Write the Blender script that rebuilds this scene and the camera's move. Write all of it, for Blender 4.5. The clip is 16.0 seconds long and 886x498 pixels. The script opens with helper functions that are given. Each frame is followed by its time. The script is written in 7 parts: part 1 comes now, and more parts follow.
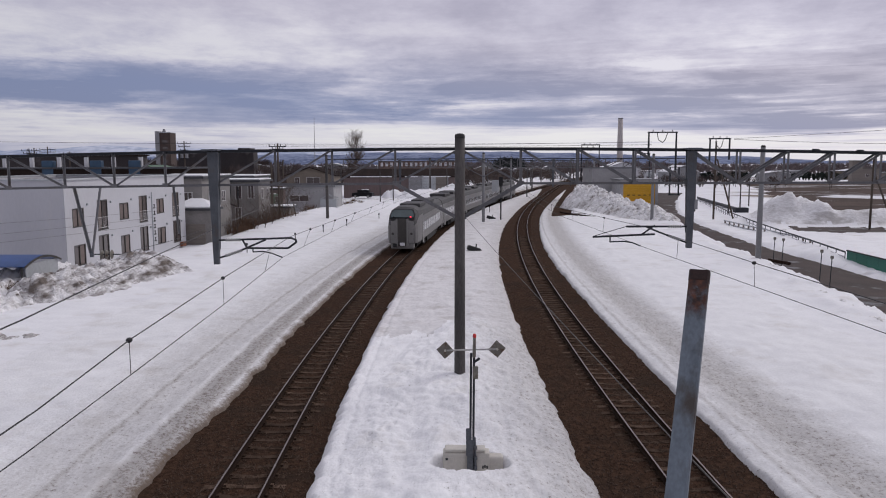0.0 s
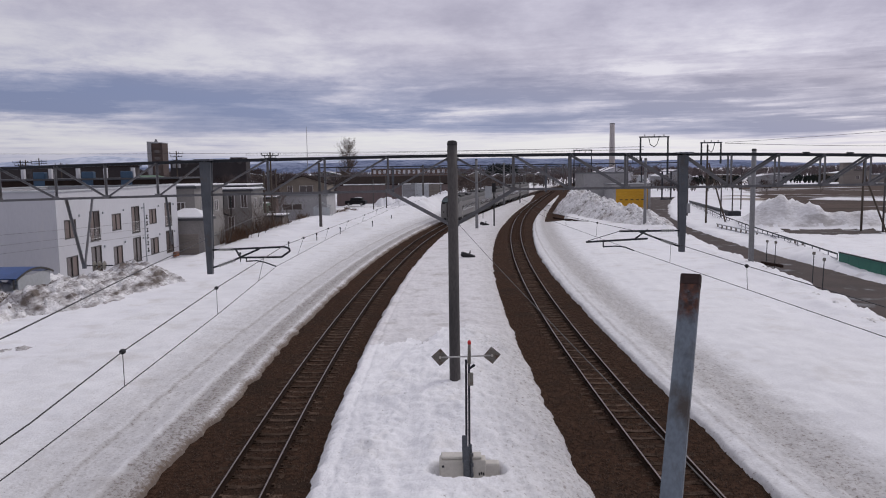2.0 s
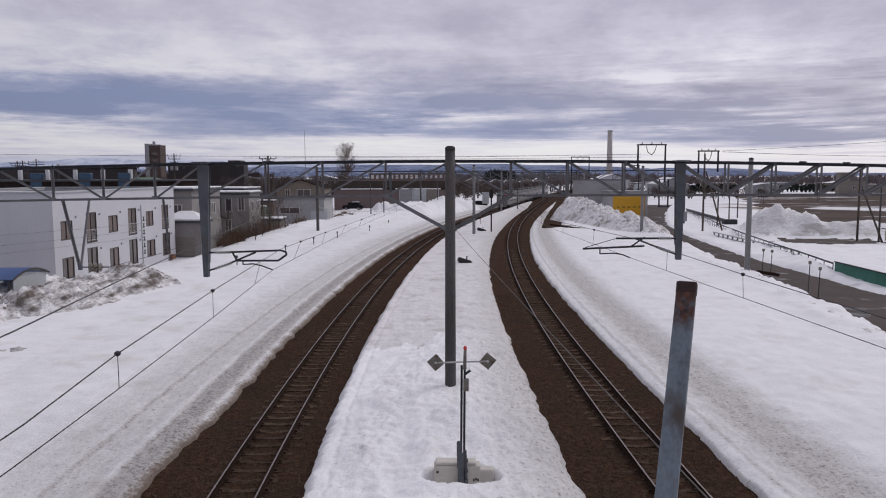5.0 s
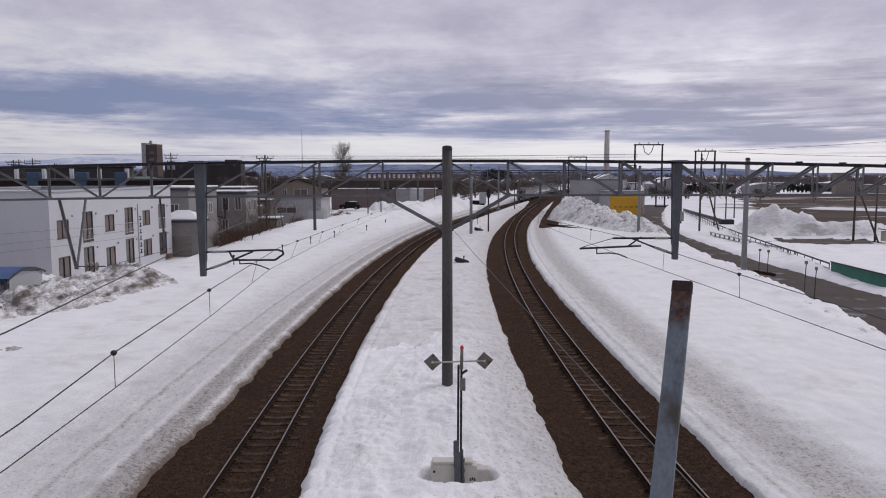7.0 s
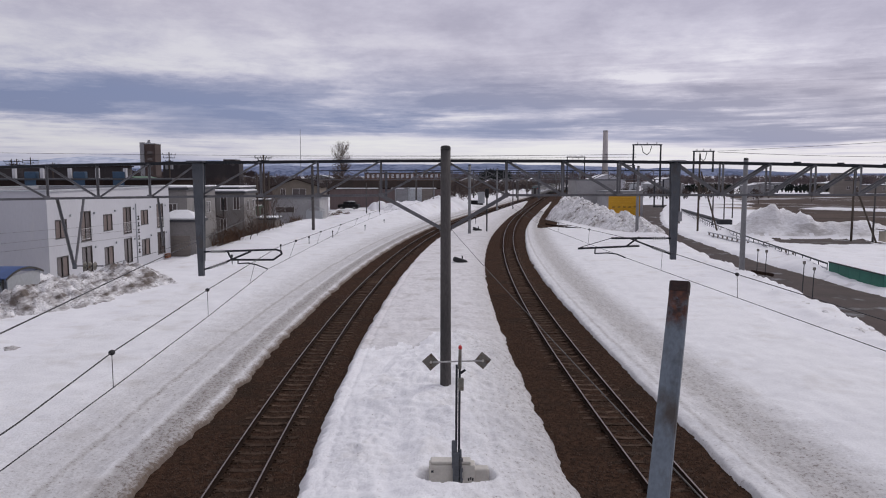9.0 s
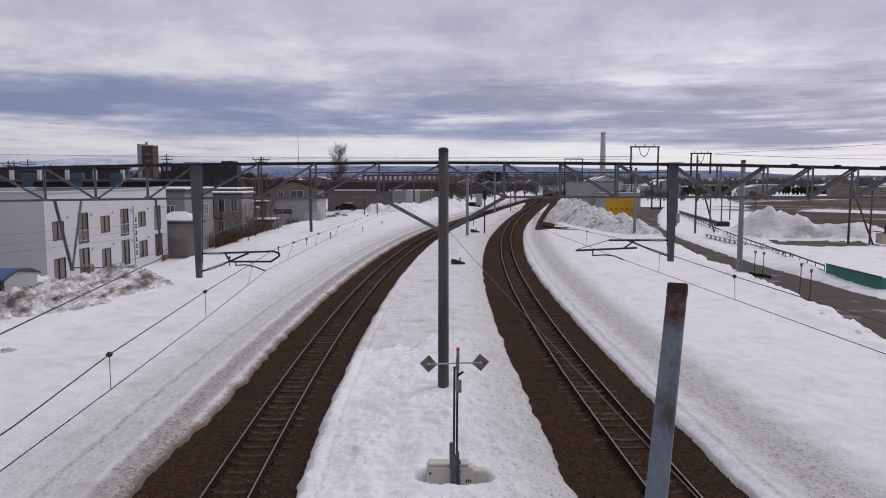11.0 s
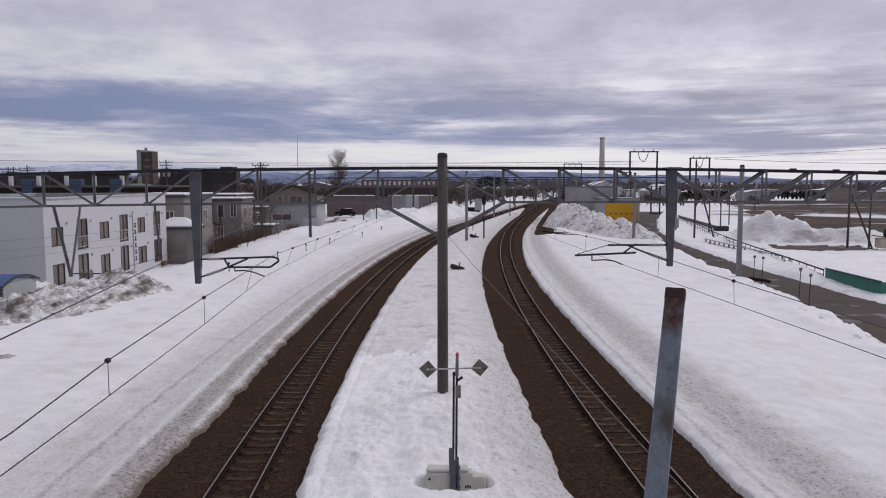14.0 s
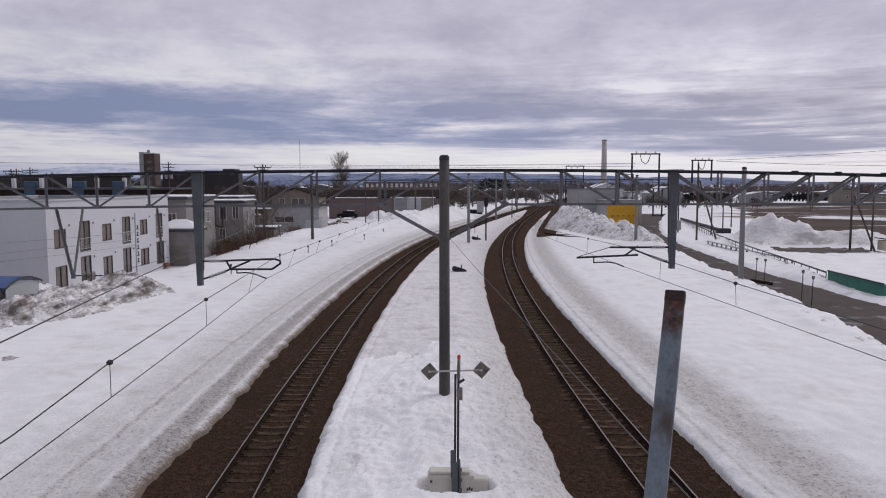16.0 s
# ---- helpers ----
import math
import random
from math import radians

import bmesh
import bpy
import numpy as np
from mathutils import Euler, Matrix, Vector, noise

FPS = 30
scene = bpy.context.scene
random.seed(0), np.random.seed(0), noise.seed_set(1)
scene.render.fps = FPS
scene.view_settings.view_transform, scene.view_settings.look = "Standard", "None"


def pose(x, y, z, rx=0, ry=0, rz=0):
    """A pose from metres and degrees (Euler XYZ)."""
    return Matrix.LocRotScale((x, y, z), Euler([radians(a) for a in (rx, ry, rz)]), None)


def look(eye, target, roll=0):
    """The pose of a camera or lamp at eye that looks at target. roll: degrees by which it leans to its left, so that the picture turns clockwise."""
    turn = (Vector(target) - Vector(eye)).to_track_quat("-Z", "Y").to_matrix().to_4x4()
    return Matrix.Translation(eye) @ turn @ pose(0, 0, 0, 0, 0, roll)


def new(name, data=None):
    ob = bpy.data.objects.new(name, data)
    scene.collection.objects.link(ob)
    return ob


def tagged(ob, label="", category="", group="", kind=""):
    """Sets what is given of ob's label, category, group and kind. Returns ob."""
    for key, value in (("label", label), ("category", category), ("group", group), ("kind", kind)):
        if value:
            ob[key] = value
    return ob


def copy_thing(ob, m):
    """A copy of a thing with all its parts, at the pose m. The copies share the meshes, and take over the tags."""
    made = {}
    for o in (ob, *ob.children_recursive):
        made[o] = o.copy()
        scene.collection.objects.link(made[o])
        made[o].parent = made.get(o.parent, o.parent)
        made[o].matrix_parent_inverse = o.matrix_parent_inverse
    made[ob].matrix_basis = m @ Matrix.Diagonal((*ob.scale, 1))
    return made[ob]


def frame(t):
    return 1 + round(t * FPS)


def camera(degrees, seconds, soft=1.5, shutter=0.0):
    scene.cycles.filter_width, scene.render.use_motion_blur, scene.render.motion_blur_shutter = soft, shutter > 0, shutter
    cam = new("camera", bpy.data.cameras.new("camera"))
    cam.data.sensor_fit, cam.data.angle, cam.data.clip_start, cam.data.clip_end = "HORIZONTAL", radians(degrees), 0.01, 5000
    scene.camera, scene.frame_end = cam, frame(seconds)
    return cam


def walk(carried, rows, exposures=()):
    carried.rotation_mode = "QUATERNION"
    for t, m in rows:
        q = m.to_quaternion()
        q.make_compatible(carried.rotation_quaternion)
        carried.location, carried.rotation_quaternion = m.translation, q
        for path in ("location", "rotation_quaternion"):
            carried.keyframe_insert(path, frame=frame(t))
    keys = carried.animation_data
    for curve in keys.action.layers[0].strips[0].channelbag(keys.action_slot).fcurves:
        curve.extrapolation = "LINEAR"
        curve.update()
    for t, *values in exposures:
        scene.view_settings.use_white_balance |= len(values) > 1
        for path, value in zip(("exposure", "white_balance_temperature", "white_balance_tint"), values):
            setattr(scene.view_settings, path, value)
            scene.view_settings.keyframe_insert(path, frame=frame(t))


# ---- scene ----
# ---------- camera ----------
cam = camera(62.0, 16.0, soft=1.05)


def view(x, y, z, yaw, pitch, roll):
    """A camera pose from a heading, a pitch and a lean in degrees."""
    return pose(x, y, z) @ pose(0, 0, 0, 0, 0, yaw) @ pose(0, 0, 0, 90 + pitch) @ pose(0, 0, 0, 0, 0, roll)


PATH = [
    (0, -0.021, 0.024, 7.597, 1.266, -6.656, -0.151),
    (0.5, -0.024, 0.015, 7.603, 1.202, -6.444, -0.377),
    (1, -0.020, 0.018, 7.597, 0.811, -6.385, -0.474),
    (1.5, -0.016, 0.022, 7.597, 0.767, -6.215, -0.795),
    (2, -0.013, 0.013, 7.601, 0.786, -6.126, -0.819),
    (2.5, -0.012, 0.016, 7.599, 0.662, -6.071, -0.829),
    (3, -0.004, 0.023, 7.598, 0.547, -5.948, -0.798),
    (3.5, -0.010, 0.023, 7.597, 0.495, -5.916, -0.596),
    (4, -0.013, 0.013, 7.599, 0.550, -5.810, -0.435),
    (6.5, -0.010, 0.006, 7.601, 0.405, -5.692, 0.028),
    (7, -0.008, 0.004, 7.598, 0.313, -5.742, -0.088),
    (7.5, -0.011, -0.000, 7.599, 0.231, -5.804, 0.087),
    (8, -0.009, 0.003, 7.599, 0.243, -5.766, -0.003),
    (8.5, -0.000, 0.017, 7.598, 0.237, -5.768, -0.005),
    (9, -0.005, 0.000, 7.599, 0.192, -5.753, -0.036),
    (11.5, -0.008, -0.007, 7.601, -0.002, -5.498, 0.008),
    (12, -0.000, 0.001, 7.600, -0.011, -5.362, -0.001),
    (12.5, -0.000, -0.000, 7.600, 0.000, -5.297, 0.000),
    (13, -0.004, -0.012, 7.606, -0.007, -5.252, -0.122),
    (13.5, 0.002, -0.007, 7.603, -0.015, -5.236, -0.109),
    (14, 0.002, -0.002, 7.601, -0.027, -5.208, -0.103),
    (14.5, 0.002, -0.017, 7.604, -0.033, -5.129, -0.205),
    (15, 0.006, -0.016, 7.607, 0.035, -5.072, -0.067),
    (15.5, 0.007, -0.014, 7.606, 0.039, -5.072, -0.026),
    (16, 0.011, -0.013, 7.604, 0.134, -5.042, -0.097),
]
walk(cam, [(t, view(*v)) for t, *v in PATH])

# ---------- sky, sun ----------
SUN_EL, SUN_AZ = radians(38), radians(50)   # azimuth from +y towards +x
world = bpy.data.worlds.new("overcast_sky")
scene.world = world
world.use_nodes = True
wn, wl = world.node_tree.nodes, world.node_tree.links
wn.clear()


def wnode(kind, **kw):
    n = wn.new(kind)
    for k, v in kw.items():
        n.inputs[k].default_value = v
    return n


def wmath(op, a, b=None, clamp=False):
    n = wn.new("ShaderNodeMath")
    n.operation, n.use_clamp = op, clamp
    for i, v in enumerate((a, b)):
        if v is None:
            continue
        if isinstance(v, (int, float)):
            n.inputs[i].default_value = v
        else:
            wl.new(v, n.inputs[i])
    return n.outputs[0]


def ramp(nodes, stops):
    r = nodes.new("ShaderNodeValToRGB")
    els = r.color_ramp.elements
    while len(els) < len(stops):
        els.new(0.5)
    for e, (p, c) in zip(els, stops):
        e.position, e.color = p, (*c, 1)
    return r


w_tc = wn.new("ShaderNodeTexCoord")
w_sep = wn.new("ShaderNodeSeparateXYZ")
wl.new(w_tc.outputs["Generated"], w_sep.inputs[0])
up = wmath("MAXIMUM", w_sep.outputs[2], 0.0)
den = wmath("ADD", up, 0.115)
w_comb = wn.new("ShaderNodeCombineXYZ")
wl.new(wmath("MULTIPLY", wmath("ARCTAN2", w_sep.outputs[0], w_sep.outputs[1]), 6.0), w_comb.inputs[0])
wl.new(wmath("DIVIDE", 1.0, den), w_comb.inputs[1])
w_comb.inputs[2].default_value = 4.3
deck = wnode("ShaderNodeTexNoise", Scale=0.62, Detail=9.0, Roughness=0.6, Distortion=0.12)
wl.new(w_comb.outputs[0], deck.inputs["Vector"])
streak_map = wn.new("ShaderNodeMapping")
streak_map.inputs["Scale"].default_value = (0.7, 1.3, 1.0)
streak_map.inputs["Location"].default_value = (3.1, 1.7, 0.0)
wl.new(w_comb.outputs[0], streak_map.inputs[0])
streak = wnode("ShaderNodeTexNoise", Scale=1.5, Detail=10.0, Roughness=0.68, Distortion=0.15)
wl.new(streak_map.outputs[0], streak.inputs["Vector"])
# even grey overhead, a broken darker band low down (deeper in the west), pale at the horizon
west = wmath("MULTIPLY", w_sep.outputs[0], -0.035)
height = wmath("SUBTRACT", up, west)
band = ramp(wn, [(0.0, (0.58,) * 3), (0.042, (0.61,) * 3), (0.062, (0.44,) * 3), (0.085, (0.40,) * 3), (0.115, (0.47,) * 3), (0.14, (0.54,) * 3), (0.165, (0.505,) * 3), (0.20, (0.465,) * 3), (0.25, (0.485,) * 3)])
wl.new(height, band.inputs[0])
swing = ramp(wn, [(0.0, (0.25,) * 3), (0.03, (0.9,) * 3), (0.06, (1.35,) * 3), (0.12, (1.15,) * 3), (0.16, (0.8,) * 3), (0.24, (0.55,) * 3)])
wl.new(up, swing.inputs[0])
blend = wmath("ADD", wmath("MULTIPLY", deck.outputs["Fac"], 0.62), wmath("MULTIPLY", streak.outputs["Fac"], 0.38))
blend = wmath("MULTIPLY", wmath("SUBTRACT", blend, 0.5), wmath("MULTIPLY", swing.outputs[0], 1.28))
blend = wmath("ADD", blend, band.outputs[0])
# low down the clouds break up towards the east, higher up they thicken there
tilt = ramp(wn, [(0.0, (0.59,) * 3), (0.10, (0.59,) * 3), (0.15, (0.40,) * 3), (0.25, (0.36,) * 3)])
wl.new(up, tilt.inputs[0])
blend = wmath("ADD", blend, wmath("MULTIPLY", w_sep.outputs[0], wmath("SUBTRACT", tilt.outputs[0], 0.5)))
# torn streaks: thin, nearly level, with crisp edges
thin_map = wn.new("ShaderNodeMapping")
thin_map.inputs["Scale"].default_value = (0.55, 3.0, 1.0)
wl.new(w_comb.outputs[0], thin_map.inputs[0])
thin = wnode("ShaderNodeTexNoise", Scale=1.15, Detail=8.0, Roughness=0.62, Distortion=0.5)
wl.new(thin_map.outputs[0], thin.inputs["Vector"])
torn = ramp(wn, [(0.0, (0.3,) * 3), (0.03, (1.0,) * 3), (0.09, (1.1,) * 3), (0.13, (0.55,) * 3), (0.18, (0.25,) * 3), (0.26, (0.12,) * 3)])
wl.new(up, torn.inputs[0])
crisp = ramp(wn, [(0.36, (0.0,) * 3), (0.47, (0.42,) * 3), (0.55, (0.52,) * 3), (0.66, (1.0,) * 3)])
wl.new(thin.outputs["Fac"], crisp.inputs[0])
blend = wmath("ADD", blend, wmath("MULTIPLY", wmath("SUBTRACT", crisp.outputs[0], 0.47), wmath("MULTIPLY", torn.outputs[0], wmath("ADD", 0.09, wmath("MULTIPLY", wmath("MAXIMUM", wmath("ADD", w_sep.outputs[0], 0.12), 0.0), 0.34)))))
# the larger cloud banks and gaps: azimuth, height, half width, half depth, lighter (+) or darker (-)
w_air = wn.new("ShaderNodeCombineXYZ")
wl.new(wmath("ARCTAN2", w_sep.outputs[0], w_sep.outputs[1]), w_air.inputs[0])
wl.new(up, w_air.inputs[1])
warp = wn.new("ShaderNodeVectorMath")
warp.operation = "MULTIPLY_ADD"
wl.new(streak.outputs["Color"], warp.inputs[0])
warp.inputs[1].default_value = (0.34, 0.042, 0.0)
wl.new(w_air.outputs[0], warp.inputs[2])
BANKS = [(-0.51, 0.078, 0.14, 0.024, -0.17), (-0.19, 0.069, 0.22, 0.022, -0.25), (-0.35, 0.097, 0.38, 0.018, -0.10), (-0.06, 0.099, 0.24, 0.020, -0.07),
         (0.15, 0.095, 0.32, 0.016, -0.08), (0.14, 0.060, 0.18, 0.016, -0.13), (0.425, 0.041, 0.21, 0.017, -0.24), (0.48, 0.125, 0.22, 0.022, -0.08),
         (0.31, 0.086, 0.11, 0.015, -0.11), (-0.28, 0.131, 0.20, 0.016, 0.13), (-0.43, 0.073, 0.15, 0.018, 0.15), (-0.43, 0.043, 0.42, 0.020, 0.02),
         (0.07, 0.077, 0.19, 0.012, 0.12), (0.27, 0.121, 0.20, 0.012, 0.12), (0.49, 0.060, 0.18, 0.012, 0.09), (0.07, 0.034, 0.26, 0.016, 0.05), (0.385, 0.078, 0.14, 0.011, 0.11), (-0.10, 0.171, 0.12, 0.011, 0.07)]
for az, el, wa, we, amp in BANKS:
    bank_map = wn.new("ShaderNodeMapping")
    bank_map.inputs["Scale"].default_value = (1 / wa, 1 / we, 0.0)
    bank_map.inputs["Location"].default_value = (-(az + 0.17) / wa, -(el + 0.021) / we, 0.0)
    wl.new(warp.outputs[0], bank_map.inputs[0])
    bank = wn.new("ShaderNodeTexGradient")
    bank.gradient_type = "SPHERICAL"
    wl.new(bank_map.outputs[0], bank.inputs[0])
    blend = wmath("ADD", blend, wmath("MULTIPLY", bank.outputs["Fac"], amp))
blue = ramp(wn, [(0.28, (0.245, 0.285, 0.475)), (0.42, (0.375, 0.40, 0.58)), (0.52, (0.595, 0.59, 0.735)), (0.62, (0.77, 0.755, 0.84)), (0.74, (0.855, 0.845, 0.88))])
lilac = ramp(wn, [(0.30, (0.345, 0.322, 0.425)), (0.45, (0.485, 0.455, 0.565)), (0.54, (0.60, 0.568, 0.68)), (0.66, (0.785, 0.755, 0.835))])
wl.new(blend, blue.inputs[0])
wl.new(blend, lilac.inputs[0])
tint = ramp(wn, [(0.055, (0,) * 3), (0.16, (1,) * 3)])
wl.new(wmath("ADD", height, wmath("MULTIPLY", w_sep.outputs[0], 0.09)), tint.inputs[0])
cloud = wn.new("ShaderNodeMix")
cloud.data_type = "RGBA"
wl.new(tint.outputs[0], cloud.inputs[0])
wl.new(blue.outputs[0], cloud.inputs[6])
wl.new(lilac.outputs[0], cloud.inputs[7])
high = ramp(wn, [(0.0, (0.72, 0.725, 0.81)), (0.05, (0.74, 0.745, 0.83)), (0.25, (0.60, 0.57, 0.67)), (1.0, (0.69, 0.685, 0.76))])
wl.new(up, high.inputs[0])
amount = ramp(wn, [(0.0, (0.6,) * 3), (0.03, (1.0,) * 3), (0.20, (1.0,) * 3), (0.5, (0.3,) * 3)])
wl.new(up, amount.inputs[0])
w_mix = wn.new("ShaderNodeMix")
w_mix.data_type = "RGBA"
wl.new(amount.outputs[0], w_mix.inputs[0])
wl.new(high.outputs[0], w_mix.inputs[6])
wl.new(cloud.outputs[2], w_mix.inputs[7])
toward = wn.new("ShaderNodeVectorMath")
toward.operation = "DOT_PRODUCT"
wl.new(w_tc.outputs["Generated"], toward.inputs[0])
toward.inputs[1].default_value = (math.cos(SUN_EL) * math.sin(SUN_AZ), math.cos(SUN_EL) * math.cos(SUN_AZ), math.sin(SUN_EL))
level = wmath("ADD", wmath("MULTIPLY", toward.outputs["Value"], 0.34), 0.755)
sky = wn.new("ShaderNodeTexSky")
sky.sky_type, sky.sun_disc, sky.sun_elevation, sky.sun_rotation = "NISHITA", False, SUN_EL, SUN_AZ
bg_sky, bg_cloud = wnode("ShaderNodeBackground", Strength=0.08), wnode("ShaderNodeBackground", Strength=0.95)
wl.new(sky.outputs[0], bg_sky.inputs[0])
wl.new(w_mix.outputs[2], bg_cloud.inputs[0])
wl.new(wmath("MULTIPLY", level, 1.0), bg_cloud.inputs[1])
w_join = wnode("ShaderNodeMixShader", Fac=0.9)
w_out = wn.new("ShaderNodeOutputWorld")
wl.new(bg_sky.outputs[0], w_join.inputs[1])
wl.new(bg_cloud.outputs[0], w_join.inputs[2])
wl.new(w_join.outputs[0], w_out.inputs[0])

sun = new("sun", bpy.data.lights.new("sun", "SUN"))
sun.data.energy, sun.data.angle, sun.data.color = 1.02, radians(26), (1.0, 0.96, 0.92)
sun.matrix_world = look((0, 0, 60), (-60 * math.cos(SUN_EL) * math.sin(SUN_AZ), -60 * math.cos(SUN_EL) * math.cos(SUN_AZ), 60 - 60 * math.sin(SUN_EL)))


# ---------- materials ----------
def mat(name, a, b=None, rough=0.7, scale=3.0, fine=30.0, bump=0.2, metal=0.0, contrast=(0.35, 0.65), stain=None, stain_at=(0.6, 0.72), stain_scale=0.8, dist=0.02, stretch=(1, 1, 1), random=0.0, spec=0.5, world_space=True, speck=None, along=None, wet=None):
    """A worn surface: two colours mixed by noise at two scales, a third one in stains, and fine relief."""
    m = bpy.data.materials.new(name)
    m.use_nodes = True
    n, l = m.node_tree.nodes, m.node_tree.links
    p = n["Principled BSDF"]
    p.inputs["Roughness"].default_value, p.inputs["Metallic"].default_value = rough, metal
    p.inputs["Specular IOR Level"].default_value = spec
    if world_space:
        co = n.new("ShaderNodeNewGeometry").outputs["Position"]
    else:
        co = n.new("ShaderNodeTexCoord").outputs["Object"]
    mp = n.new("ShaderNodeMapping")
    mp.inputs["Scale"].default_value = stretch
    l.new(co, mp.inputs[0])
    big, small = n.new("ShaderNodeTexNoise"), n.new("ShaderNodeTexNoise")
    for t, s, d in ((big, scale, 5), (small, fine, 4)):
        t.inputs["Scale"].default_value, t.inputs["Detail"].default_value = s, d
        l.new(mp.outputs[0], t.inputs["Vector"])
    ad = n.new("ShaderNodeMath")
    ad.operation = "ADD"
    l.new(big.outputs["Fac"], ad.inputs[0])
    l.new(small.outputs["Fac"], ad.inputs[1])
    hv = n.new("ShaderNodeMath")
    hv.operation = "MULTIPLY"
    hv.inputs[1].default_value = 0.5
    l.new(ad.outputs[0], hv.inputs[0])
    b = b or tuple(v * 0.8 for v in a)
    r = ramp(n, [(contrast[0], b), (contrast[1], a)])
    l.new(hv.outputs[0], r.inputs[0])
    col = r.outputs[0]
    if stain:
        st = n.new("ShaderNodeTexNoise")
        st.inputs["Scale"].default_value, st.inputs["Detail"].default_value, st.inputs["Roughness"].default_value = stain_scale, 8, 0.62
        l.new(mp.outputs[0], st.inputs["Vector"])
        sr = ramp(n, [(stain_at[0], (0,) * 3), (stain_at[1], (1,) * 3)])
        l.new(st.outputs["Fac"], sr.inputs[0])
        mx = n.new("ShaderNodeMix")
        mx.data_type = "RGBA"
        l.new(sr.outputs[0], mx.inputs[0])
        l.new(col, mx.inputs[6])
        mx.inputs[7].default_value = (*stain, 1)
        col = mx.outputs[2]
        if wet is not None:
            wr = n.new("ShaderNodeMapRange")
            wr.inputs["To Min"].default_value, wr.inputs["To Max"].default_value = rough, wet
            l.new(sr.outputs[0], wr.inputs[0])
            l.new(wr.outputs[0], p.inputs["Roughness"])
    if speck:
        sp = n.new("ShaderNodeTexNoise")
        sp.inputs["Scale"].default_value, sp.inputs["Detail"].default_value, sp.inputs["Roughness"].default_value = speck[1], 5, 0.7
        l.new(mp.outputs[0], sp.inputs["Vector"])
        sr = ramp(n, [(speck[2], (0,) * 3), (speck[3], (1,) * 3)])
        l.new(sp.outputs["Fac"], sr.inputs[0])
        mx = n.new("ShaderNodeMix")
        mx.data_type = "RGBA"
        l.new(sr.outputs[0], mx.inputs[0])
        l.new(col, mx.inputs[6])
        mx.inputs[7].default_value = (*speck[0], 1)
        col = mx.outputs[2]
    if along:
        # grime thrown up by trains and, in SNOW_TRACK, painted step shade, streaked along the line; "across" holds
        # metres from the cut edge and along the track
        at = n.new("ShaderNodeAttribute")
        at.attribute_name = "across"
        am = n.new("ShaderNodeMapping")
        am.inputs["Scale"].default_value = (1.0, 0.30, 0.0)
        l.new(at.outputs["Vector"], am.inputs[0])
        an = n.new("ShaderNodeTexNoise")
        an.inputs["Scale"].default_value, an.inputs["Detail"].default_value, an.inputs["Roughness"].default_value = 4.2, 7, 0.66
        l.new(am.outputs[0], an.inputs["Vector"])
        grit = n.new("ShaderNodeTexNoise")
        grit.inputs["Scale"].default_value, grit.inputs["Detail"].default_value, grit.inputs["Roughness"].default_value = 9.0, 6, 0.72
        l.new(mp.outputs[0], grit.inputs["Vector"])
        ax = n.new("ShaderNodeSeparateXYZ")
        l.new(at.outputs["Vector"], ax.inputs[0])
        dv = n.new("ShaderNodeMath")
        dv.operation = "MULTIPLY"
        dv.inputs[1].default_value = 0.1
        l.new(ax.outputs[0], dv.inputs[0])
        reach = ramp(n, along[1])
        l.new(dv.outputs[0], reach.inputs[0])
        half = n.new("ShaderNodeMix")
        half.inputs[0].default_value = 0.55
        l.new(an.outputs["Fac"], half.inputs[2])
        l.new(grit.outputs["Fac"], half.inputs[3])
        even = n.new("ShaderNodeMath")
        even.operation, even.inputs[1].default_value, even.inputs[2].default_value = "MULTIPLY_ADD", 0.6, 0.2
        l.new(half.outputs[0], even.inputs[0])
        sm = n.new("ShaderNodeMath")
        sm.operation = "ADD"
        l.new(even.outputs[0], sm.inputs[0])
        l.new(reach.outputs[0], sm.inputs[1])
        gr = ramp(n, [(0.60, (0,) * 3), (1.0, (1,) * 3)])
        l.new(sm.outputs[0], gr.inputs[0])
        mx = n.new("ShaderNodeMix")
        mx.data_type = "RGBA"
        l.new(gr.outputs[0], mx.inputs[0])
        l.new(col, mx.inputs[6])
        mx.inputs[7].default_value = (*along[0], 1)
        col = mx.outputs[2]
        # dark cinders, thickest where the grime is
        cin = n.new("ShaderNodeTexNoise")
        cin.inputs["Scale"].default_value, cin.inputs["Detail"].default_value, cin.inputs["Roughness"].default_value = 9.0, 6, 0.70
        l.new(mp.outputs[0], cin.inputs["Vector"])
        ca = n.new("ShaderNodeMath")
        ca.operation, ca.inputs[1].default_value = "MULTIPLY_ADD", 0.45
        l.new(reach.outputs[0], ca.inputs[0])
        l.new(cin.outputs["Fac"], ca.inputs[2])
        cr = ramp(n, [(0.70, (0,) * 3), (0.82, (0.7,) * 3)])
        l.new(ca.outputs[0], cr.inputs[0])
        mx = n.new("ShaderNodeMix")
        mx.data_type = "RGBA"
        l.new(cr.outputs[0], mx.inputs[0])
        l.new(col, mx.inputs[6])
        mx.inputs[7].default_value = (0.17, 0.135, 0.115, 1)
        col = mx.outputs[2]
        if len(along) > 2:
            # the thin wet rim where the snow thins out on the ballast
            rim = n.new("ShaderNodeMath")
            rim.operation, rim.inputs[1].default_value = "MULTIPLY_ADD", -0.55
            l.new(grit.outputs["Fac"], rim.inputs[0])
            l.new(ax.outputs[2], rim.inputs[2])
            rr = ramp(n, [(along[2][1], (0.9,) * 3), (along[2][2], (0,) * 3)])
            sh = n.new("ShaderNodeMath")
            sh.operation, sh.inputs[1].default_value = "ADD", 0.5
            l.new(rim.outputs[0], sh.inputs[0])
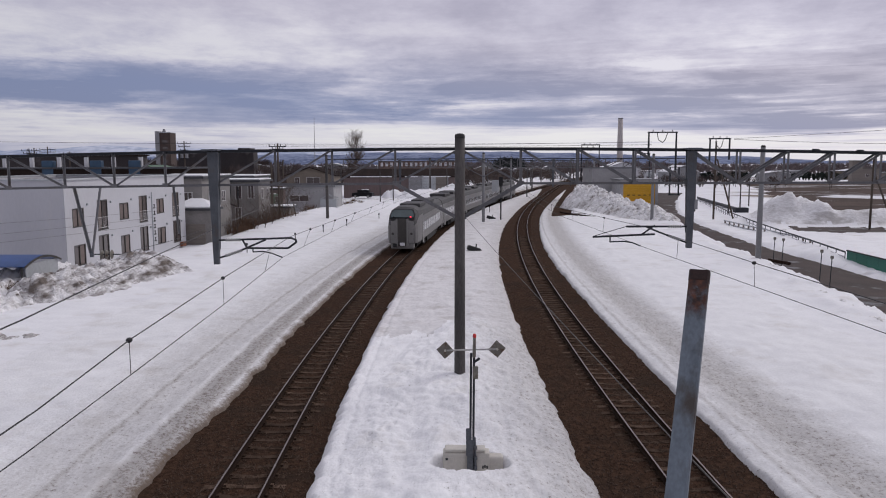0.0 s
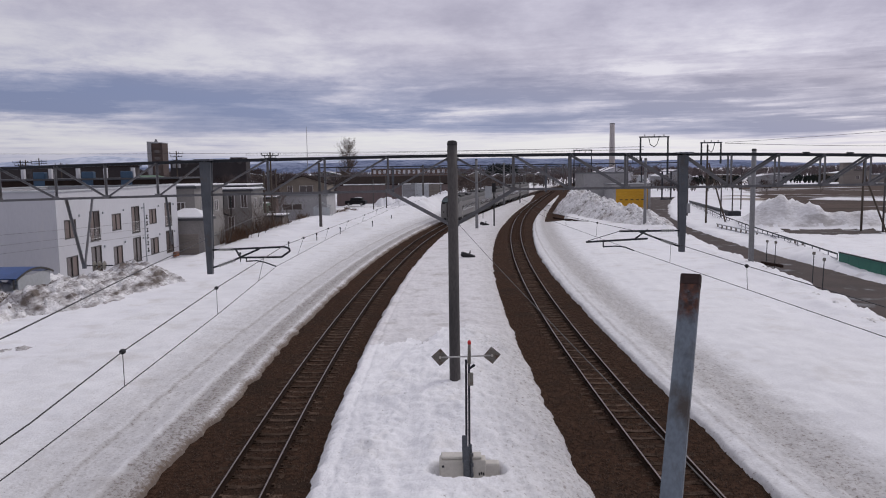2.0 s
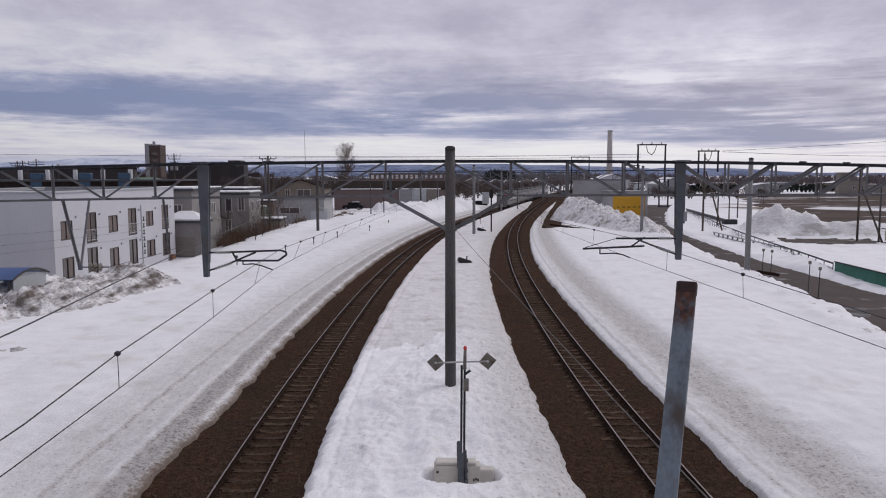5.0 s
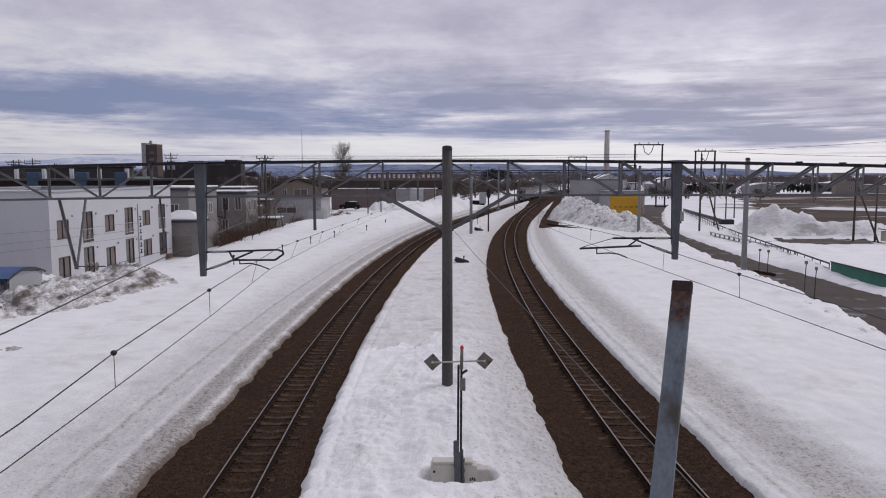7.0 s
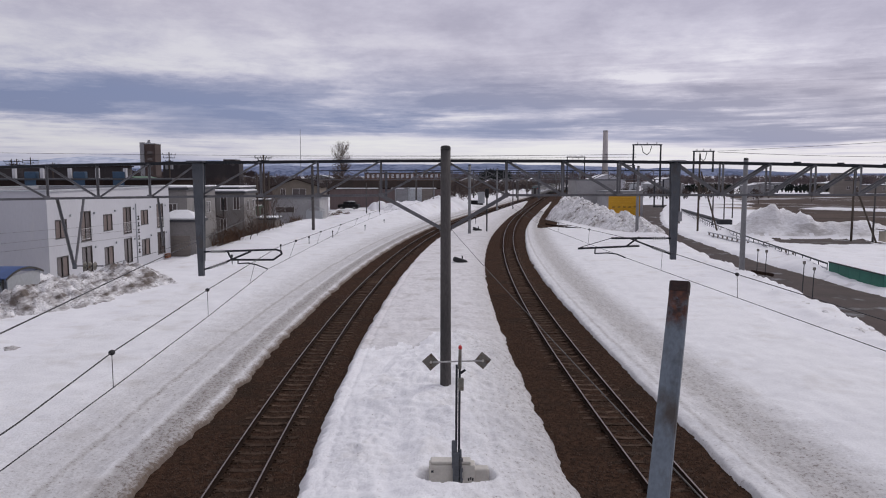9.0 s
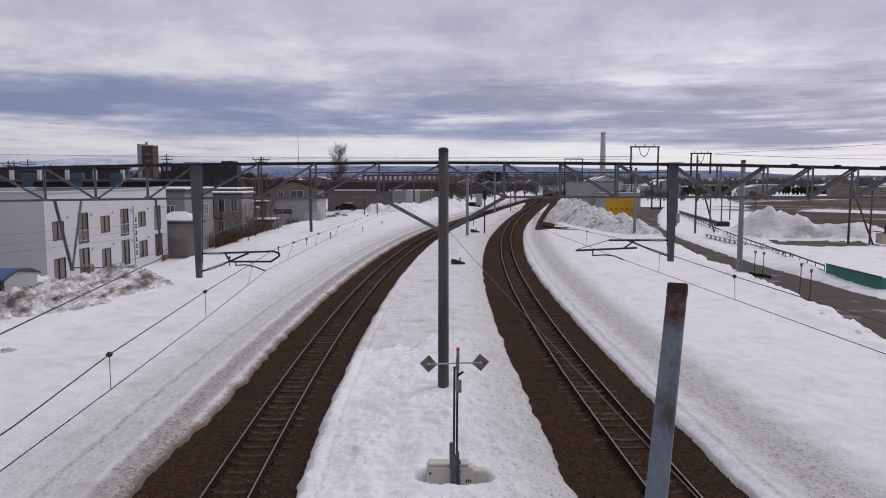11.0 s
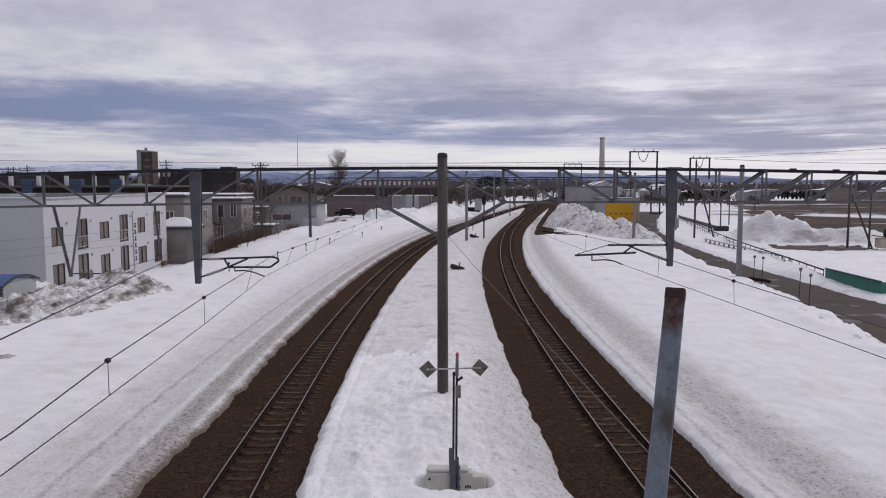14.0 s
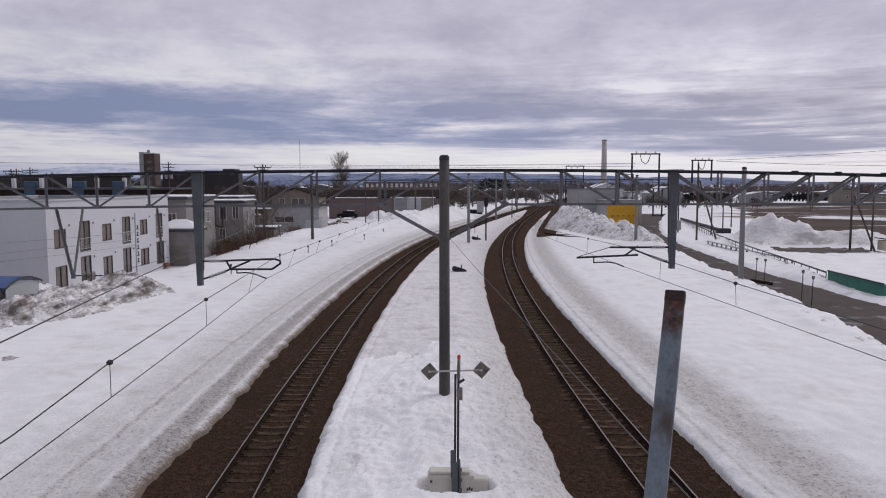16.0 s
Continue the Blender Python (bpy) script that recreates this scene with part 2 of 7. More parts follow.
            l.new(sh.outputs[0], rr.inputs[0])
            mx = n.new("ShaderNodeMix")
            mx.data_type = "RGBA"
            l.new(rr.outputs[0], mx.inputs[0])
            l.new(col, mx.inputs[6])
            mx.inputs[7].default_value = (*along[2][0], 1)
            col = mx.outputs[2]
    if random:
        oi = n.new("ShaderNodeObjectInfo")
        hs = n.new("ShaderNodeHueSaturation")
        mr = n.new("ShaderNodeMapRange")
        mr.inputs["To Min"].default_value, mr.inputs["To Max"].default_value = 1 - random, 1 + random
        l.new(oi.outputs["Random"], mr.inputs[0])
        l.new(mr.outputs[0], hs.inputs["Value"])
        l.new(col, hs.inputs["Color"])
        col = hs.outputs[0]
    l.new(col, p.inputs["Base Color"])
    if bump:
        bp = n.new("ShaderNodeBump")
        bp.inputs["Strength"].default_value, bp.inputs["Distance"].default_value = bump, dist
        l.new(hv.outputs[0], bp.inputs["Height"])
        l.new(bp.outputs[0], p.inputs["Normal"])
    return m


def glass(name, tint, rough=0.08):
    m = mat(name, tint, tuple(v * 0.7 for v in tint), rough=rough, scale=1.5, bump=0.0, spec=0.8)
    return m


def glow(name, colour, strength):
    m = bpy.data.materials.new(name)
    m.use_nodes = True
    p = m.node_tree.nodes["Principled BSDF"]
    p.inputs["Base Color"].default_value = (*colour, 1)
    p.inputs["Emission Color"].default_value = (*colour, 1)
    p.inputs["Emission Strength"].default_value = strength
    return m


SNOW = mat("snow", (0.88, 0.88, 0.895), (0.78, 0.78, 0.805), rough=0.75, scale=0.45, fine=9.0, bump=0.32, dist=0.05, stain=(0.66, 0.64, 0.62), stain_at=(0.54, 0.78), stain_scale=0.5, spec=0.3)
SNOW_ROUGH = mat("trodden_snow", (0.91, 0.91, 0.925), (0.80, 0.80, 0.82), rough=0.75, scale=0.9, fine=16.0, bump=0.65, dist=0.06, contrast=(0.36, 0.56), stain=(0.72, 0.705, 0.69), stain_at=(0.56, 0.78), stain_scale=0.7, spec=0.3, speck=((0.52, 0.505, 0.495), 9.0, 0.62, 0.72), stretch=(1.0, 0.75, 1.0), along=((0.40, 0.38, 0.365), [(0, (0.38,) * 3), (0.06, (0.35,) * 3), (0.14, (0.28,) * 3), (0.22, (0.20,) * 3), (0.34, (0.11,) * 3), (0.46, (0.05,) * 3), (0.58, (0.08,) * 3), (1, (0.04,) * 3)]))
SNOW_OLD = mat("old_grey_snow", (0.755, 0.74, 0.745), (0.62, 0.605, 0.61), rough=0.8, scale=1.4, fine=7.0, bump=0.6, dist=0.06, contrast=(0.36, 0.56), stain=(0.50, 0.475, 0.46), stain_at=(0.54, 0.72), stain_scale=0.6, spec=0.25, along=((0.42, 0.40, 0.385), [(0, (0.3,) * 3), (0.08, (0.22,) * 3), (0.2, (0.06,) * 3), (0.5, (0,) * 3), (1, (0,) * 3)]))
# Grime ramp also paints the second step's shade and the first step's bright crest.
SNOW_TRACK = mat("trackside_snow", (0.88, 0.88, 0.89), (0.75, 0.75, 0.765), rough=0.8, scale=1.1, fine=14.0, bump=0.9, dist=0.05, stain=(0.64, 0.62, 0.60), stain_at=(0.54, 0.78), stain_scale=0.5, spec=0.25, along=((0.345, 0.325, 0.31), [(0, (0.20,) * 3), (0.03, (0.21,) * 3), (0.045, (0.40,) * 3), (0.075, (0.45,) * 3), (0.116, (0.42,) * 3), (0.132, (0.22,) * 3), (0.16, (0.28,) * 3), (0.232, (0.28,) * 3), (0.243, (0.40,) * 3), (0.256, (0.25,) * 3), (0.32, (0.24,) * 3), (0.42, (0.15,) * 3), (0.57, (0.02,) * 3), (1, (-0.2,) * 3)], ((0.15, 0.108, 0.076), 0.30, 0.56)))
# The narrow peak draws a thin darker line 0.65 m from the edge.
SNOW_TRACK_EAST = mat("trackside_snow_east", (0.88, 0.88, 0.89), (0.77, 0.77, 0.785), rough=0.8, scale=1.1, fine=14.0, bump=0.6, dist=0.05, stain=(0.66, 0.64, 0.62), stain_at=(0.56, 0.80), stain_scale=0.5, spec=0.25, along=((0.37, 0.35, 0.335), [(0, (0.24,) * 3), (0.05, (0.15,) * 3), (0.065, (0.34,) * 3), (0.08, (0.22,) * 3), (0.12, (0.26,) * 3), (0.17, (0.38,) * 3), (0.27, (0.35,) * 3), (0.33, (0.22,) * 3), (0.42, (0.04,) * 3), (0.55, (-0.1,) * 3), (1, (-0.2,) * 3)]))
SNOW_DIRTY = mat("dirty_snow", (0.82, 0.81, 0.815), (0.33, 0.305, 0.295), rough=0.8, scale=1.5, fine=8.0, bump=0.8, dist=0.16, contrast=(0.38, 0.55), stain=(0.15, 0.125, 0.11), stain_at=(0.47, 0.62), stain_scale=1.0, stretch=(1.3, 0.5, 2.0), spec=0.25, speck=((0.06, 0.048, 0.04), 5.0, 0.61, 0.65))
# Dark specks are dirt, spread further to stand in for crevice shade.
SNOW_LUMPY = mat("lumpy_snow", (0.90, 0.89, 0.895), (0.62, 0.605, 0.60), rough=0.8, scale=1.1, fine=6.0, bump=1.0, dist=0.16, contrast=(0.38, 0.56), stain=(0.36, 0.33, 0.31), stain_at=(0.52, 0.66), stain_scale=0.6, spec=0.25, speck=((0.10, 0.08, 0.065), 2.4, 0.595, 0.64))
SNOW_PLOUGHED = mat("ploughed_snow", (0.85, 0.845, 0.855), (0.66, 0.645, 0.645), rough=0.8, scale=0.25, fine=2.5, bump=0.5, dist=0.25, contrast=(0.40, 0.58), stain=(0.46, 0.44, 0.43), stain_at=(0.49, 0.62), stain_scale=0.28, stretch=(1, 1, 2.2), spec=0.25)
EARTH = mat("frozen_earth", (0.10, 0.068, 0.054), (0.02, 0.016, 0.015), rough=0.95, scale=2.0, fine=9.0, bump=0.9, dist=0.1, contrast=(0.40, 0.58), stain=(0.72, 0.71, 0.72), stain_at=(0.50, 0.58), stain_scale=1.6, spec=0.1)
SNOW_FIELD = mat("snow_field", (0.86, 0.86, 0.885), (0.74, 0.74, 0.765), rough=0.8, scale=0.05, fine=0.4, bump=0.3, dist=0.3, stain=(0.20, 0.15, 0.11), stain_at=(0.56, 0.63), stain_scale=0.018)
DIRT = mat("thawed_field", (0.100, 0.071, 0.058), (0.050, 0.037, 0.032), rough=0.95, scale=0.12, fine=1.5, bump=0.5, dist=0.1, contrast=(0.40, 0.60), stain=(0.70, 0.70, 0.73), stain_at=(0.575, 0.625), stain_scale=0.05, stretch=(0.5, 1.6, 1), spec=0.1)
BALLAST = mat("ballast", (0.090, 0.053, 0.036), (0.025, 0.0145, 0.010), rough=0.95, scale=6.0, fine=26.0, bump=1.0, dist=0.05, contrast=(0.38, 0.64), stain=(0.036, 0.026, 0.020), stain_at=(0.5, 0.7), stain_scale=0.5, spec=0.02)
STONE = mat("ballast_stone", (0.125, 0.084, 0.062), (0.040, 0.026, 0.019), rough=0.95, scale=9.0, fine=40.0, bump=0.3, spec=0.2)
SLEEPER = mat("sleeper_concrete", (0.118, 0.080, 0.059), (0.050, 0.033, 0.024), rough=0.95, scale=4.0, fine=40.0, bump=0.5, random=0.3, contrast=(0.38, 0.62), stain=(0.042, 0.027, 0.018), stain_at=(0.50, 0.60), stain_scale=3.5, spec=0.05)
RAIL_SIDE = mat("rusty_rail", (0.034, 0.019, 0.013), (0.016, 0.010, 0.007), rough=0.9, scale=5.0, fine=60.0, spec=0.1)
RAIL_TOP = mat("polished_rail", (0.31, 0.27, 0.25), (0.21, 0.18, 0.165), rough=0.38, scale=3.0, fine=80.0, bump=0.05, metal=0.9)
ASPHALT = mat("asphalt", (0.076, 0.054, 0.048), (0.040, 0.030, 0.028), rough=0.85, scale=0.5, fine=25.0, bump=0.3, stain=(0.034, 0.033, 0.036), stain_at=(0.56, 0.64), stain_scale=0.3, wet=0.34, spec=0.25)
GALV = mat("galvanised_steel", (0.125, 0.135, 0.152), (0.07, 0.077, 0.09), rough=0.55, scale=2.5, fine=25.0, bump=0.1, metal=0.35, stain=(0.10, 0.085, 0.075), stain_at=(0.58, 0.75), stain_scale=1.8)
# Copy of the mast steel with a lighter colour, for the lattice members.
WEB_STEEL = mat("lighter_lattice_steel", (0.205, 0.205, 0.215), (0.125, 0.125, 0.132), rough=0.65, scale=2.5, fine=25.0, bump=0.1, metal=0.2, stain=(0.15, 0.12, 0.10), stain_at=(0.58, 0.75), stain_scale=1.8)
# Dark steel; on the top chord its shaded look is put into this colour.
TOP_STEEL = mat("dark_chord_steel", (0.028, 0.031, 0.038), (0.016, 0.018, 0.023), rough=0.6, scale=2.5, fine=25.0, bump=0.1, metal=0.2)
CONCRETE = mat("pole_concrete", (0.112, 0.102, 0.098), (0.056, 0.051, 0.049), rough=0.85, scale=1.2, fine=22.0, bump=0.3, stain=(0.034, 0.034, 0.034), stain_at=(0.5, 0.72), stain_scale=1.1, stretch=(1, 1, 0.25))
CAP_DARK = mat("weathered_cap", (0.060, 0.057, 0.055), (0.028, 0.027, 0.027), rough=0.85, scale=3.0, fine=22.0, bump=0.3)
CONCRETE_PALE = mat("pale_pole_concrete", (0.26, 0.26, 0.265), (0.17, 0.17, 0.175), rough=0.85, scale=1.2, fine=22.0, bump=0.3, stretch=(1, 1, 0.25))
POST_PAINT = mat("grey_blue_paint", (0.190, 0.228, 0.268), (0.118, 0.143, 0.172), rough=0.5, scale=7.0, fine=60.0, bump=0.12, metal=0.0, stain=(0.070, 0.058, 0.050), stain_at=(0.56, 0.72), stain_scale=5.0, stretch=(1, 1, 0.35))



def rust_from_top(m, z0, z1):
    """Rust that has eaten in from the open end between two heights, in ragged patches."""
    n, l = m.node_tree.nodes, m.node_tree.links
    p = n["Principled BSDF"]
    paint = p.inputs["Base Color"].links[0].from_socket
    geo = n.new("ShaderNodeNewGeometry")
    sep = n.new("ShaderNodeSeparateXYZ")
    l.new(geo.outputs["Position"], sep.inputs[0])
    mr = n.new("ShaderNodeMapRange")
    mr.inputs["From Min"].default_value, mr.inputs["From Max"].default_value = z0, z1
    l.new(sep.outputs[2], mr.inputs[0])
    big, fine = n.new("ShaderNodeTexNoise"), n.new("ShaderNodeTexNoise")
    big.inputs["Scale"].default_value, big.inputs["Detail"].default_value, big.inputs["Roughness"].default_value = 9.0, 7, 0.65
    fine.inputs["Scale"].default_value, fine.inputs["Detail"].default_value = 30.0, 5
    l.new(geo.outputs["Position"], big.inputs["Vector"])
    l.new(geo.outputs["Position"], fine.inputs["Vector"])
    ma = n.new("ShaderNodeMath")
    ma.operation, ma.inputs[1].default_value = "MULTIPLY_ADD", 1.7
    l.new(big.outputs["Fac"], ma.inputs[0])
    l.new(mr.outputs[0], ma.inputs[2])
    half = n.new("ShaderNodeMath")
    half.operation, half.inputs[1].default_value = "MULTIPLY", 0.5
    l.new(ma.outputs[0], half.inputs[0])
    mask = ramp(n, [(0.54, (0,) * 3), (0.74, (1,) * 3)])
    l.new(half.outputs[0], mask.inputs[0])
    rust = ramp(n, [(0.34, (0.022, 0.011, 0.009)), (0.50, (0.060, 0.021, 0.013)), (0.66, (0.125, 0.042, 0.020))])
    l.new(fine.outputs["Fac"], rust.inputs[0])
    mx = n.new("ShaderNodeMix")
    mx.data_type = "RGBA"
    l.new(mask.outputs[0], mx.inputs[0])
    l.new(paint, mx.inputs[6])
    l.new(rust.outputs[0], mx.inputs[7])
    l.new(mx.outputs[2], p.inputs["Base Color"])
    p.inputs["Roughness"].default_value = 0.6


rust_from_top(POST_PAINT, 6.76, 7.06)
RUST_BAND = mat("dark_rust", (0.040, 0.017, 0.014), (0.020, 0.010, 0.009), rough=0.75, scale=14.0, fine=60.0, bump=0.3)
OLD_TIMBER = mat("rotten_timber", (0.040, 0.024, 0.018), (0.018, 0.011, 0.009), rough=0.95, scale=3.0, fine=25.0, bump=0.6, spec=0.1)
WIRE = mat("dark_wire", (0.016, 0.016, 0.018), rough=0.6, bump=0)
COPPER = mat("weathered_wire", (0.075, 0.065, 0.06), rough=0.6, bump=0)
INSULATOR = mat("grey_porcelain", (0.36, 0.365, 0.355), (0.22, 0.225, 0.22), rough=0.35, scale=8, bump=0.05)
PORCELAIN = mat("porcelain", (0.50, 0.49, 0.47), (0.32, 0.31, 0.30), rough=0.35, scale=8, bump=0.05)
BLACK = mat("black_rubber", (0.018, 0.018, 0.02), rough=0.7, bump=0.1)
WALL_WHITE = mat("white_siding", (0.54, 0.54, 0.565), (0.49, 0.49, 0.515), rough=0.75, scale=0.6, fine=8.0, bump=0.12, stain=(0.55, 0.54, 0.54), stain_at=(0.60, 0.82), stain_scale=0.7, stretch=(1, 1, 0.3))
WALL_SHED = mat("pale_grey_board", (0.40, 0.395, 0.40), (0.30, 0.295, 0.30), rough=0.8, scale=0.7, fine=6.0, bump=0.15, stain=(0.24, 0.22, 0.21), stain_at=(0.56, 0.75), stain_scale=0.6)
WALL_ANNEX = mat("stone_grey_plaster", (0.27, 0.255, 0.245), (0.20, 0.19, 0.182), rough=0.85, scale=0.8, fine=6.0, bump=0.15)
WALL_GREY = mat("grey_siding", (0.30, 0.30, 0.31), (0.22, 0.22, 0.23), rough=0.8, scale=0.8, fine=6.0, bump=0.2, stretch=(0.3, 0.3, 3))
WALL_TAUPE = mat("taupe_siding", (0.235, 0.205, 0.18), (0.165, 0.145, 0.13), rough=0.8, scale=0.8, fine=6.0, bump=0.2, stretch=(0.3, 0.3, 3))
WALL_BEIGE = mat("beige_plaster", (0.225, 0.188, 0.15), (0.165, 0.138, 0.112), rough=0.85, scale=0.8, fine=6.0, bump=0.15)
WALL_BROWN = mat("brown_corrugated", (0.185, 0.137, 0.132), (0.13, 0.097, 0.093), rough=0.75, scale=0.5, fine=9.0, bump=0.4, stretch=(3, 3, 0.1))
WALL_CREAM = mat("cream_render", (0.55, 0.49, 0.39), (0.43, 0.385, 0.31), rough=0.85, scale=0.3, fine=3.0, bump=0.1)
WALL_PALE = mat("pale_panel", (0.47, 0.49, 0.51), (0.37, 0.385, 0.40), rough=0.7, scale=0.4, fine=5.0, bump=0.15)
ROOF_DARK = mat("dark_roof_metal", (0.06, 0.062, 0.07), (0.035, 0.036, 0.04), rough=0.6, scale=0.8, fine=8.0, bump=0.2)
ROOF_BROWN = mat("brown_roof_metal", (0.034, 0.024, 0.021), (0.018, 0.014, 0.013), rough=0.95, scale=0.5, fine=6.0, bump=0.3, stretch=(3, 0.2, 1), spec=0.03)
ROOF_GREY = mat("grey_roof_metal", (0.25, 0.255, 0.27), (0.17, 0.175, 0.185), rough=0.6, scale=0.8, fine=8.0, bump=0.2)
ROOF_BLUE = mat("blue_roof_metal", (0.045, 0.10, 0.28), (0.03, 0.07, 0.19), rough=0.5, scale=1.2, fine=10.0, bump=0.1)
WALL_DARK = mat("dark_cladding", (0.045, 0.037, 0.038), (0.026, 0.022, 0.024), rough=0.9, scale=0.25, fine=4.0, bump=0.2, stain=(0.10, 0.09, 0.09), stain_at=(0.56, 0.66), stain_scale=0.2)
TANK_BLUE = mat("blue_paint", (0.030, 0.075, 0.135), (0.022, 0.052, 0.095), rough=0.6, scale=1.2, fine=10.0, bump=0.1)
GREEN_PAINT = mat("green_paint", (0.035, 0.185, 0.135), (0.025, 0.13, 0.095), rough=0.6, scale=0.9, fine=10.0, bump=0.15, stain=(0.03, 0.09, 0.07), stain_at=(0.6, 0.8))
GREEN_ROOF = mat("green_roof_metal", (0.075, 0.15, 0.085), (0.05, 0.10, 0.06), rough=0.7, scale=0.5, fine=5.0, bump=0.15)
YELLOW = mat("yellow_shutter", (0.66, 0.36, 0.015), (0.52, 0.27, 0.012), rough=0.55, scale=0.5, fine=5.0, bump=0.2, stretch=(0.3, 0.3, 4))
BRICK_DARK = mat("dark_brick", (0.085, 0.058, 0.050), (0.055, 0.040, 0.036), rough=0.9, scale=0.3, fine=3.0, bump=0.2)
BRICK = mat("brown_brick", (0.165, 0.105, 0.082), (0.11, 0.07, 0.057), rough=0.9, scale=0.3, fine=3.0, bump=0.2)
FRAME = mat("window_frame", (0.62, 0.61, 0.60), (0.48, 0.47, 0.46), rough=0.5, bump=0.05)
FRAME_DARK = mat("dark_frame", (0.06, 0.055, 0.05), rough=0.5, bump=0.05)
PANE = glass("window_pane", (0.108, 0.088, 0.084), 0.12)
CURTAIN = mat("drawn_curtain", (0.215, 0.168, 0.152), (0.130, 0.100, 0.090), rough=0.6, scale=3.0, fine=14.0, bump=0.2, stretch=(4, 4, 0.3))
BARK = mat("bark", (0.10, 0.082, 0.068), (0.05, 0.04, 0.034), rough=0.95, scale=3.0, fine=22.0, bump=0.4)
TWIG = mat("winter_twigs", (0.150, 0.112, 0.090), (0.085, 0.064, 0.052), rough=0.95, scale=2.0, bump=0)
SHRUB = mat("dry_shrub", (0.135, 0.075, 0.042), (0.07, 0.042, 0.027), rough=0.95, scale=2.0, bump=0)
# Paler copy of the woods colour below; distance haze is painted into it.
WOODS_HAZED = mat("hazed_woods", (0.20, 0.165, 0.165), (0.105, 0.088, 0.092), rough=1.0, scale=0.06, fine=0.5, bump=0, spec=0.0)
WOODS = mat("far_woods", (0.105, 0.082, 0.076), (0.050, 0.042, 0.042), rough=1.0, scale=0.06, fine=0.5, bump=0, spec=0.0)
EVERGREEN = mat("evergreen", (0.042, 0.052, 0.045), (0.022, 0.028, 0.026), rough=1.0, scale=0.3, fine=2.0, bump=0.2, spec=0.1)
# Distance haze is put into the hill and mountain colours as blue.
HILL_HAZED = mat("haze_blue_hill", (0.27, 0.31, 0.43), (0.125, 0.155, 0.245), rough=1.0, scale=0.008, fine=0.05, bump=0, contrast=(0.42, 0.58), stretch=(1, 1, 3), spec=0.0)
HILL_SNOW = mat("haze_blue_snowy_mountain", (0.62, 0.66, 0.76), (0.36, 0.42, 0.55), rough=1.0, scale=0.004, fine=0.02, bump=0, contrast=(0.42, 0.58), spec=0.0)
TRAIN_SILVER = mat("train_silver", (0.190, 0.184, 0.178), (0.140, 0.136, 0.132), rough=0.42, scale=1.2, fine=12.0, bump=0.05, metal=0.35, world_space=False, stain=(0.16, 0.155, 0.15), stain_at=(0.6, 0.85))
TRAIN_FACE = mat("train_face", (0.265, 0.258, 0.25), (0.205, 0.20, 0.194), rough=0.5, scale=2.0, fine=14.0, bump=0.05, metal=0.2, world_space=False)
TRAIN_ROOF = mat("train_roof", (0.070, 0.068, 0.070), (0.038, 0.037, 0.038), rough=0.7, scale=1.5, fine=10.0, bump=0.15, world_space=False)
TRAIN_UNDER = mat("train_underframe", (0.03, 0.028, 0.027), (0.018, 0.017, 0.016), rough=0.85, scale=3, bump=0.2, world_space=False)
TRAIN_GLASS = glass("train_glass", (0.012, 0.022, 0.022), 0.10)
# Pale metallic base paints the sky's reflection into the side windows.
TRAIN_WINDOW = mat("pale_reflection_window", (0.48, 0.50, 0.52), (0.40, 0.42, 0.44), rough=0.10, scale=2.0, bump=0.0, metal=0.7, spec=0.9, world_space=False)
# Teal base colour paints in the reflection on the dark windscreen.
TRAIN_SCREEN = mat("windscreen_glass", (0.060, 0.090, 0.092), (0.040, 0.062, 0.065), rough=0.12, scale=1.5, bump=0.0, spec=0.7, world_space=False)
TAIL_LIGHT = glow("tail_light", (0.9, 0.03, 0.06), 1.6)
# The reflector is no lamp; a faint glow is added to it.
RED_TIP = glow("glowing_red_reflector", (0.45, 0.03, 0.03), 0.15)
PLATE_GREY = mat("grey_plate", (0.23, 0.215, 0.185), (0.12, 0.112, 0.095), rough=0.6, scale=6.0, fine=40.0, bump=0.1, stain=(0.10, 0.055, 0.032), stain_at=(0.54, 0.66), stain_scale=7.0)
BOX_CREAM = mat("cream_enamel", (0.62, 0.59, 0.53), (0.52, 0.49, 0.44), rough=0.6, scale=3.0, fine=20.0, bump=0.1, stain=(0.34, 0.29, 0.24), stain_at=(0.58, 0.78), stain_scale=2.2)
CAR_BLACK = mat("black_car_paint", (0.012, 0.012, 0.014), rough=0.5, bump=0, spec=0.2)
STACK = mat("chimney_concrete", (0.50, 0.46, 0.45), (0.40, 0.37, 0.365), rough=0.85, scale=0.1, fine=1.0, bump=0.1)
ORANGE = mat("orange_board", (0.20, 0.065, 0.025), (0.12, 0.045, 0.02), rough=0.7, bump=0.1)
WOOD = mat("weathered_wood", (0.10, 0.078, 0.06), (0.055, 0.043, 0.035), rough=0.9, scale=2.0, fine=20.0, bump=0.3, stretch=(2, 2, 0.3))


# ---------- mesh helpers ----------
def thing(name, at, label, category, group="", kind="", rz=0.0):
    ob = new(name)
    ob.empty_display_size = 0.2
    ob.matrix_basis = pose(*at, 0, 0, rz)
    return tagged(ob, label, category, group, kind)


def part(name, bm, material, parent, label="", smooth=False, local=None):
    """Links a bmesh as one mesh object; its points are in the parent's space."""
    me = bpy.data.meshes.new(name)
    bm.to_mesh(me)
    bm.free()
    mats = material if isinstance(material, (list, tuple)) else [material]
    for m in mats:
        me.materials.append(m)
    if smooth:
        me.polygons.foreach_set("use_smooth", [True] * len(me.polygons))
    ob = new(name, me)
    if parent:
        ob.parent = parent
    if local is not None:
        ob.matrix_basis = local
    if label:
        ob["label"] = label
    return ob


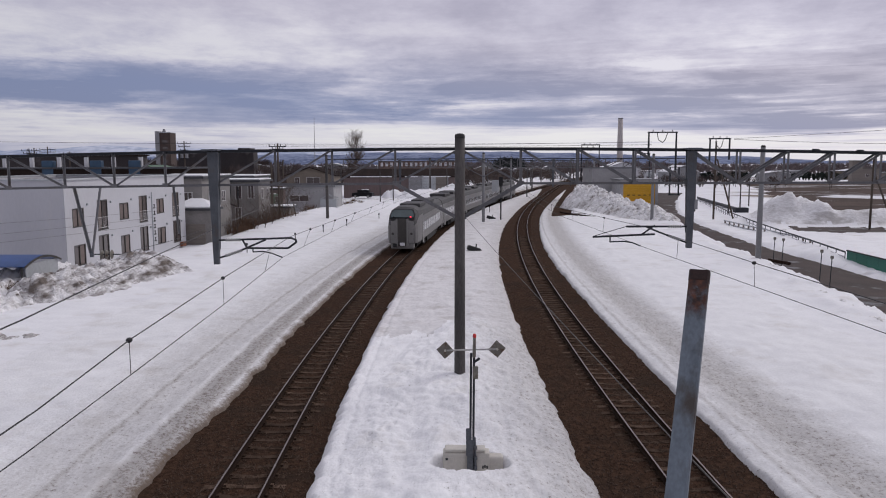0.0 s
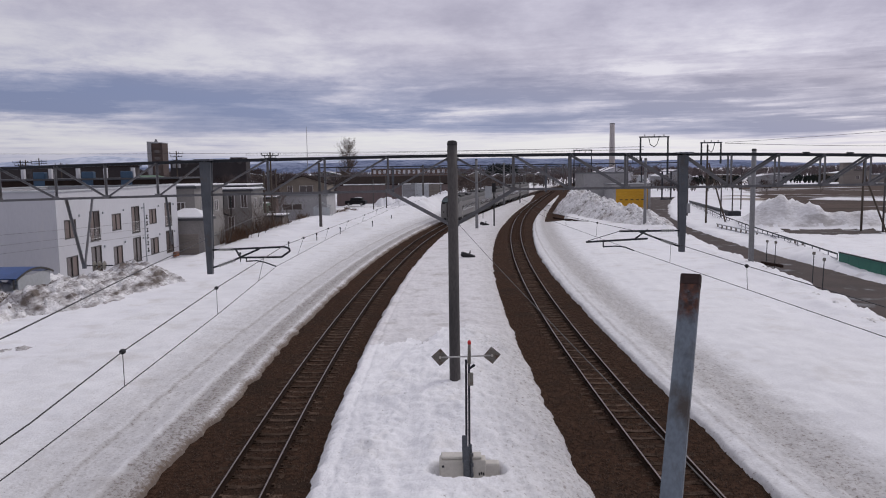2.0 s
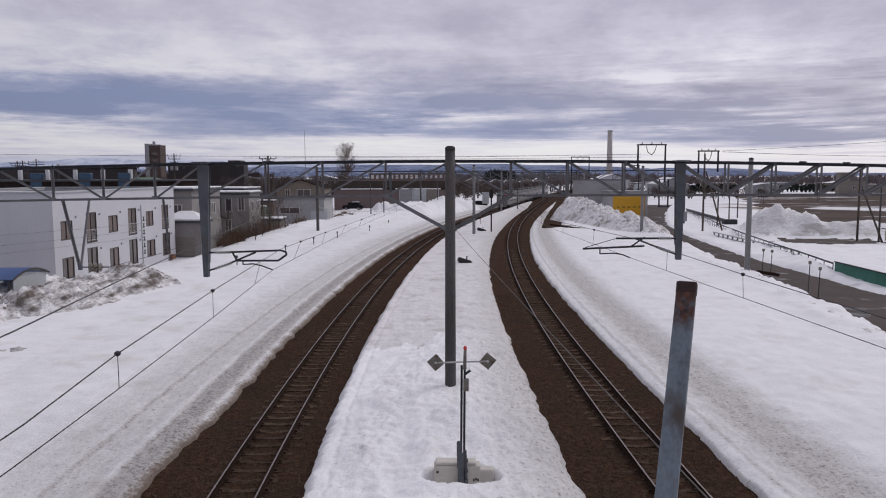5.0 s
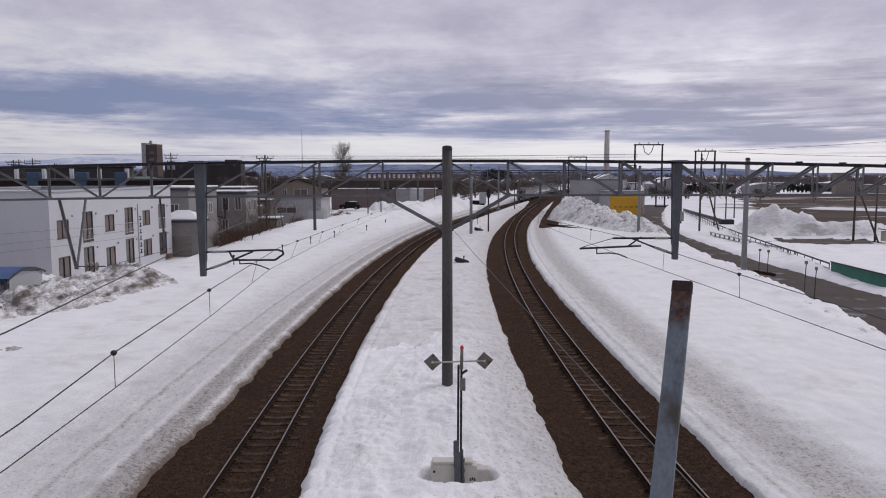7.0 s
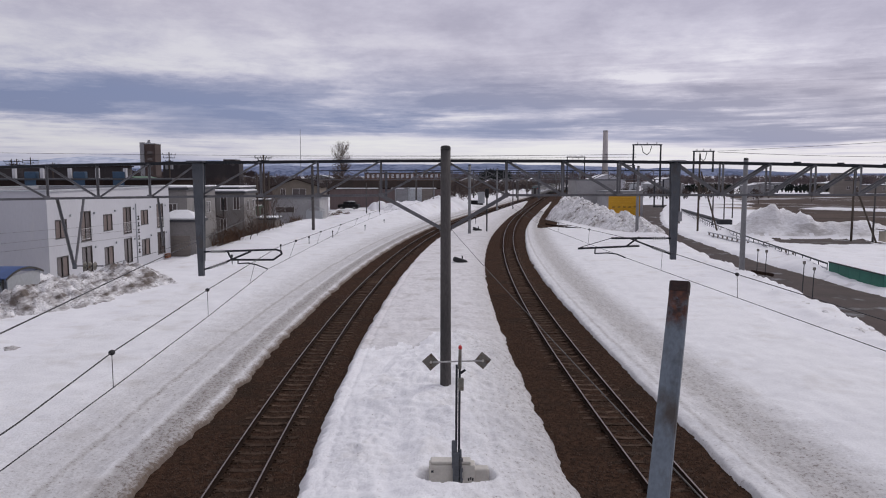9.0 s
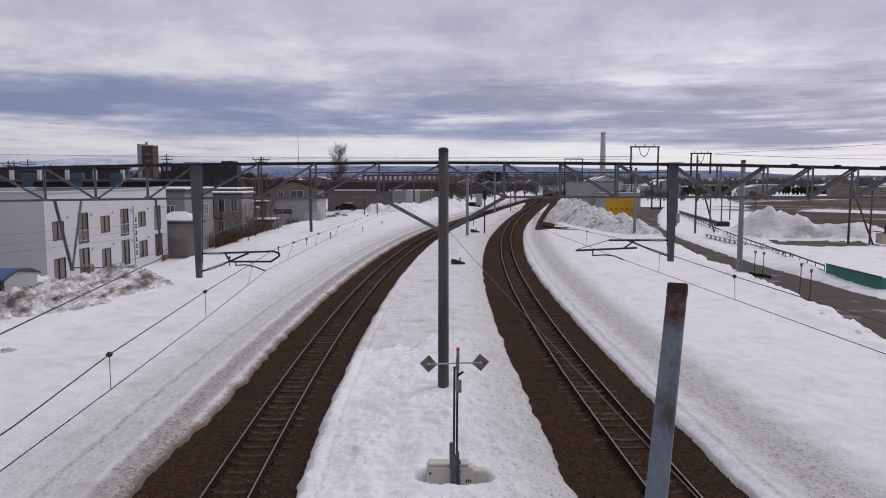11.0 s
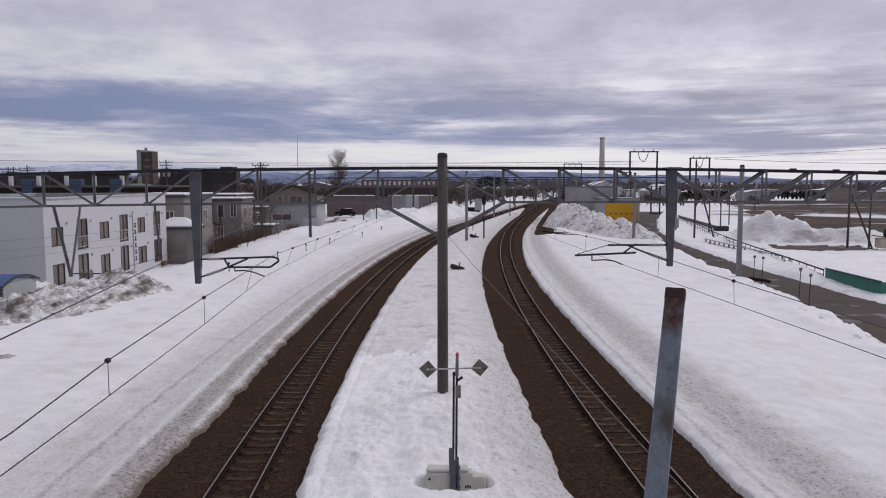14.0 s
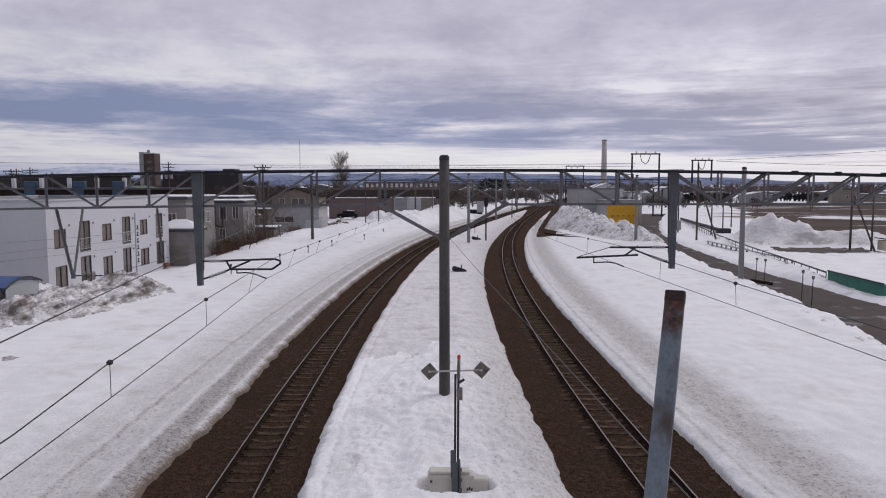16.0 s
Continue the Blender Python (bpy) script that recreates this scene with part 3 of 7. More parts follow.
def box(bm, c, s, m=None, bevel=0.0, mi=0):
    """A box with centre c and sizes s; bevel rounds its edges."""
    mm = Matrix.Translation(c) @ Matrix.Diagonal((*s, 1))
    if m is not None:
        mm = m @ mm
    r = bmesh.ops.create_cube(bm, size=1.0, matrix=mm)
    faces = {f for v in r["verts"] for f in v.link_faces}
    for f in faces:
        f.material_index = mi
    if bevel:
        edges = list({e for v in r["verts"] for e in v.link_edges})
        bmesh.ops.bevel(bm, geom=edges, offset=bevel, segments=2, affect="EDGES", profile=0.5)
    return bm


def rod(bm, a, b, r, r2=None, n=8, mi=0):
    """A round bar from a to b."""
    a, b = Vector(a), Vector(b)
    d = b - a
    if d.length < 1e-6:
        return bm
    m = Matrix.Translation((a + b) / 2) @ d.to_track_quat("Z", "Y").to_matrix().to_4x4()
    res = bmesh.ops.create_cone(bm, cap_ends=True, segments=n, radius1=r, radius2=r if r2 is None else r2, depth=d.length, matrix=m)
    if mi:
        for v in res["verts"]:
            for f in v.link_faces:
                f.material_index = mi
    return bm


def bar(bm, a, b, w, h, mi=0):
    """A square bar from a to b, w wide and h high."""
    a, b = Vector(a), Vector(b)
    d = b - a
    q = d.to_track_quat("Y", "Z").to_matrix().to_4x4()
    return box(bm, (0, 0, 0), (w, d.length, h), Matrix.Translation((a + b) / 2) @ q, mi=mi)


def angle_bar(bm, a, b, w, t=0.012):
    """An L-shaped rolled bar from a to b."""
    a, b = Vector(a), Vector(b)
    d = b - a
    q = Matrix.Translation((a + b) / 2) @ d.to_track_quat("Y", "Z").to_matrix().to_4x4()
    box(bm, (0, 0, -w / 2 + t / 2), (w, d.length, t), q)
    box(bm, (-w / 2 + t / 2, 0, t / 2), (t, d.length, w - t), q)
    return bm


def bent(bm, pts, r, n=8):
    """A tube along points, with ball joints."""
    for a, b in zip(pts, pts[1:]):
        rod(bm, a, b, r, n=n)
    for p in pts[1:-1]:
        bmesh.ops.create_icosphere(bm, subdivisions=1, radius=r * 1.02, matrix=Matrix.Translation(p))
    return bm


def mesh_from(verts, faces, name, material, parent=None, smooth=True, mats_idx=None, label=""):
    me = bpy.data.meshes.new(name)
    me.from_pydata(verts, [], faces)
    mats = material if isinstance(material, (list, tuple)) else [material]
    for m in mats:
        me.materials.append(m)
    if mats_idx is not None:
        me.polygons.foreach_set("material_index", mats_idx)
    if smooth:
        me.polygons.foreach_set("use_smooth", [True] * len(me.polygons))
    me.update()
    ob = new(name, me)
    if parent:
        ob.parent = parent
    if label:
        ob["label"] = label
    return ob


def add_across(ob, fn):
    """Stores metres from the cut edge and along the track with each point."""
    at = ob.data.attributes.new("across", "FLOAT_VECTOR", "POINT")
    vals = []
    for v in ob.data.vertices:
        d, e = fn(v.co.x, v.co.y)
        vals += [d, v.co.y, e]
    at.data.foreach_set("vector", vals)


def fbm(x, y, z=0.0, octaves=4):
    return noise.fractal((x, y, z), 1.0, 2.0, octaves)


def sheet(name, rows_y, left, right, nu, height, material, mat_of=None):
    """A grid whose rows run across from left(y) to right(y) and whose height is height(x, y, u)."""
    V, Fc, idx = [], [], []
    for y in rows_y:
        a, b = left(y), right(y)
        for i in range(nu + 1):
            u = i / nu
            x = a + (b - a) * u
            V.append((x, y, height(x, y, u)))
    for j in range(len(rows_y) - 1):
        for i in range(nu):
            k = j * (nu + 1) + i
            Fc.append((k, k + 1, k + nu + 2, k + nu + 1))
            if mat_of:
                idx.append(mat_of((V[k][0] + V[k + nu + 2][0]) / 2, (V[k][1] + V[k + nu + 2][1]) / 2))
    return mesh_from(V, Fc, name, material, mats_idx=idx or None)


def stretch_rows(y0, y1, first, growth):
    ys, d = [y0], first
    while ys[-1] < y1:
        ys.append(min(y1, ys[-1] + d))
        d = max(first, (ys[-1]) * growth)
    return ys


# ---------- the two tracks ----------
class Track:
    """A centre line from its curvature at a few stations."""

    def __init__(self, x0, h0, stations, bends, length=620.0, step=0.5):
        self.s = np.arange(0, length, step)
        k = np.interp(self.s, stations, bends)
        self.h = h0 + np.cumsum(k) * step
        self.x = x0 + np.cumsum(np.sin(self.h)) * step
        self.y = np.cumsum(np.cos(self.h)) * step

    def at(self, s):
        return (float(np.interp(s, self.s, self.x)), float(np.interp(s, self.s, self.y)), float(np.interp(s, self.s, self.h)))

    def x_at(self, y):
        return float(np.interp(y, self.y, self.x))

    def s_at(self, y):
        return float(np.interp(y, self.y, self.s))


LEFT = Track(-4.25, -0.0758, [0, 115, 145, 240, 300, 620], [0.00212, 0.00212, 0.0002, 0.0002, 0.0006, 0.0008])
RIGHT = Track(6.5626, -0.0741, [0, 40, 60, 100, 140, 180, 240, 300, 620], [0.00196, 0.00195, 0.0018, 0.00153, 0.000845, 0.00011, 0.0001, 0.0006, 0.0007])


def road_x(y):
    return 24.9 + 0.0012 * max(0.0, y - 35) ** 2 - 0.02 * (y - 35) * (y < 35)


def road_left(y):
    """Where the snow ends on the near side of the road."""
    return float(np.interp(y, [10, 20, 33, 38, 48, 58, 68, 84, 101, 120, 137], [17.0, 18.6, 20.3, 21.2, 22.7, 23.3, 24.1, 26.2, 28.6, 32.0, 34.7])) if y < 137 else road_x(y) - 2.7


def road_far(y):
    """Where the snow begins beyond the road."""
    return float(np.interp(y, [10, 30, 48, 58, 70, 84, 95, 113, 126, 141], [27.9, 27.7, 27.6, 27.7, 27.8, 28.9, 30.1, 33.2, 36.6, 41.0])) if y < 141 else road_x(y) + 2.7


# ---------- ground ----------
def build_ground():
    xs = sorted({*[-4200, -2500, -1500, -900, -600, -400, -300, -220], *range(-180, 261, 5), *[30 + 1.25 * i for i in range(74)], *[300, 380, 500, 700, 1000, 1600, 2600, 4200]})
    ys = sorted({*[-400, -150, -60, -30, -10], *range(0, 421, 5), *[90 + 2.5 * i for i in range(78)], *[440, 480, 540, 620, 720, 850, 1000, 1300, 1700, 2300, 3200, 4600]})

    def z(x, y):
        return -0.195 - 0.30 * min(1, max(0, (abs(x - 4) - 40) / 60))
    V = [(x, y, z(x, y)) for y in ys for x in xs]
    n = len(xs)
    Fc, idx = [], []
    for j in range(len(ys) - 1):
        for i in range(n - 1):
            k = j * n + i
            Fc.append((k, k + 1, k + n + 1, k + n))
            x, y = (xs[i] + xs[i + 1]) / 2, (ys[j] + ys[j + 1]) / 2
            lo, hi = LEFT.x_at(y) - 6, RIGHT.x_at(y) + 6
            if y < 520 and lo < x < hi:
                idx.append(0)
            elif 94 < y < 284 and x > float(np.interp(y, [94, 153, 237, 284], [0.46, 0.432, 0.395, 0.38])) * y + 2.5 * fbm(x * 0.05, y * 0.05) and x < 230:
                idx.append(2)
            else:
                idx.append(1)
    ob = mesh_from(V, Fc, "ground", [BALLAST, SNOW_FIELD, DIRT], smooth=False, mats_idx=idx)
    tagged(ob, "flat ground of brown ballast, old snow and thawed earth", "ground", kind="structure")


build_ground()


def chunks(x, y, z, size, depth):
    """Broken lumps with furrows between them."""
    d, _ = noise.voronoi((x / size, y / size, z))
    return depth * min(1.0, (d[1] - d[0]) * 2.2)


def ragged(y, seed, amp=0.10):
    return amp * (fbm(y * 0.45, seed, 0, 3) + 0.7 * fbm(y * 2.2, seed + 9, 0, 3) + 0.4 * fbm(y * 6.0, seed + 4, 0, 2))


def lip(d, rise):
    """The cut face of the snow: d metres in from the edge."""
    t = max(0.0, min(1.0, d / rise))
    return math.sin(t * math.pi / 2)


def grain(x, y, near):
    v = 0.05 * fbm(x * 0.5, y * 0.4, 1.0, 3)
    if near:
        v += 0.035 * fbm(x * 2.3, y * 1.9, 4.0, 4)
    return v


ISLAND_L = lambda y: LEFT.x_at(y) + float(np.interp(y, [28, 40, 60, 100, 150], [1.58, 1.70, 1.80, 1.75, 1.6])) + ragged(y, 3.0, 0.12)
ISLAND_R = lambda y: RIGHT.x_at(y) - float(np.interp(y, [10, 20, 30, 57, 72, 93, 108, 145, 173, 214], [2.38, 2.34, 2.34, 2.42, 2.34, 2.15, 1.85, 1.6, 1.6, 3.2])) - ragged(y, 7.0, 0.12)
BANK_L = lambda y: LEFT.x_at(y) - 2.02 - 0.32 * min(1.0, max(0.0, (23.5 - y) / 4.0)) + 0.15 * (fbm(y * 0.45, 12.0, 0, 3) + 0.8 * fbm(y * 1.3, 21.0, 0, 2) + 0.22 * fbm(y * 4.5, 16.0, 0, 2))
BANK_R = lambda y: RIGHT.x_at(y) + float(np.interp(y, [10, 20, 30, 40, 55, 70, 90, 105, 120, 142, 172, 205], [1.78, 1.88, 1.94, 1.93, 1.78, 1.75, 2.05, 2.18, 2.45, 3.0, 3.35, 3.9])) + ragged(y, 17.0, 0.10)


def shoulder(x):
    """How far the trodden dome of snow round the pole reaches."""
    return 35.0 - 0.70 * min(16.0, (x - 0.7) ** 2) + 0.7 * fbm(x * 0.9, 3.0)


def island_h(x, y, u):
    a, b = ISLAND_L(y), ISLAND_R(y)
    d1, d2 = x - a, b - x
    edge = min(lip(d1, 0.34), lip(d2, 0.30) * 0.55 + 0.45 * lip(d2, 1.7))
    # higher trodden snow this side of a shoulder, smooth snow beyond it
    near = max(0.0, min(1.0, (shoulder(x) - y) / 2.6))
    crown = 0.36 * near * math.exp(-((x - 0.1) / 2.2) ** 2)
    h = 0.40 + crown + grain(x, y, y < 60)
    if y < 60:
        lump = 0.09 * fbm(x * 1.1, y * 0.9, 2.0, 3) + 0.045 * fbm(x * 2.6, y * 2.1, 6.0, 4) + chunks(x + 0.15 * fbm(x * 2, y * 2, 3.0, 2), y + 0.15 * fbm(x * 2, y * 2, 8.0, 2), 1.0, 0.42, 0.13) * max(0, fbm(x * 0.7, y * 0.5, 9.0, 2)) + chunks(x + 0.06 * fbm(x * 5, y * 5, 2.0, 2), y, 5.0, 0.21, 0.03) * max(0, 0.25 + fbm(x * 1.1, y * 0.9, 15.0, 2))
        calm = min(1.0, max(0.15, ((x - 0.24) / 1.9) ** 2 + ((y - 16.98) / 1.5) ** 2))
        h += calm * lump * (0.22 + 0.78 * near) * (0.25 + 0.75 * max(0.0, min(1.0, (d1 - 0.55) / 0.5)))
        h -= 0.03 * math.exp(-((d1 - 0.62) / 0.06) ** 2)
    h = -0.24 + edge * h
    # the pit thawed round the cream box
    pit = ((x - 0.24) / 0.98) ** 2 + ((y - 16.98) / 0.60) ** 2
    if pit < 1.0:
        h -= 0.46 * min(1.0, (1.0 - pit) * 3.0)
    if abs(y - 24.7) < 0.7 and abs(x) < 0.7:
        h -= 0.14 * max(0, 1 - (x * x + (y - 24.7) ** 2) / 0.3)
    return h


ob = sheet("snow_island", stretch_rows(9, 214, 0.075, 0.0042), ISLAND_L, ISLAND_R, 130, island_h, [SNOW_ROUGH, SNOW_OLD], lambda x, y: 1 if y > shoulder(max(x, -1.4)) - 0.6 + 1.6 * fbm(x * 1.3, y * 0.5, 2.0, 4) else 0)
add_across(ob, lambda x, y: (RIGHT.x_at(y) - 2.28 - x, ISLAND_R(y) - x))
tagged(ob, "trodden white snow lying between the two tracks", "snow", kind="structure")


def left_h(x, y, u):
    d = BANK_L(y) - x
    h = -0.24 + lip(d, 0.10) * 0.15 + lip(d, 0.8) * (0.15 + grain(x, y, y < 70))
    s = LEFT.x_at(y) - 2.02 - x
    # broken crust beside the track, a low step up, smooth snow, and a second step
    if 0.2 < s < 1.35 and y < 70:
        h += (chunks(x, y, 4.0, 0.22, 0.035) - 0.02 + 0.03 * fbm(x * 5.0, y * 4.0, 8.0, 3)) * math.sin(math.pi * (s - 0.2) / 1.15)
    h += 0.052 * max(0.0, min(1.0, (s - 1.22 - 0.06 * fbm(y * 0.5, 2.0)) / 0.07)) - 0.03 * max(0.0, min(1.0, (s - 1.34) / 0.35))
    h += 0.06 * max(0.0, min(1.0, (s - 2.40 - 0.06 * fbm(y * 0.4, 8.0)) / 0.07)) + 0.02 * fbm(x * 2.0, y * 1.4, 3.0, 3) * (y < 60)
    h += 0.16 * min(1, max(0, (s - 2.4) / 2.2)) 
    if y > 88:
        t = min(1, (y - 88) / 20)
        ridge = math.exp(-((d - 11.5 - 1.5 * fbm(y * 0.05, 5.0)) / 4.0) ** 2)
        h += t * ridge * (0.95 + 0.5 * fbm(x * 0.13, y * 0.09, 3.0, 3))
    if x < -23.2 and y > 58:
        h -= min(0.75, (-23.2 - x) * 0.6) * min(1, (y - 58) / 8)
    if y > 74:
        h += 0.55 * min(1, (y - 74) / 10) * max(0.0, min(1, (126 - y) / 14)) * math.exp(-((x + 21.0 + 0.4 * fbm(y * 0.2, 4.0)) / 2.2) ** 2) * (1 + 0.4 * fbm(x * 0.5, y * 0.3, 6.0, 3))
    if x < -24:
        h -= min(0.35, (-24 - x) * 0.06)
    return h


V, Fc, idx = [], [], []
ys = stretch_rows(3, 330, 0.09, 0.0060)
NU = 130
for y in ys:
    b, a = BANK_L(y), -62.0 if y < 120 else -62 - (y - 120) * 0.3
    for i in range(NU + 1):
        f = (i / NU) ** 3.0
        x = b + (a - b) * f
        V.append((x, y, left_h(x, y, 0)))
for j in range(len(ys) - 1):
    for i in range(NU):
        k = j * (NU + 1) + i
        Fc.append((k, k + NU + 1, k + NU + 2, k + 1))
        d = BANK_L(V[k][1]) - V[k][0]
        idx.append(1 if d < 9 else 0)
ob = mesh_from(V, Fc, "snow_field_west", [SNOW, SNOW_TRACK], mats_idx=idx)
add_across(ob, lambda x, y: (LEFT.x_at(y) - 2.02 - x, BANK_L(y) - x))
tagged(ob, "wide snow bank with a grey plough groove beside the track", "snow", kind="structure")


def right_h(x, y, u):
    d = x - BANK_R(y)
    e = road_left(y) - ragged(y * 0.7, 23.0, 0.5) - x
    h = -0.24 + min(0.55 * lip(d, 0.12) + 0.45 * lip(d, 0.6), lip(e, 0.8)) * (0.30 + grain(x, y, y < 70))
    h -= 0.05 * math.exp(-((d - 2.0 - 0.2 * fbm(y * 0.25, 3.0)) / 0.6) ** 2)
    h += 0.25 * min(1, max(0, (d - 2.8) / 2.5))
    if 0.3 < d < 3.0 and y < 70:
        h += (chunks(x, y, 7.0, 0.24, 0.05) - 0.03 + 0.04 * fbm(x * 4.0, y * 3.0, 18.0, 3)) * math.sin(math.pi * (d - 0.3) / 2.7)
    h += 0.20 * math.exp(-((e - 1.6) / 1.3) ** 2) * (0.6 + 0.9 * fbm(x * 0.6, y * 0.5, 5.0, 3))
    h += 0.018 * fbm(x * 1.4, y * 1.0, 3.0, 3) * (y < 60)
    if e < 3.2:
        h += (chunks(x, y, 2.0, 0.6, 0.24) + chunks(x, y, 12.0, 0.28, 0.10)) * max(0, fbm(x * 0.4, y * 0.4, 4.0, 2) + 0.45) * lip(e, 0.5) * max(0, 1 - e / 3.2)
    # the siding beside the line has thawed
    off = x - RIGHT.x_at(y)
    if y > 105.5 and float(np.interp(y, [105, 124, 153], [3.75, 4.05, 4.3])) + 0.2 * fbm(y * 0.4, 5.0) < off < 7.1 + 0.5 * fbm(y * 0.3, 9.0):
        h = -0.32
    return h if e > 0 else -0.22


V, Fc, idx = [], [], []
ys = stretch_rows(3, 150, 0.16, 0.0085)
NU = 100
for y in ys:
    a, b = BANK_R(y), road_left(y) - ragged(y * 0.7, 23.0, 0.5)
    for i in range(NU + 1):
        f = (i / NU)
        f = f ** 1.5 if f < 0.7 else 0.7 ** 1.5 + (1 - 0.7 ** 1.5) * (f - 0.7) / 0.3
        x = a + (b - a) * f
        V.append((x, y, right_h(x, y, 0)))
for j in range(len(ys) - 1):
    for i in range(NU):
        k = j * (NU + 1) + i
        Fc.append((k, k + 1, k + NU + 2, k + NU + 1))
        d = V[k][0] - BANK_R(V[k][1])
        idx.append(1 if d < 9 else 0)
ob = mesh_from(V, Fc, "snow_field_east", [SNOW, SNOW_TRACK_EAST], mats_idx=idx)
add_across(ob, lambda x, y: (x - RIGHT.x_at(y) - 1.78, x - BANK_R(y)))
tagged(ob, "smooth white snow between the track and the road", "snow", kind="structure")


ob = sheet("snow_strip", stretch_rows(149.6, 205, 0.6, 0.006), BANK_R, lambda y: RIGHT.x_at(y) + float(np.interp(y, [149, 175, 205], [4.3, 4.3, 3.95])) + ragged(y, 19.0, 0.12), 14, lambda x, y, u: -0.24 + 0.42 * lip(min(u, 1 - u), 0.3) + 0.06 * fbm(x, y * 0.5, 2.0, 3), SNOW_OLD)
add_across(ob, lambda x, y: (3.0, 3.0))
tagged(ob, "thin tongue of old snow between the track and the siding", "snow", kind="structure")


def beyond_h(x, y, u):
    d = x - road_far(y) - ragged(y * 0.6, 31.0, 0.4)
    h = -0.24 + lip(d, 0.8) * (0.35 + grain(x, y, y < 80) + 0.12 * fbm(x * 0.3, y * 0.3, 7.0, 3))
    for cx, cy, rx, ry, top in ((40.8, 92, 5.6, 4.0, 3.4), (49, 89.5, 9, 3.6, 1.9), (36.5, 99, 3.5, 5.0, 0.35), (62, 84, 8, 5, 1.2)):
        r = math.exp(-(((x - cx) / rx) ** 2 + ((y - cy) / ry) ** 2) * 1.6)
        if r > 0.02:
            h += top * r * (1 + 0.40 * fbm(x * 0.4, y * 0.4, 2.0, 5) - 0.16 * abs(fbm(x * 1.1, y * 1.1, 5.0, 4))) * lip(d, 3.2)
    # snow banked up against the guard rail
    if 54 < y < 84:
        h += 0.40 * lip(d, 1.4) * min(1.0, (y - 54) / 3.0) * min(1.0, (84 - y) / 12.0) * math.exp(-((x - 28.9 - 0.158 * (y - 55)) / 1.1) ** 2) * (1 + 0.6 * fbm(x * 0.8, y * 0.6, 23.0, 3))
    if y < 78 and d < 16:
        h += chunks(x + 0.3 * fbm(x, y, 3.0, 2), y, 6.0, 1.1, 0.30) * max(0, fbm(x * 0.35, y * 0.3, 14.0, 3) + 0.05) * lip(d, 1.0) * max(0, 1 - d / 16)
    # ploughed yard in front of the heap
    yard = math.exp(-(((x - 43) / 7.5) ** 2 + ((y - 83.5) / 4.6) ** 2) * 1.5)
    k = min(1, yard * 2.4)
    h = h * (1 - k) + 0.02 * k
    return max(h, -0.30)


ob = sheet("snow_field_beyond", stretch_rows(24, 150, 0.4, 0.007), lambda y: road_far(y) + ragged(y * 0.6, 31.0, 0.4), lambda y: 78.0 if y < 93 else max(road_x(y) + 7.5, 78.0 - 4.2 * (y - 93)), 90, beyond_h, [SNOW, ASPHALT, SNOW_PLOUGHED],
           lambda x, y: 1 if math.exp(-(((x - 43) / 7.5) ** 2 + ((y - 83.5) / 4.6) ** 2) * 1.5) > 0.42 + 0.2 * fbm(x * 0.5, y * 0.5) else (2 if y < 93 and y > 84 and x > 36 and beyond_h(x, y, 0) > 0.4 else 0))
tagged(ob, "snow and ploughed heaps beyond the road", "snow", kind="structure")

# ---------- road ----------
ob = sheet("road", stretch_rows(10, 190, 0.8, 0.012), lambda y: road_left(y) - 0.8, lambda y: road_far(y) + 0.7, 8, lambda x, y, u: -0.13 - 0.05 * abs(u - 0.5), ASPHALT)
tagged(ob, "narrow wet asphalt road between snow banks", "road", kind="structure")


# ---------- lumpy heaps ----------
def heap(name, label, x0, y0, x1, y1, half, top, material, seed, n=90, m=34, base=-0.2, rough=1.0, fall=0.0, lump=1.0, head=0.16):
    """A ploughed ridge of snow from one point to another."""
    V, Fc = [], []
    dx, dy = x1 - x0, y1 - y0
    L = math.hypot(dx, dy)
    nx, ny = -dy / L, dx / L
    for i in range(n + 1):
        t = i / n
        end = min(1, max(0, min(t / head, (1 - t) / 0.16))) ** 0.7
        hw = half * (0.35 + 0.65 * end) * (1 + 0.25 * fbm(t * 5, seed))
        tp = top * end * (1 - fall * t) * (1 + 0.35 * fbm(t * 6, seed + 3))
        for j in range(m + 1):
            u = -1 + 2 * j / m
            x, y = x0 + dx * t + nx * hw * u, y0 + dy * t + ny * hw * u
            prof = max(0, 1 - abs(u) ** 1.7)
            h = tp * prof
            h += rough * prof ** 0.5 * (0.28 * fbm(x * 0.55, y * 0.55, seed, 5) + 0.34 * abs(fbm(x * 1.3, y * 1.3, seed + 5, 4)) - 0.10 * abs(fbm(x * 3.1, y * 3.1, seed + 2, 3)) - 0.10 + lump * (chunks(x, y, seed, 0.9 * lump, 0.20) + chunks(x, y, seed + 3, 0.4 * lump, 0.09)))
            V.append((x, y, base + h))
    for i in range(n):
        for j in range(m):
            k = i * (m + 1) + j
            Fc.append((k, k + m + 1, k + m + 2, k + 1))
    ob = mesh_from(V, Fc, name, material)
    return tagged(ob, label, "snow mound")


heap("snow_mound", "dirty ploughed snow pile before the white apartment house", -23.4, 37.5, -20.9, 52.5, 3.2, 1.3, SNOW_DIRTY, 2.0, 170, 56, base=0.0, rough=0.95, lump=1.3)
heap("snow_mound", "clean lumpy snow pile at the end of the dirty one", -27.4, 33.0, -24.9, 48.5, 2.6, 1.2, SNOW_LUMPY, 9.0, 110, 44, base=0.0, rough=1.1, lump=1.3)
heap("snow_mound", "white broken snow lumps at the foot of the pile", -25.0, 33.0, -22.9, 43.0, 2.2, 0.75, SNOW_LUMPY, 27.0, 100, 44, base=0.0, rough=1.3)
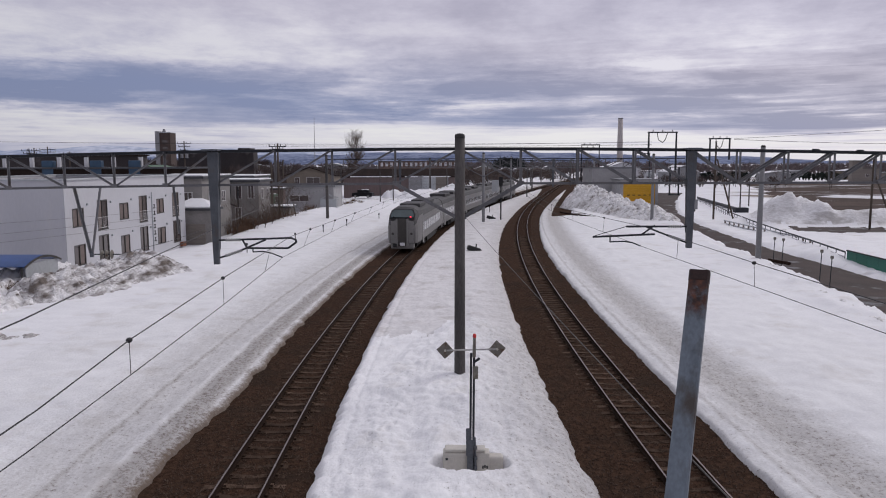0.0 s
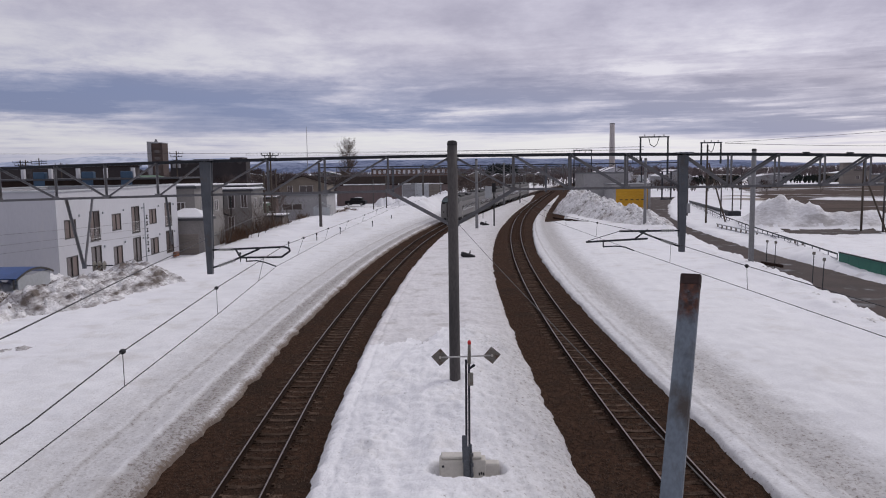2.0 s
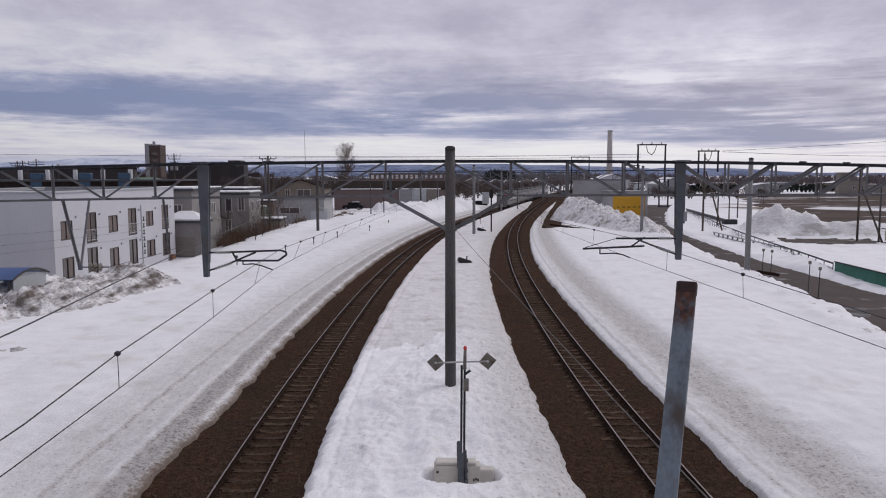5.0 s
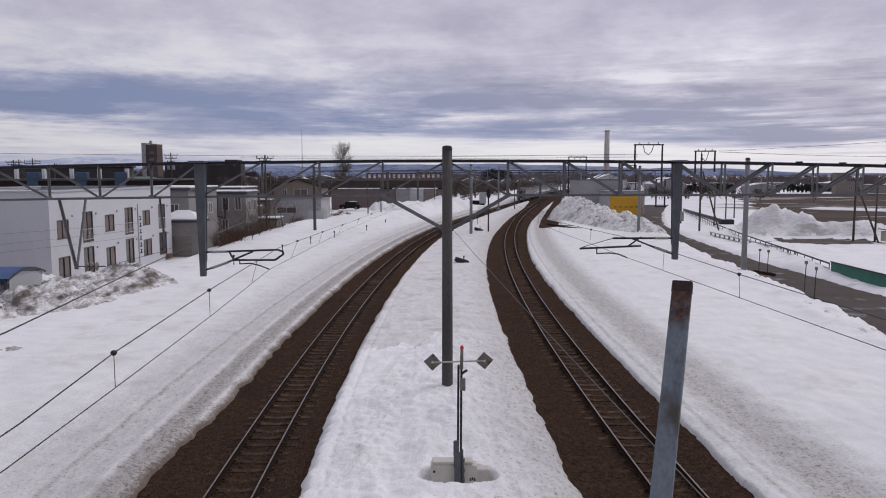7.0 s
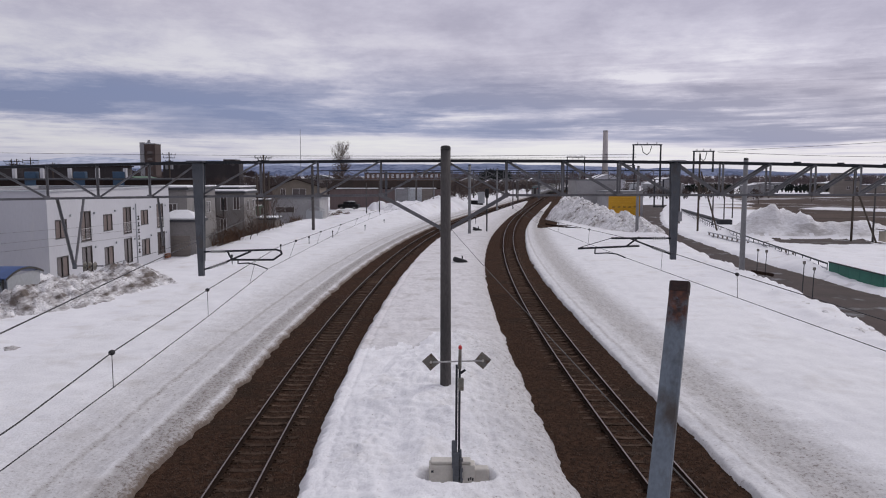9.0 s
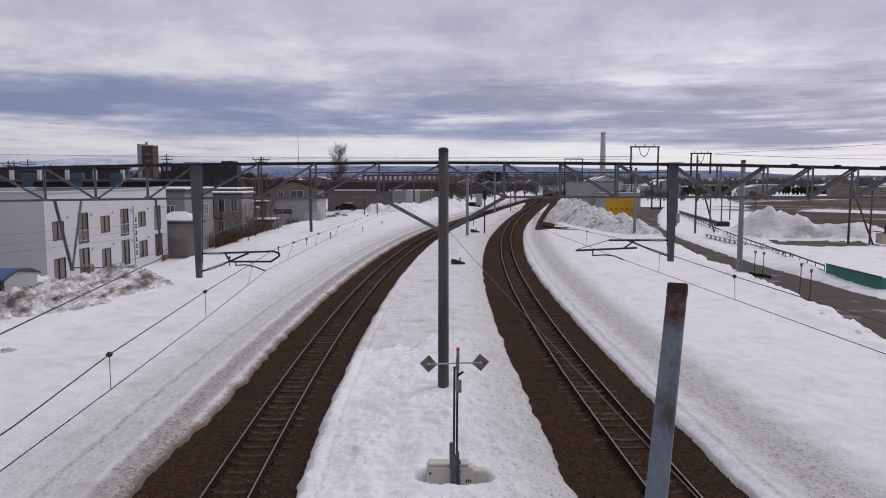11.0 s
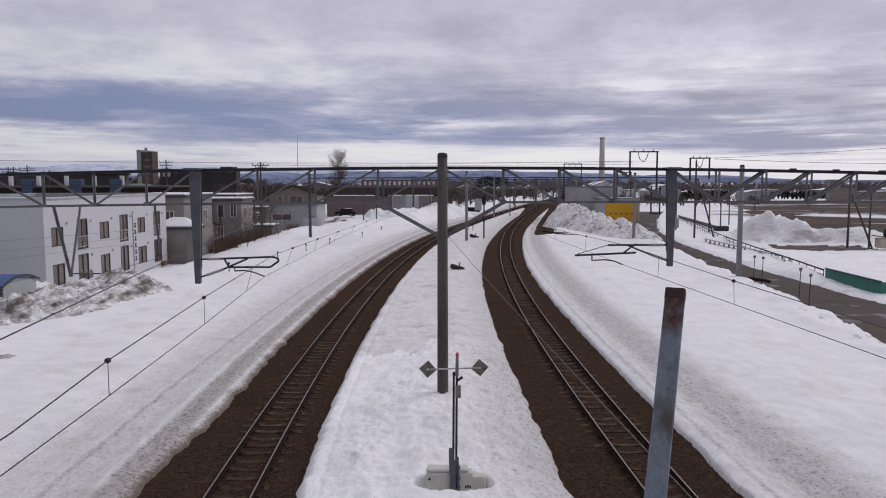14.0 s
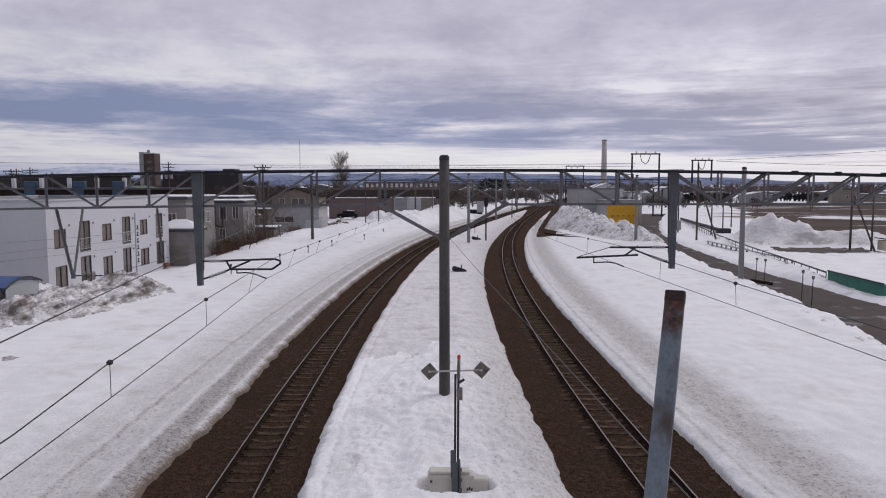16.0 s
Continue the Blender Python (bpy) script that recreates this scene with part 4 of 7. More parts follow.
heap("earth_mound", "dark brown soil and rubble frozen in the pile", -24.6, 39.3, -23.4, 41.9, 0.75, 0.9, EARTH, 63.0, 40, 24, base=0.15, rough=0.9, lump=0.8)
heap("snow_mound", "low grey snow mound with dry weeds at the bank", -21.5, 28.6, -17.9, 31.0, 0.9, 0.32, SNOW_DIRTY, 33.0, 50, 26, base=0.06, rough=0.7)
heap("snow_mound", "big lumpy white snow pile beside the garage", 20.9, 130, 26.0, 91.0, 4.0, 3.5, SNOW_LUMPY, 4.0, 200, 70, base=-0.1, rough=1.25, fall=0.74, lump=2.4, head=0.05)
heap("snow_mound", "white snow bank between the track and the warehouse", -17.0, 157, -5.5, 158, 3.0, 2.0, SNOW, 47.0, 60, 30, base=-0.2, rough=0.6)
heap("snow_mound", "thin snow ridge lying on the thawed field", 82.5, 172.5, 108, 152, 2.0, 0.45, SNOW, 51.0, 70, 16, base=-0.45, rough=0.4)
heap("snow_mound", "white snow ridge behind the far track", -10, 128, 4, 168, 5.0, 2.6, SNOW, 8.0, 70, 24, base=-0.1)


heap("snow_mound", "ragged ploughed snow edge along the road", road_left(27) - 0.75, 27, road_left(62) - 0.75, 62, 1.0, 0.28, SNOW_LUMPY, 21.0, 260, 26, base=-0.05, rough=1.0)
heap("snow_mound", "white snow lying against the green fence", 28.4, 48.9, 28.6, 55.6, 0.6, 0.26, SNOW, 14.0, 60, 16, base=-0.12, rough=0.4)


# ---------- rails and sleepers ----------
def rail_profile():
    # half section of a flat-bottomed rail, from the foot up; the last pairs are the head
    return [(-0.061, -0.153), (-0.061, -0.140), (-0.012, -0.122), (-0.009, -0.045), (-0.032, -0.036), (-0.033, -0.006), (-0.021, 0.0),
            (0.021, 0.0), (0.033, -0.006), (0.032, -0.036), (0.009, -0.045), (0.012, -0.122), (0.061, -0.140), (0.061, -0.153)]


def build_track(trk, label):
    root = thing("railway_track", (0, 0, 0), label, "railway track", "railway tracks", "structure")
    prof = rail_profile()
    ss = list(np.arange(2, 120, 1.0)) + list(np.arange(120, 560, 4.0))
    for side in (-0.566, 0.566):
        V, Fc, idx = [], [], []
        for s in ss:
            x, y, h = trk.at(s)
            c, sn = math.cos(h), math.sin(h)
            for u, z in prof:
                o = side + u
                V.append((x + o * c, y - o * sn, z))
        n = len(prof)
        for i in range(len(ss) - 1):
            for j in range(n):
                a, b = i * n + j, i * n + (j + 1) % n
                Fc.append((a, b, b + n, a + n))
                idx.append(1 if j == 6 else 0)
        mesh_from(V, Fc, "rail", [RAIL_SIDE, RAIL_TOP], root, False, idx)
    # one sleeper: a low prestressed beam, waisted in the middle, with rail seats and clips
    bm = bmesh.new()
    secs = [(-1.0, 0.13, -0.182), (-0.75, 0.125, -0.172), (-0.46, 0.125, -0.150), (-0.34, 0.125, -0.155), (-0.2, 0.112, -0.170), (0.0, 0.105, -0.176), (0.2, 0.112, -0.170), (0.34, 0.125, -0.155), (0.46, 0.125, -0.150), (0.75, 0.125, -0.172), (1.0, 0.13, -0.182)]
    ring = []
    for x, w, z in secs:
        ring.append([bm.verts.new((x, -w, -0.30)), bm.verts.new((x, -w * 0.88, z)), bm.verts.new((x, w * 0.88, z)), bm.verts.new((x, w, -0.30))])
    for a, b in zip(ring, ring[1:]):
        for k in range(3):
            bm.faces.new((a[k], b[k], b[k + 1], a[k + 1]))
    bm.faces.new(ring[0])
    bm.faces.new(ring[-1][::-1])
    for sx in (-0.566, 0.566):
        for e in (-0.10, 0.10):
            box(bm, (sx + e, 0, -0.135), (0.07, 0.09, 0.05))
    bmesh.ops.recalc_face_normals(bm, faces=bm.faces)
    me = bpy.data.meshes.new("sleeper")
    bm.to_mesh(me)
    bm.free()
    me.materials.append(SLEEPER)
    rng = random.Random(5)
    s, count = 8.0, 0
    while s < 78:
        x, y, h = trk.at(s)
        o = new("sleeper", me)
        o.parent = root
        o.matrix_basis = pose(x, y, rng.uniform(-0.02, 0.006), 0, 0, -math.degrees(h) + rng.uniform(-0.6, 0.6))
        s += 0.61 + rng.uniform(-0.015, 0.015)
    # the far sleepers
    bm = bmesh.new()
    while s < 260:
        x, y, h = trk.at(s)
        box(bm, (0, 0, -0.23), (2.0, 0.22, 0.09), pose(x, y, 0, 0, 0, -math.degrees(h)))
        s += 0.61
    tagged(part("far_sleepers", bm, BALLAST, root), kind="stuff")
    return root


build_track(LEFT, "railway track with rusty-sided polished rails on concrete sleepers")
build_track(RIGHT, "curving railway track with polished rails on concrete sleepers")


# ---------- the overhead line portal ----------
def concrete_pole(x, y, z0, z1, r0, r1, material, label, group="line poles", bands=True):
    root = thing("concrete_pole", (x, y, z0), label, "pole", group)
    bm = bmesh.new()
    n, h = 20, z1 - z0
    rings = []
    for z, r in ((-0.35, r0), (h - 0.16, r1)):
        rings.append([bm.verts.new((r * math.cos(6.2832 * i / n), r * math.sin(6.2832 * i / n), z)) for i in range(n)])
    for a, b in zip(rings, rings[1:]):
        for i in range(n):
            bm.faces.new((a[i], a[(i + 1) % n], b[(i + 1) % n], b[i]))
    bm.faces.new(rings[-1])
    part("shaft", bm, material, root, smooth=True)
    # the weathered rounded top
    bm = bmesh.new()
    rings = []
    for z, r in ((h - 0.159, r1 * 1.03), (h - 0.07, r1 * 1.02), (h - 0.03, r1 * 0.88), (h - 0.006, r1 * 0.6), (h, r1 * 0.25)):
        rings.append([bm.verts.new((r * math.cos(6.2832 * i / n), r * math.sin(6.2832 * i / n), z)) for i in range(n)])
    for a, b in zip(rings, rings[1:]):
        for i in range(n):
            bm.faces.new((a[i], a[(i + 1) % n], b[(i + 1) % n], b[i]))
    bm.faces.new(rings[-1])
    part("pole_cap", bm, CAP_DARK, root, "dark rounded pole cap", True)
    return root


def build_portal(y, xc, x_left, x_right, z_top, z_bot, left_nodes, right_nodes, near, camber=0.0):
    """A flat lattice beam over both tracks on a middle pole, with knee braces; camber is its rise at the pole."""
    root = thing("lattice_portal", (0, y, 0), "grey galvanised lattice portal beam spanning both tracks", "portal beam", "overhead line portals")
    w = 0.068 if near else 0.09
    planes = (-0.16, 0.16)

    def zt(x):
        return z_top + camber * (0.38 - ((x - xc) / 14.9) ** 2)

    def zb(x):
        return z_bot + camber * (0.25 - (0.65 * ((x - xc) / 14.9) ** 2 if x < xc else 0.0))

    def chord(x0, x1, dy, height, size):
        bm = bmesh.new()
        angle_bar(bm, (x0, dy, height(x0)), (x1, dy, height(x1)), size)
        return bm
    for dy in planes:
        cuts = sorted([x_left, xc, x_right] + (left_nodes[1::3] + right_nodes[1::3] if near else []))
        for a, b in zip(cuts, cuts[1:]):
            part("top_chord", chord(a, b, dy, zt, 0.10 if near else 0.115), TOP_STEEL, root, "dark top chord of angle steel")
        low = sorted([x_left, xc - 2.15] + (left_nodes[1:-1:3] if near else [])), sorted([xc + 2.05, x_right] + (right_nodes[1::3] if near else []))
        for a, b in [q for p in low for q in zip(p, p[1:])]:
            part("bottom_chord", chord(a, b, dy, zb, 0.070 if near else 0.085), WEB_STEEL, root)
        if not near and dy > 0:
            continue
        xs = (left_nodes if dy < 0 or not near else []) + right_nodes
        for x in xs:
            bm = bmesh.new()
            angle_bar(bm, (x, dy, zb(x)), (x, dy, zt(x)), w)
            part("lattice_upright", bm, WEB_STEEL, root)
        for nodes, rule in ((left_nodes, -1), (right_nodes, 1)):
            if rule < 0 and dy > 0:
                continue
            done = set()
            mid = 0.5 * (xc + (x_left if rule < 0 else x_right))
            full = sorted(nodes + [xc])
            for a, b in zip(full, full[1:]):
                rising = (a + b) / 2 > mid
                bm = bmesh.new()
                if rising:
                    angle_bar(bm, (a, dy, zb(a)), (b, dy, zt(b)), w * 0.95)
                else:
                    angle_bar(bm, (a, dy, zt(a)), (b, dy, zb(b)), w * 0.95)
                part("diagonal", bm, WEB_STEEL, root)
                gx = a if rising else b
                if gx not in done:
                    done.add(gx)
                    bm = bmesh.new()
                    box(bm, (gx, dy - 0.05, zb(gx) + 0.03), (0.19, 0.010, 0.11))
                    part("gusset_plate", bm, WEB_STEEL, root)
    # cross ties between the two planes
    for x in left_nodes + right_nodes:
        for z, m in ((zt(x), TOP_STEEL), (zb(x), WEB_STEEL)):
            bm = bmesh.new()
            bar(bm, (x, planes[0], z), (x, planes[1], z), 0.06, 0.06)
            part("cross_tie", bm, m, root)
    for x in (xc - 2.18, xc + 2.08):
        for dy in (-0.26, 0.26):
            bm = bmesh.new()
            angle_bar(bm, (xc + (0.1 if x > xc else -0.1), dy, z_bot - 1.1), (x, dy, zb(x)), 0.085)
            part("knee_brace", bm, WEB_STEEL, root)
    for z in (z_bot - 1.1, z_top - 0.05):
        bm = bmesh.new()
        for k in range(16):
            a, b = k * math.tau / 16, (k + 1) * math.tau / 16
            bar(bm, (xc + 0.21 * math.cos(a), 0.21 * math.sin(a), z), (xc + 0.21 * math.cos(b), 0.21 * math.sin(b), z), 0.02, 0.10)
        part("pole_band", bm, GALV, root)
    if near:
        # short clamp blocks bolted on the top chord
        for x in (11.75, 13.2, 14.74):
            bm = bmesh.new()
            box(bm, (x, -0.16, zt(x) + 0.055), (0.20, 0.12, 0.06), bevel=0.01)
            part("chord_clamp", bm, TOP_STEEL, root)
    return root


LEFT_NODES = [-21.4, -19.3, -17.3, -15.3, -13.39, -11.69, -9.94, -8.30, -6.2, -4.28, -2.16]
RIGHT_NODES = [2.05, 3.95, 5.84, 7.70, 9.30, 10.88, 12.40, 13.92, 15.5, 17.2]
PORTAL_Y = 25.0
concrete_pole(0.0, 24.75, 0.25, 8.57, 0.19, 0.165, CONCRETE, "dark weathered concrete pole standing in snow between the tracks")
portal = build_portal(PORTAL_Y, 0.0, -23.6, 18.7, 7.99, 6.86, LEFT_NODES, RIGHT_NODES, True, 0.2)
concrete_pole(-23.6, 25.0, 0.2, 8.5, 0.19, 0.165, CONCRETE, "concrete pole at the end of the portal beam")
concrete_pole(18.7, 25.0, 0.2, 8.5, 0.19, 0.165, CONCRETE, "concrete pole at the end of the portal beam")


def drop_mast(x, y, z_top, z_bot, w0, w1, parent, mirror):
    bm = bmesh.new()
    V = []
    for z, w in ((z_top, w0), (z_bot, w1)):
        for sx, sy in ((-1, -1), (1, -1), (1, 1), (-1, 1)):
            V.append(bm.verts.new((x + sx * w / 2, y + sy * 0.09, z)))
    for k in range(4):
        bm.faces.new((V[k], V[(k + 1) % 4], V[4 + (k + 1) % 4], V[4 + k]))
    bm.faces.new(V[3::-1])
    bm.faces.new(V[4:8])
    # flanges, as on a channel
    for sy in (-0.1, 0.1):
        bar(bm, (x - w0 * 0.5 * mirror, y + sy, z_top), (x - w1 * 0.5 * mirror, y + sy, z_bot + 0.5), 0.035, 0.05)
    bmesh.ops.recalc_face_normals(bm, faces=bm.faces)
    part("drop_mast", bm, GALV, parent, "tapered grey mast hanging from the beam")
    bm = bmesh.new()
    box(bm, (x, y, z_top + 0.06), (w0 * 1.5, 0.75, 0.06), bevel=0.01)
    part("mast_cap", bm, GALV, parent)


drop_mast(-8.30, -0.15, 7.98, 4.18, 0.36, 0.17, portal, -1)
drop_mast(7.70, -0.15, 7.98, 4.74, 0.30, 0.17, portal, 1)


def insulator(bm, a, b, r=0.062, n=6):
    a, b = Vector(a), Vector(b)
    rod(bm, a, b, r * 0.45, n=8)
    for i in range(n):
        p, q = a.lerp(b, (i + 0.25) / n), a.lerp(b, (i + 0.75) / n)
        rod(bm, p, q, r, r * 0.6, n=10)


def bracket(parent, name, tubes, insulators, label):
    br = new(name)
    br.parent = parent
    br["label"] = label
    for pts, r in tubes:
        part("tube", bent(bmesh.new(), pts, r), TOP_STEEL, br)
    for a, b in insulators:
        bm = bmesh.new()
        insulator(bm, a, b)
        part("insulator", bm, INSULATOR, br, "grey porcelain insulator")


Y0 = -0.15
bracket(portal, "cantilever_bracket", [
    ([(-7.55, Y0, 5.02), (-5.75, Y0, 5.08), (-5.58, Y0, 5.02), (-5.56, Y0, 4.93), (-5.85, Y0, 4.73), (-7.25, Y0, 4.73), (-7.40, Y0, 5.02)], 0.034),
    ([(-7.45, Y0, 4.66), (-6.6, Y0, 5.02)], 0.032),
    ([(-8.2, Y0, 5.0), (-7.98, Y0, 5.01)], 0.03), ([(-8.2, Y0, 4.40), (-8.0, Y0, 4.46)], 0.03),
    ([(-7.05, Y0, 4.73), (-7.05, Y0, 4.60), (-6.7, Y0, 4.62), (-6.4, Y0, 4.55), (-6.04, Y0, 4.41)], 0.022)],
    [((-7.98, Y0, 5.01), (-7.45, Y0, 5.02)), ((-8.0, Y0, 4.46), (-7.4, Y0, 4.67))], "dark looped cantilever tube holding the wires")
bracket(portal, "cantilever_bracket", [
    ([(7.0, Y0, 5.46), (5.60, Y0, 5.46)], 0.034), ([(4.48, Y0, 5.11), (6.55, Y0, 5.20)], 0.034), ([(5.60, Y0, 5.46), (4.55, Y0, 5.15)], 0.012),
    ([(6.1, Y0, 5.18), (6.55, Y0, 5.50)], 0.028), ([(6.25, Y0, 5.45), (7.0, Y0, 5.15)], 0.03), ([(7.45, Y0, 5.46), (7.66, Y0, 5.46)], 0.03), ([(7.4, Y0, 5.0), (7.68, Y0, 4.9)], 0.03),
    ([(5.06, Y0, 5.14), (5.06, Y0, 4.94), (5.5, Y0, 4.96), (5.8, Y0, 4.92), (6.09, Y0, 4.80)], 0.022)],
    [((7.0, Y0, 5.46), (7.45, Y0, 5.46)), ((7.0, Y0, 5.15), (7.4, Y0, 5.0))], "dark cantilever tubes holding the wires")
# the hanging vee with its string of discs
bm = bmesh.new()
angle_bar(bm, (-13.18, 0, 6.84), (-12.72, 0, 4.55), 0.08)
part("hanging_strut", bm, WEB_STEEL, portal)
bm = bmesh.new()
angle_bar(bm, (-12.26, 0, 6.84), (-12.66, 0, 4.55), 0.06)
part("hanging_strut", bm, WEB_STEEL, portal)
bm = bmesh.new()
box(bm, (-12.69, 0, 4.5), (0.12, 0.1, 0.2), bevel=0.01)
part("strut_foot", bm, GALV, portal)
for i in range(3):
    bm = bmesh.new()
    xx = -12.32 + 0.17 * i
    rod(bm, (xx - 0.012, 0, 4.5), (xx + 0.03, 0, 4.5), 0.155, 0.05, n=16)
    part("insulator_disc", bm, PLATE_GREY, portal, "brown and white porcelain disc")
bm = bmesh.new()
rod(bm, (-12.6, 0, 4.5), (-11.7, 0, 4.5), 0.02)
part("insulator_pin", bm, TOP_STEEL, portal)
bm = bmesh.new()
angle_bar(bm, (-9.75, 0, 6.86), (-9.62, 0, 5.2), 0.06)
part("hanging_strut", bm, WEB_STEEL, portal)
# the second, plainer portals down the line
concrete_pole(3.05, 93.5, 0.1, 8.9, 0.20, 0.165, CONCRETE_PALE, "pale concrete pole between the tracks")
concrete_pole(-16.8, 93.5, 0.1, 8.7, 0.20, 0.165, CONCRETE, "concrete pole on the snow bank")
concrete_pole(24.3, 93.5, 0.0, 8.7, 0.20, 0.165, CONCRETE_PALE, "pale concrete pole beside the road")
p2 = build_portal(93.5, 3.05, -16.8, 28.2, 8.1, 7.0, [-14.6, -12.4, -10.2, -8.0, -5.8, -3.6, -1.4, 0.87], [5.1, 7.3, 9.5, 11.7, 13.9, 16.1, 18.3, 20.5, 22.4, 24.3, 26.2], False)
drop_mast(-7.5, 0.0, 8.0, 4.3, 0.30, 0.2, p2, -1)
drop_mast(11.8, 0.0, 8.0, 4.6, 0.30, 0.2, p2, 1)
bm = bmesh.new()
for a, b in (((26.4, 0, 7.0), (26.4, 0, 3.5)), ((27.5, 0, 7.0), (27.5, 0, 3.5)), ((26.25, 0, 3.55), (27.65, 0, 3.55))):
    bar(bm, a, b, 0.16, 0.16)
part("hanging_frame", bm, TOP_STEEL, p2, "dark hanging frame")
concrete_pole(10.6, 152, 0.1, 8.9, 0.20, 0.165, CONCRETE_PALE, "pale concrete pole between the tracks")
concrete_pole(-6.0, 152, 0.1, 8.7, 0.20, 0.165, CONCRETE, "concrete pole on the snow bank")
concrete_pole(27.5, 152, 0.0, 8.7, 0.20, 0.165, CONCRETE_PALE, "concrete pole near the garage")
build_portal(152, 10.6, -6.0, 27.5, 8.1, 7.0, [-3.9, -1.8, 0.3, 2.4, 4.5, 6.6, 8.4], [12.7, 14.8, 16.9, 19.0, 21.1, 23.2, 25.3], False)
concrete_pole(20.6, 210, 0.1, 8.9, 0.20, 0.165, CONCRETE, "pole between the tracks far down the line")
concrete_pole(8.0, 210, 0.1, 8.7, 0.20, 0.165, CONCRETE, "concrete pole far down the line")
concrete_pole(36.0, 210, 0.0, 8.7, 0.20, 0.165, CONCRETE, "concrete pole far down the line")
build_portal(210, 20.6, 8.0, 36.0, 8.1, 7.0, [10.1, 12.2, 14.3, 16.4, 18.5], [22.7, 24.8, 26.9, 29.0, 31.1, 33.2], False)


for yy in (240, 268, 297, 326, 356, 388):
    for xx in (LEFT.x_at(yy) - 4.5, RIGHT.x_at(yy) + 4.2):
        concrete_pole(xx, yy, 0.0, 8.6, 0.19, 0.16, CONCRETE, "concrete line pole far down the line", bands=False)

# ---------- wires ----------
def wire(name, pts, r, material, label, n=5):
    """A wire with a slight sag between its supports."""
    ob = new(name)
    tagged(ob, label, "wire", "overhead wires")
    bm = bmesh.new()
    pts = [Vector(q) for q in pts]
    rings = []
    for i, q in enumerate(pts):
        d = (pts[min(i + 1, len(pts) - 1)] - pts[max(i - 1, 0)]).normalized()
        u = d.cross(Vector((0, 0, 1))).normalized()
        w = u.cross(d)
        rings.append([bm.verts.new(q + (u * math.cos(math.tau * k / n) + w * math.sin(math.tau * k / n)) * r) for k in range(n)])
    for a, b in zip(rings, rings[1:]):
        for k in range(n):
            bm.faces.new((a[k], a[(k + 1) % n], b[(k + 1) % n], b[k]))
    part("strand", bm, material, ob)
    return ob


def sag(a, b, drop, n=14):
    a, b = Vector(a), Vector(b)
    return [a.lerp(b, i / n) - Vector((0, 0, drop * 4 * (i / n) * (1 - i / n))) for i in range(n + 1)]


def catenary(contact, messenger, r_c, r_m, droppers, label):
    root = wire("contact_wire", contact, r_c, WIRE, label)
    mw = wire("messenger_wire", messenger, r_m, WIRE, "messenger wire above the " + label)
    cy, my = [p[1] for p in contact], [p[1] for p in messenger]
    for y, ball in droppers:
        c = Vector([float(np.interp(y, cy, [p[k] for p in contact])) for k in range(3)])
        m = Vector([float(np.interp(y, my, [p[k] for p in messenger])) for k in range(3)])
        bm = bmesh.new()
        rod(bm, c, m, 0.006, n=5)
        part("dropper", bm, COPPER, mw)
        if ball:
            bm = bmesh.new()
            bmesh.ops.create_icosphere(bm, subdivisions=2, radius=0.047, matrix=Matrix.Translation(m) @ Matrix.Diagonal((1, 1.3, 0.9, 1)))
            part("dropper_clamp", bm, BLACK, mw, "black rubber clamp")


catenary([(-4.55, 2, 4.45), (-4.77, 7.7, 4.45), (-4.95, 10.7, 4.45), (-5.33, 16.3, 4.44), (-6.03, 24.9, 4.42), (-5.75, 40, 4.5), (-5.0, 60, 4.5), (-1.7, 93.5, 4.6), (9.5, 152, 4.8), (19.5, 210, 4.8)],
         [(-4.5, 2, 4.72), (-4.80, 8.0, 4.83), (-4.95, 10.7, 4.98), (-5.33, 16.3, 5.04), (-5.72, 24.9, 5.14), (-5.70, 33, 5.02), (-5.4, 45, 4.92), (-5.0, 60, 4.9), (-3.5, 80, 5.1), (-1.7, 93.5, 5.3), (4, 122, 5.1), (9.5, 152, 5.5), (19.5, 210, 5.5)],
         0.0080, 0.0095, [(5.5, 1), (10.7, 1), (16.3, 1), (21.4, 0), (28.0, 1), (33.5, 1), (39, 1), (45, 1), (51, 1), (57, 0), (64, 0)], "contact wire over the western track")
catenary([(7.2, 2, 4.80), (7.0, 11.6, 4.8), (6.66, 16.65, 4.8), (6.09, 24.9, 4.80), (5.3, 40, 4.8), (5.6, 60, 4.8), (8.0, 93.5, 4.8), (15.5, 152, 4.8), (26, 210, 4.8)],
         [(7.2, 2, 5.25), (6.95, 11.6, 5.30), (6.63, 16.65, 5.34), (6.15, 24.9, 5.46), (5.3, 40, 5.2), (5.6, 60, 5.15), (8.0, 93.5, 5.5), (15.5, 152, 5.5), (26, 210, 5.5)],
         0.0080, 0.0095, [(5.5, 1), (10.6, 1), (16.65, 1), (21.5, 0), (30, 1), (36, 0), (43, 0)], "contact wire over the eastern track")
wire("feeder_cable", [(-7.3, 3, 4.6), (-8.78, 14.4, 4.5), (-10.39, 25.2, 4.5), (-13.78, 50.7, 4.5), (-14.2, 93, 5.2)], 0.017, WIRE, "thick black feeder cable above the snow bank")
wire("feeder_cable", [(-11.70, 25, 4.5), (-12.2, 31, 4.36), (-13.0, 42, 4.40), (-13.78, 50.7, 4.49)], 0.010, WIRE, "thin black cable ending at the disc insulators")
for z in (0.0, 0.35):
    wire("feeder_cable", sag((-60, 215, 12.7 + z), (24, 93.5, 9.8 + z), 0.3), 0.022, WIRE, "far power line wire against the sky")
wire("power_cable", sag((-150, 130, 13.0), (26, 170, 12.0), 0.8), 0.03, WIRE, "far power line wire against the sky")
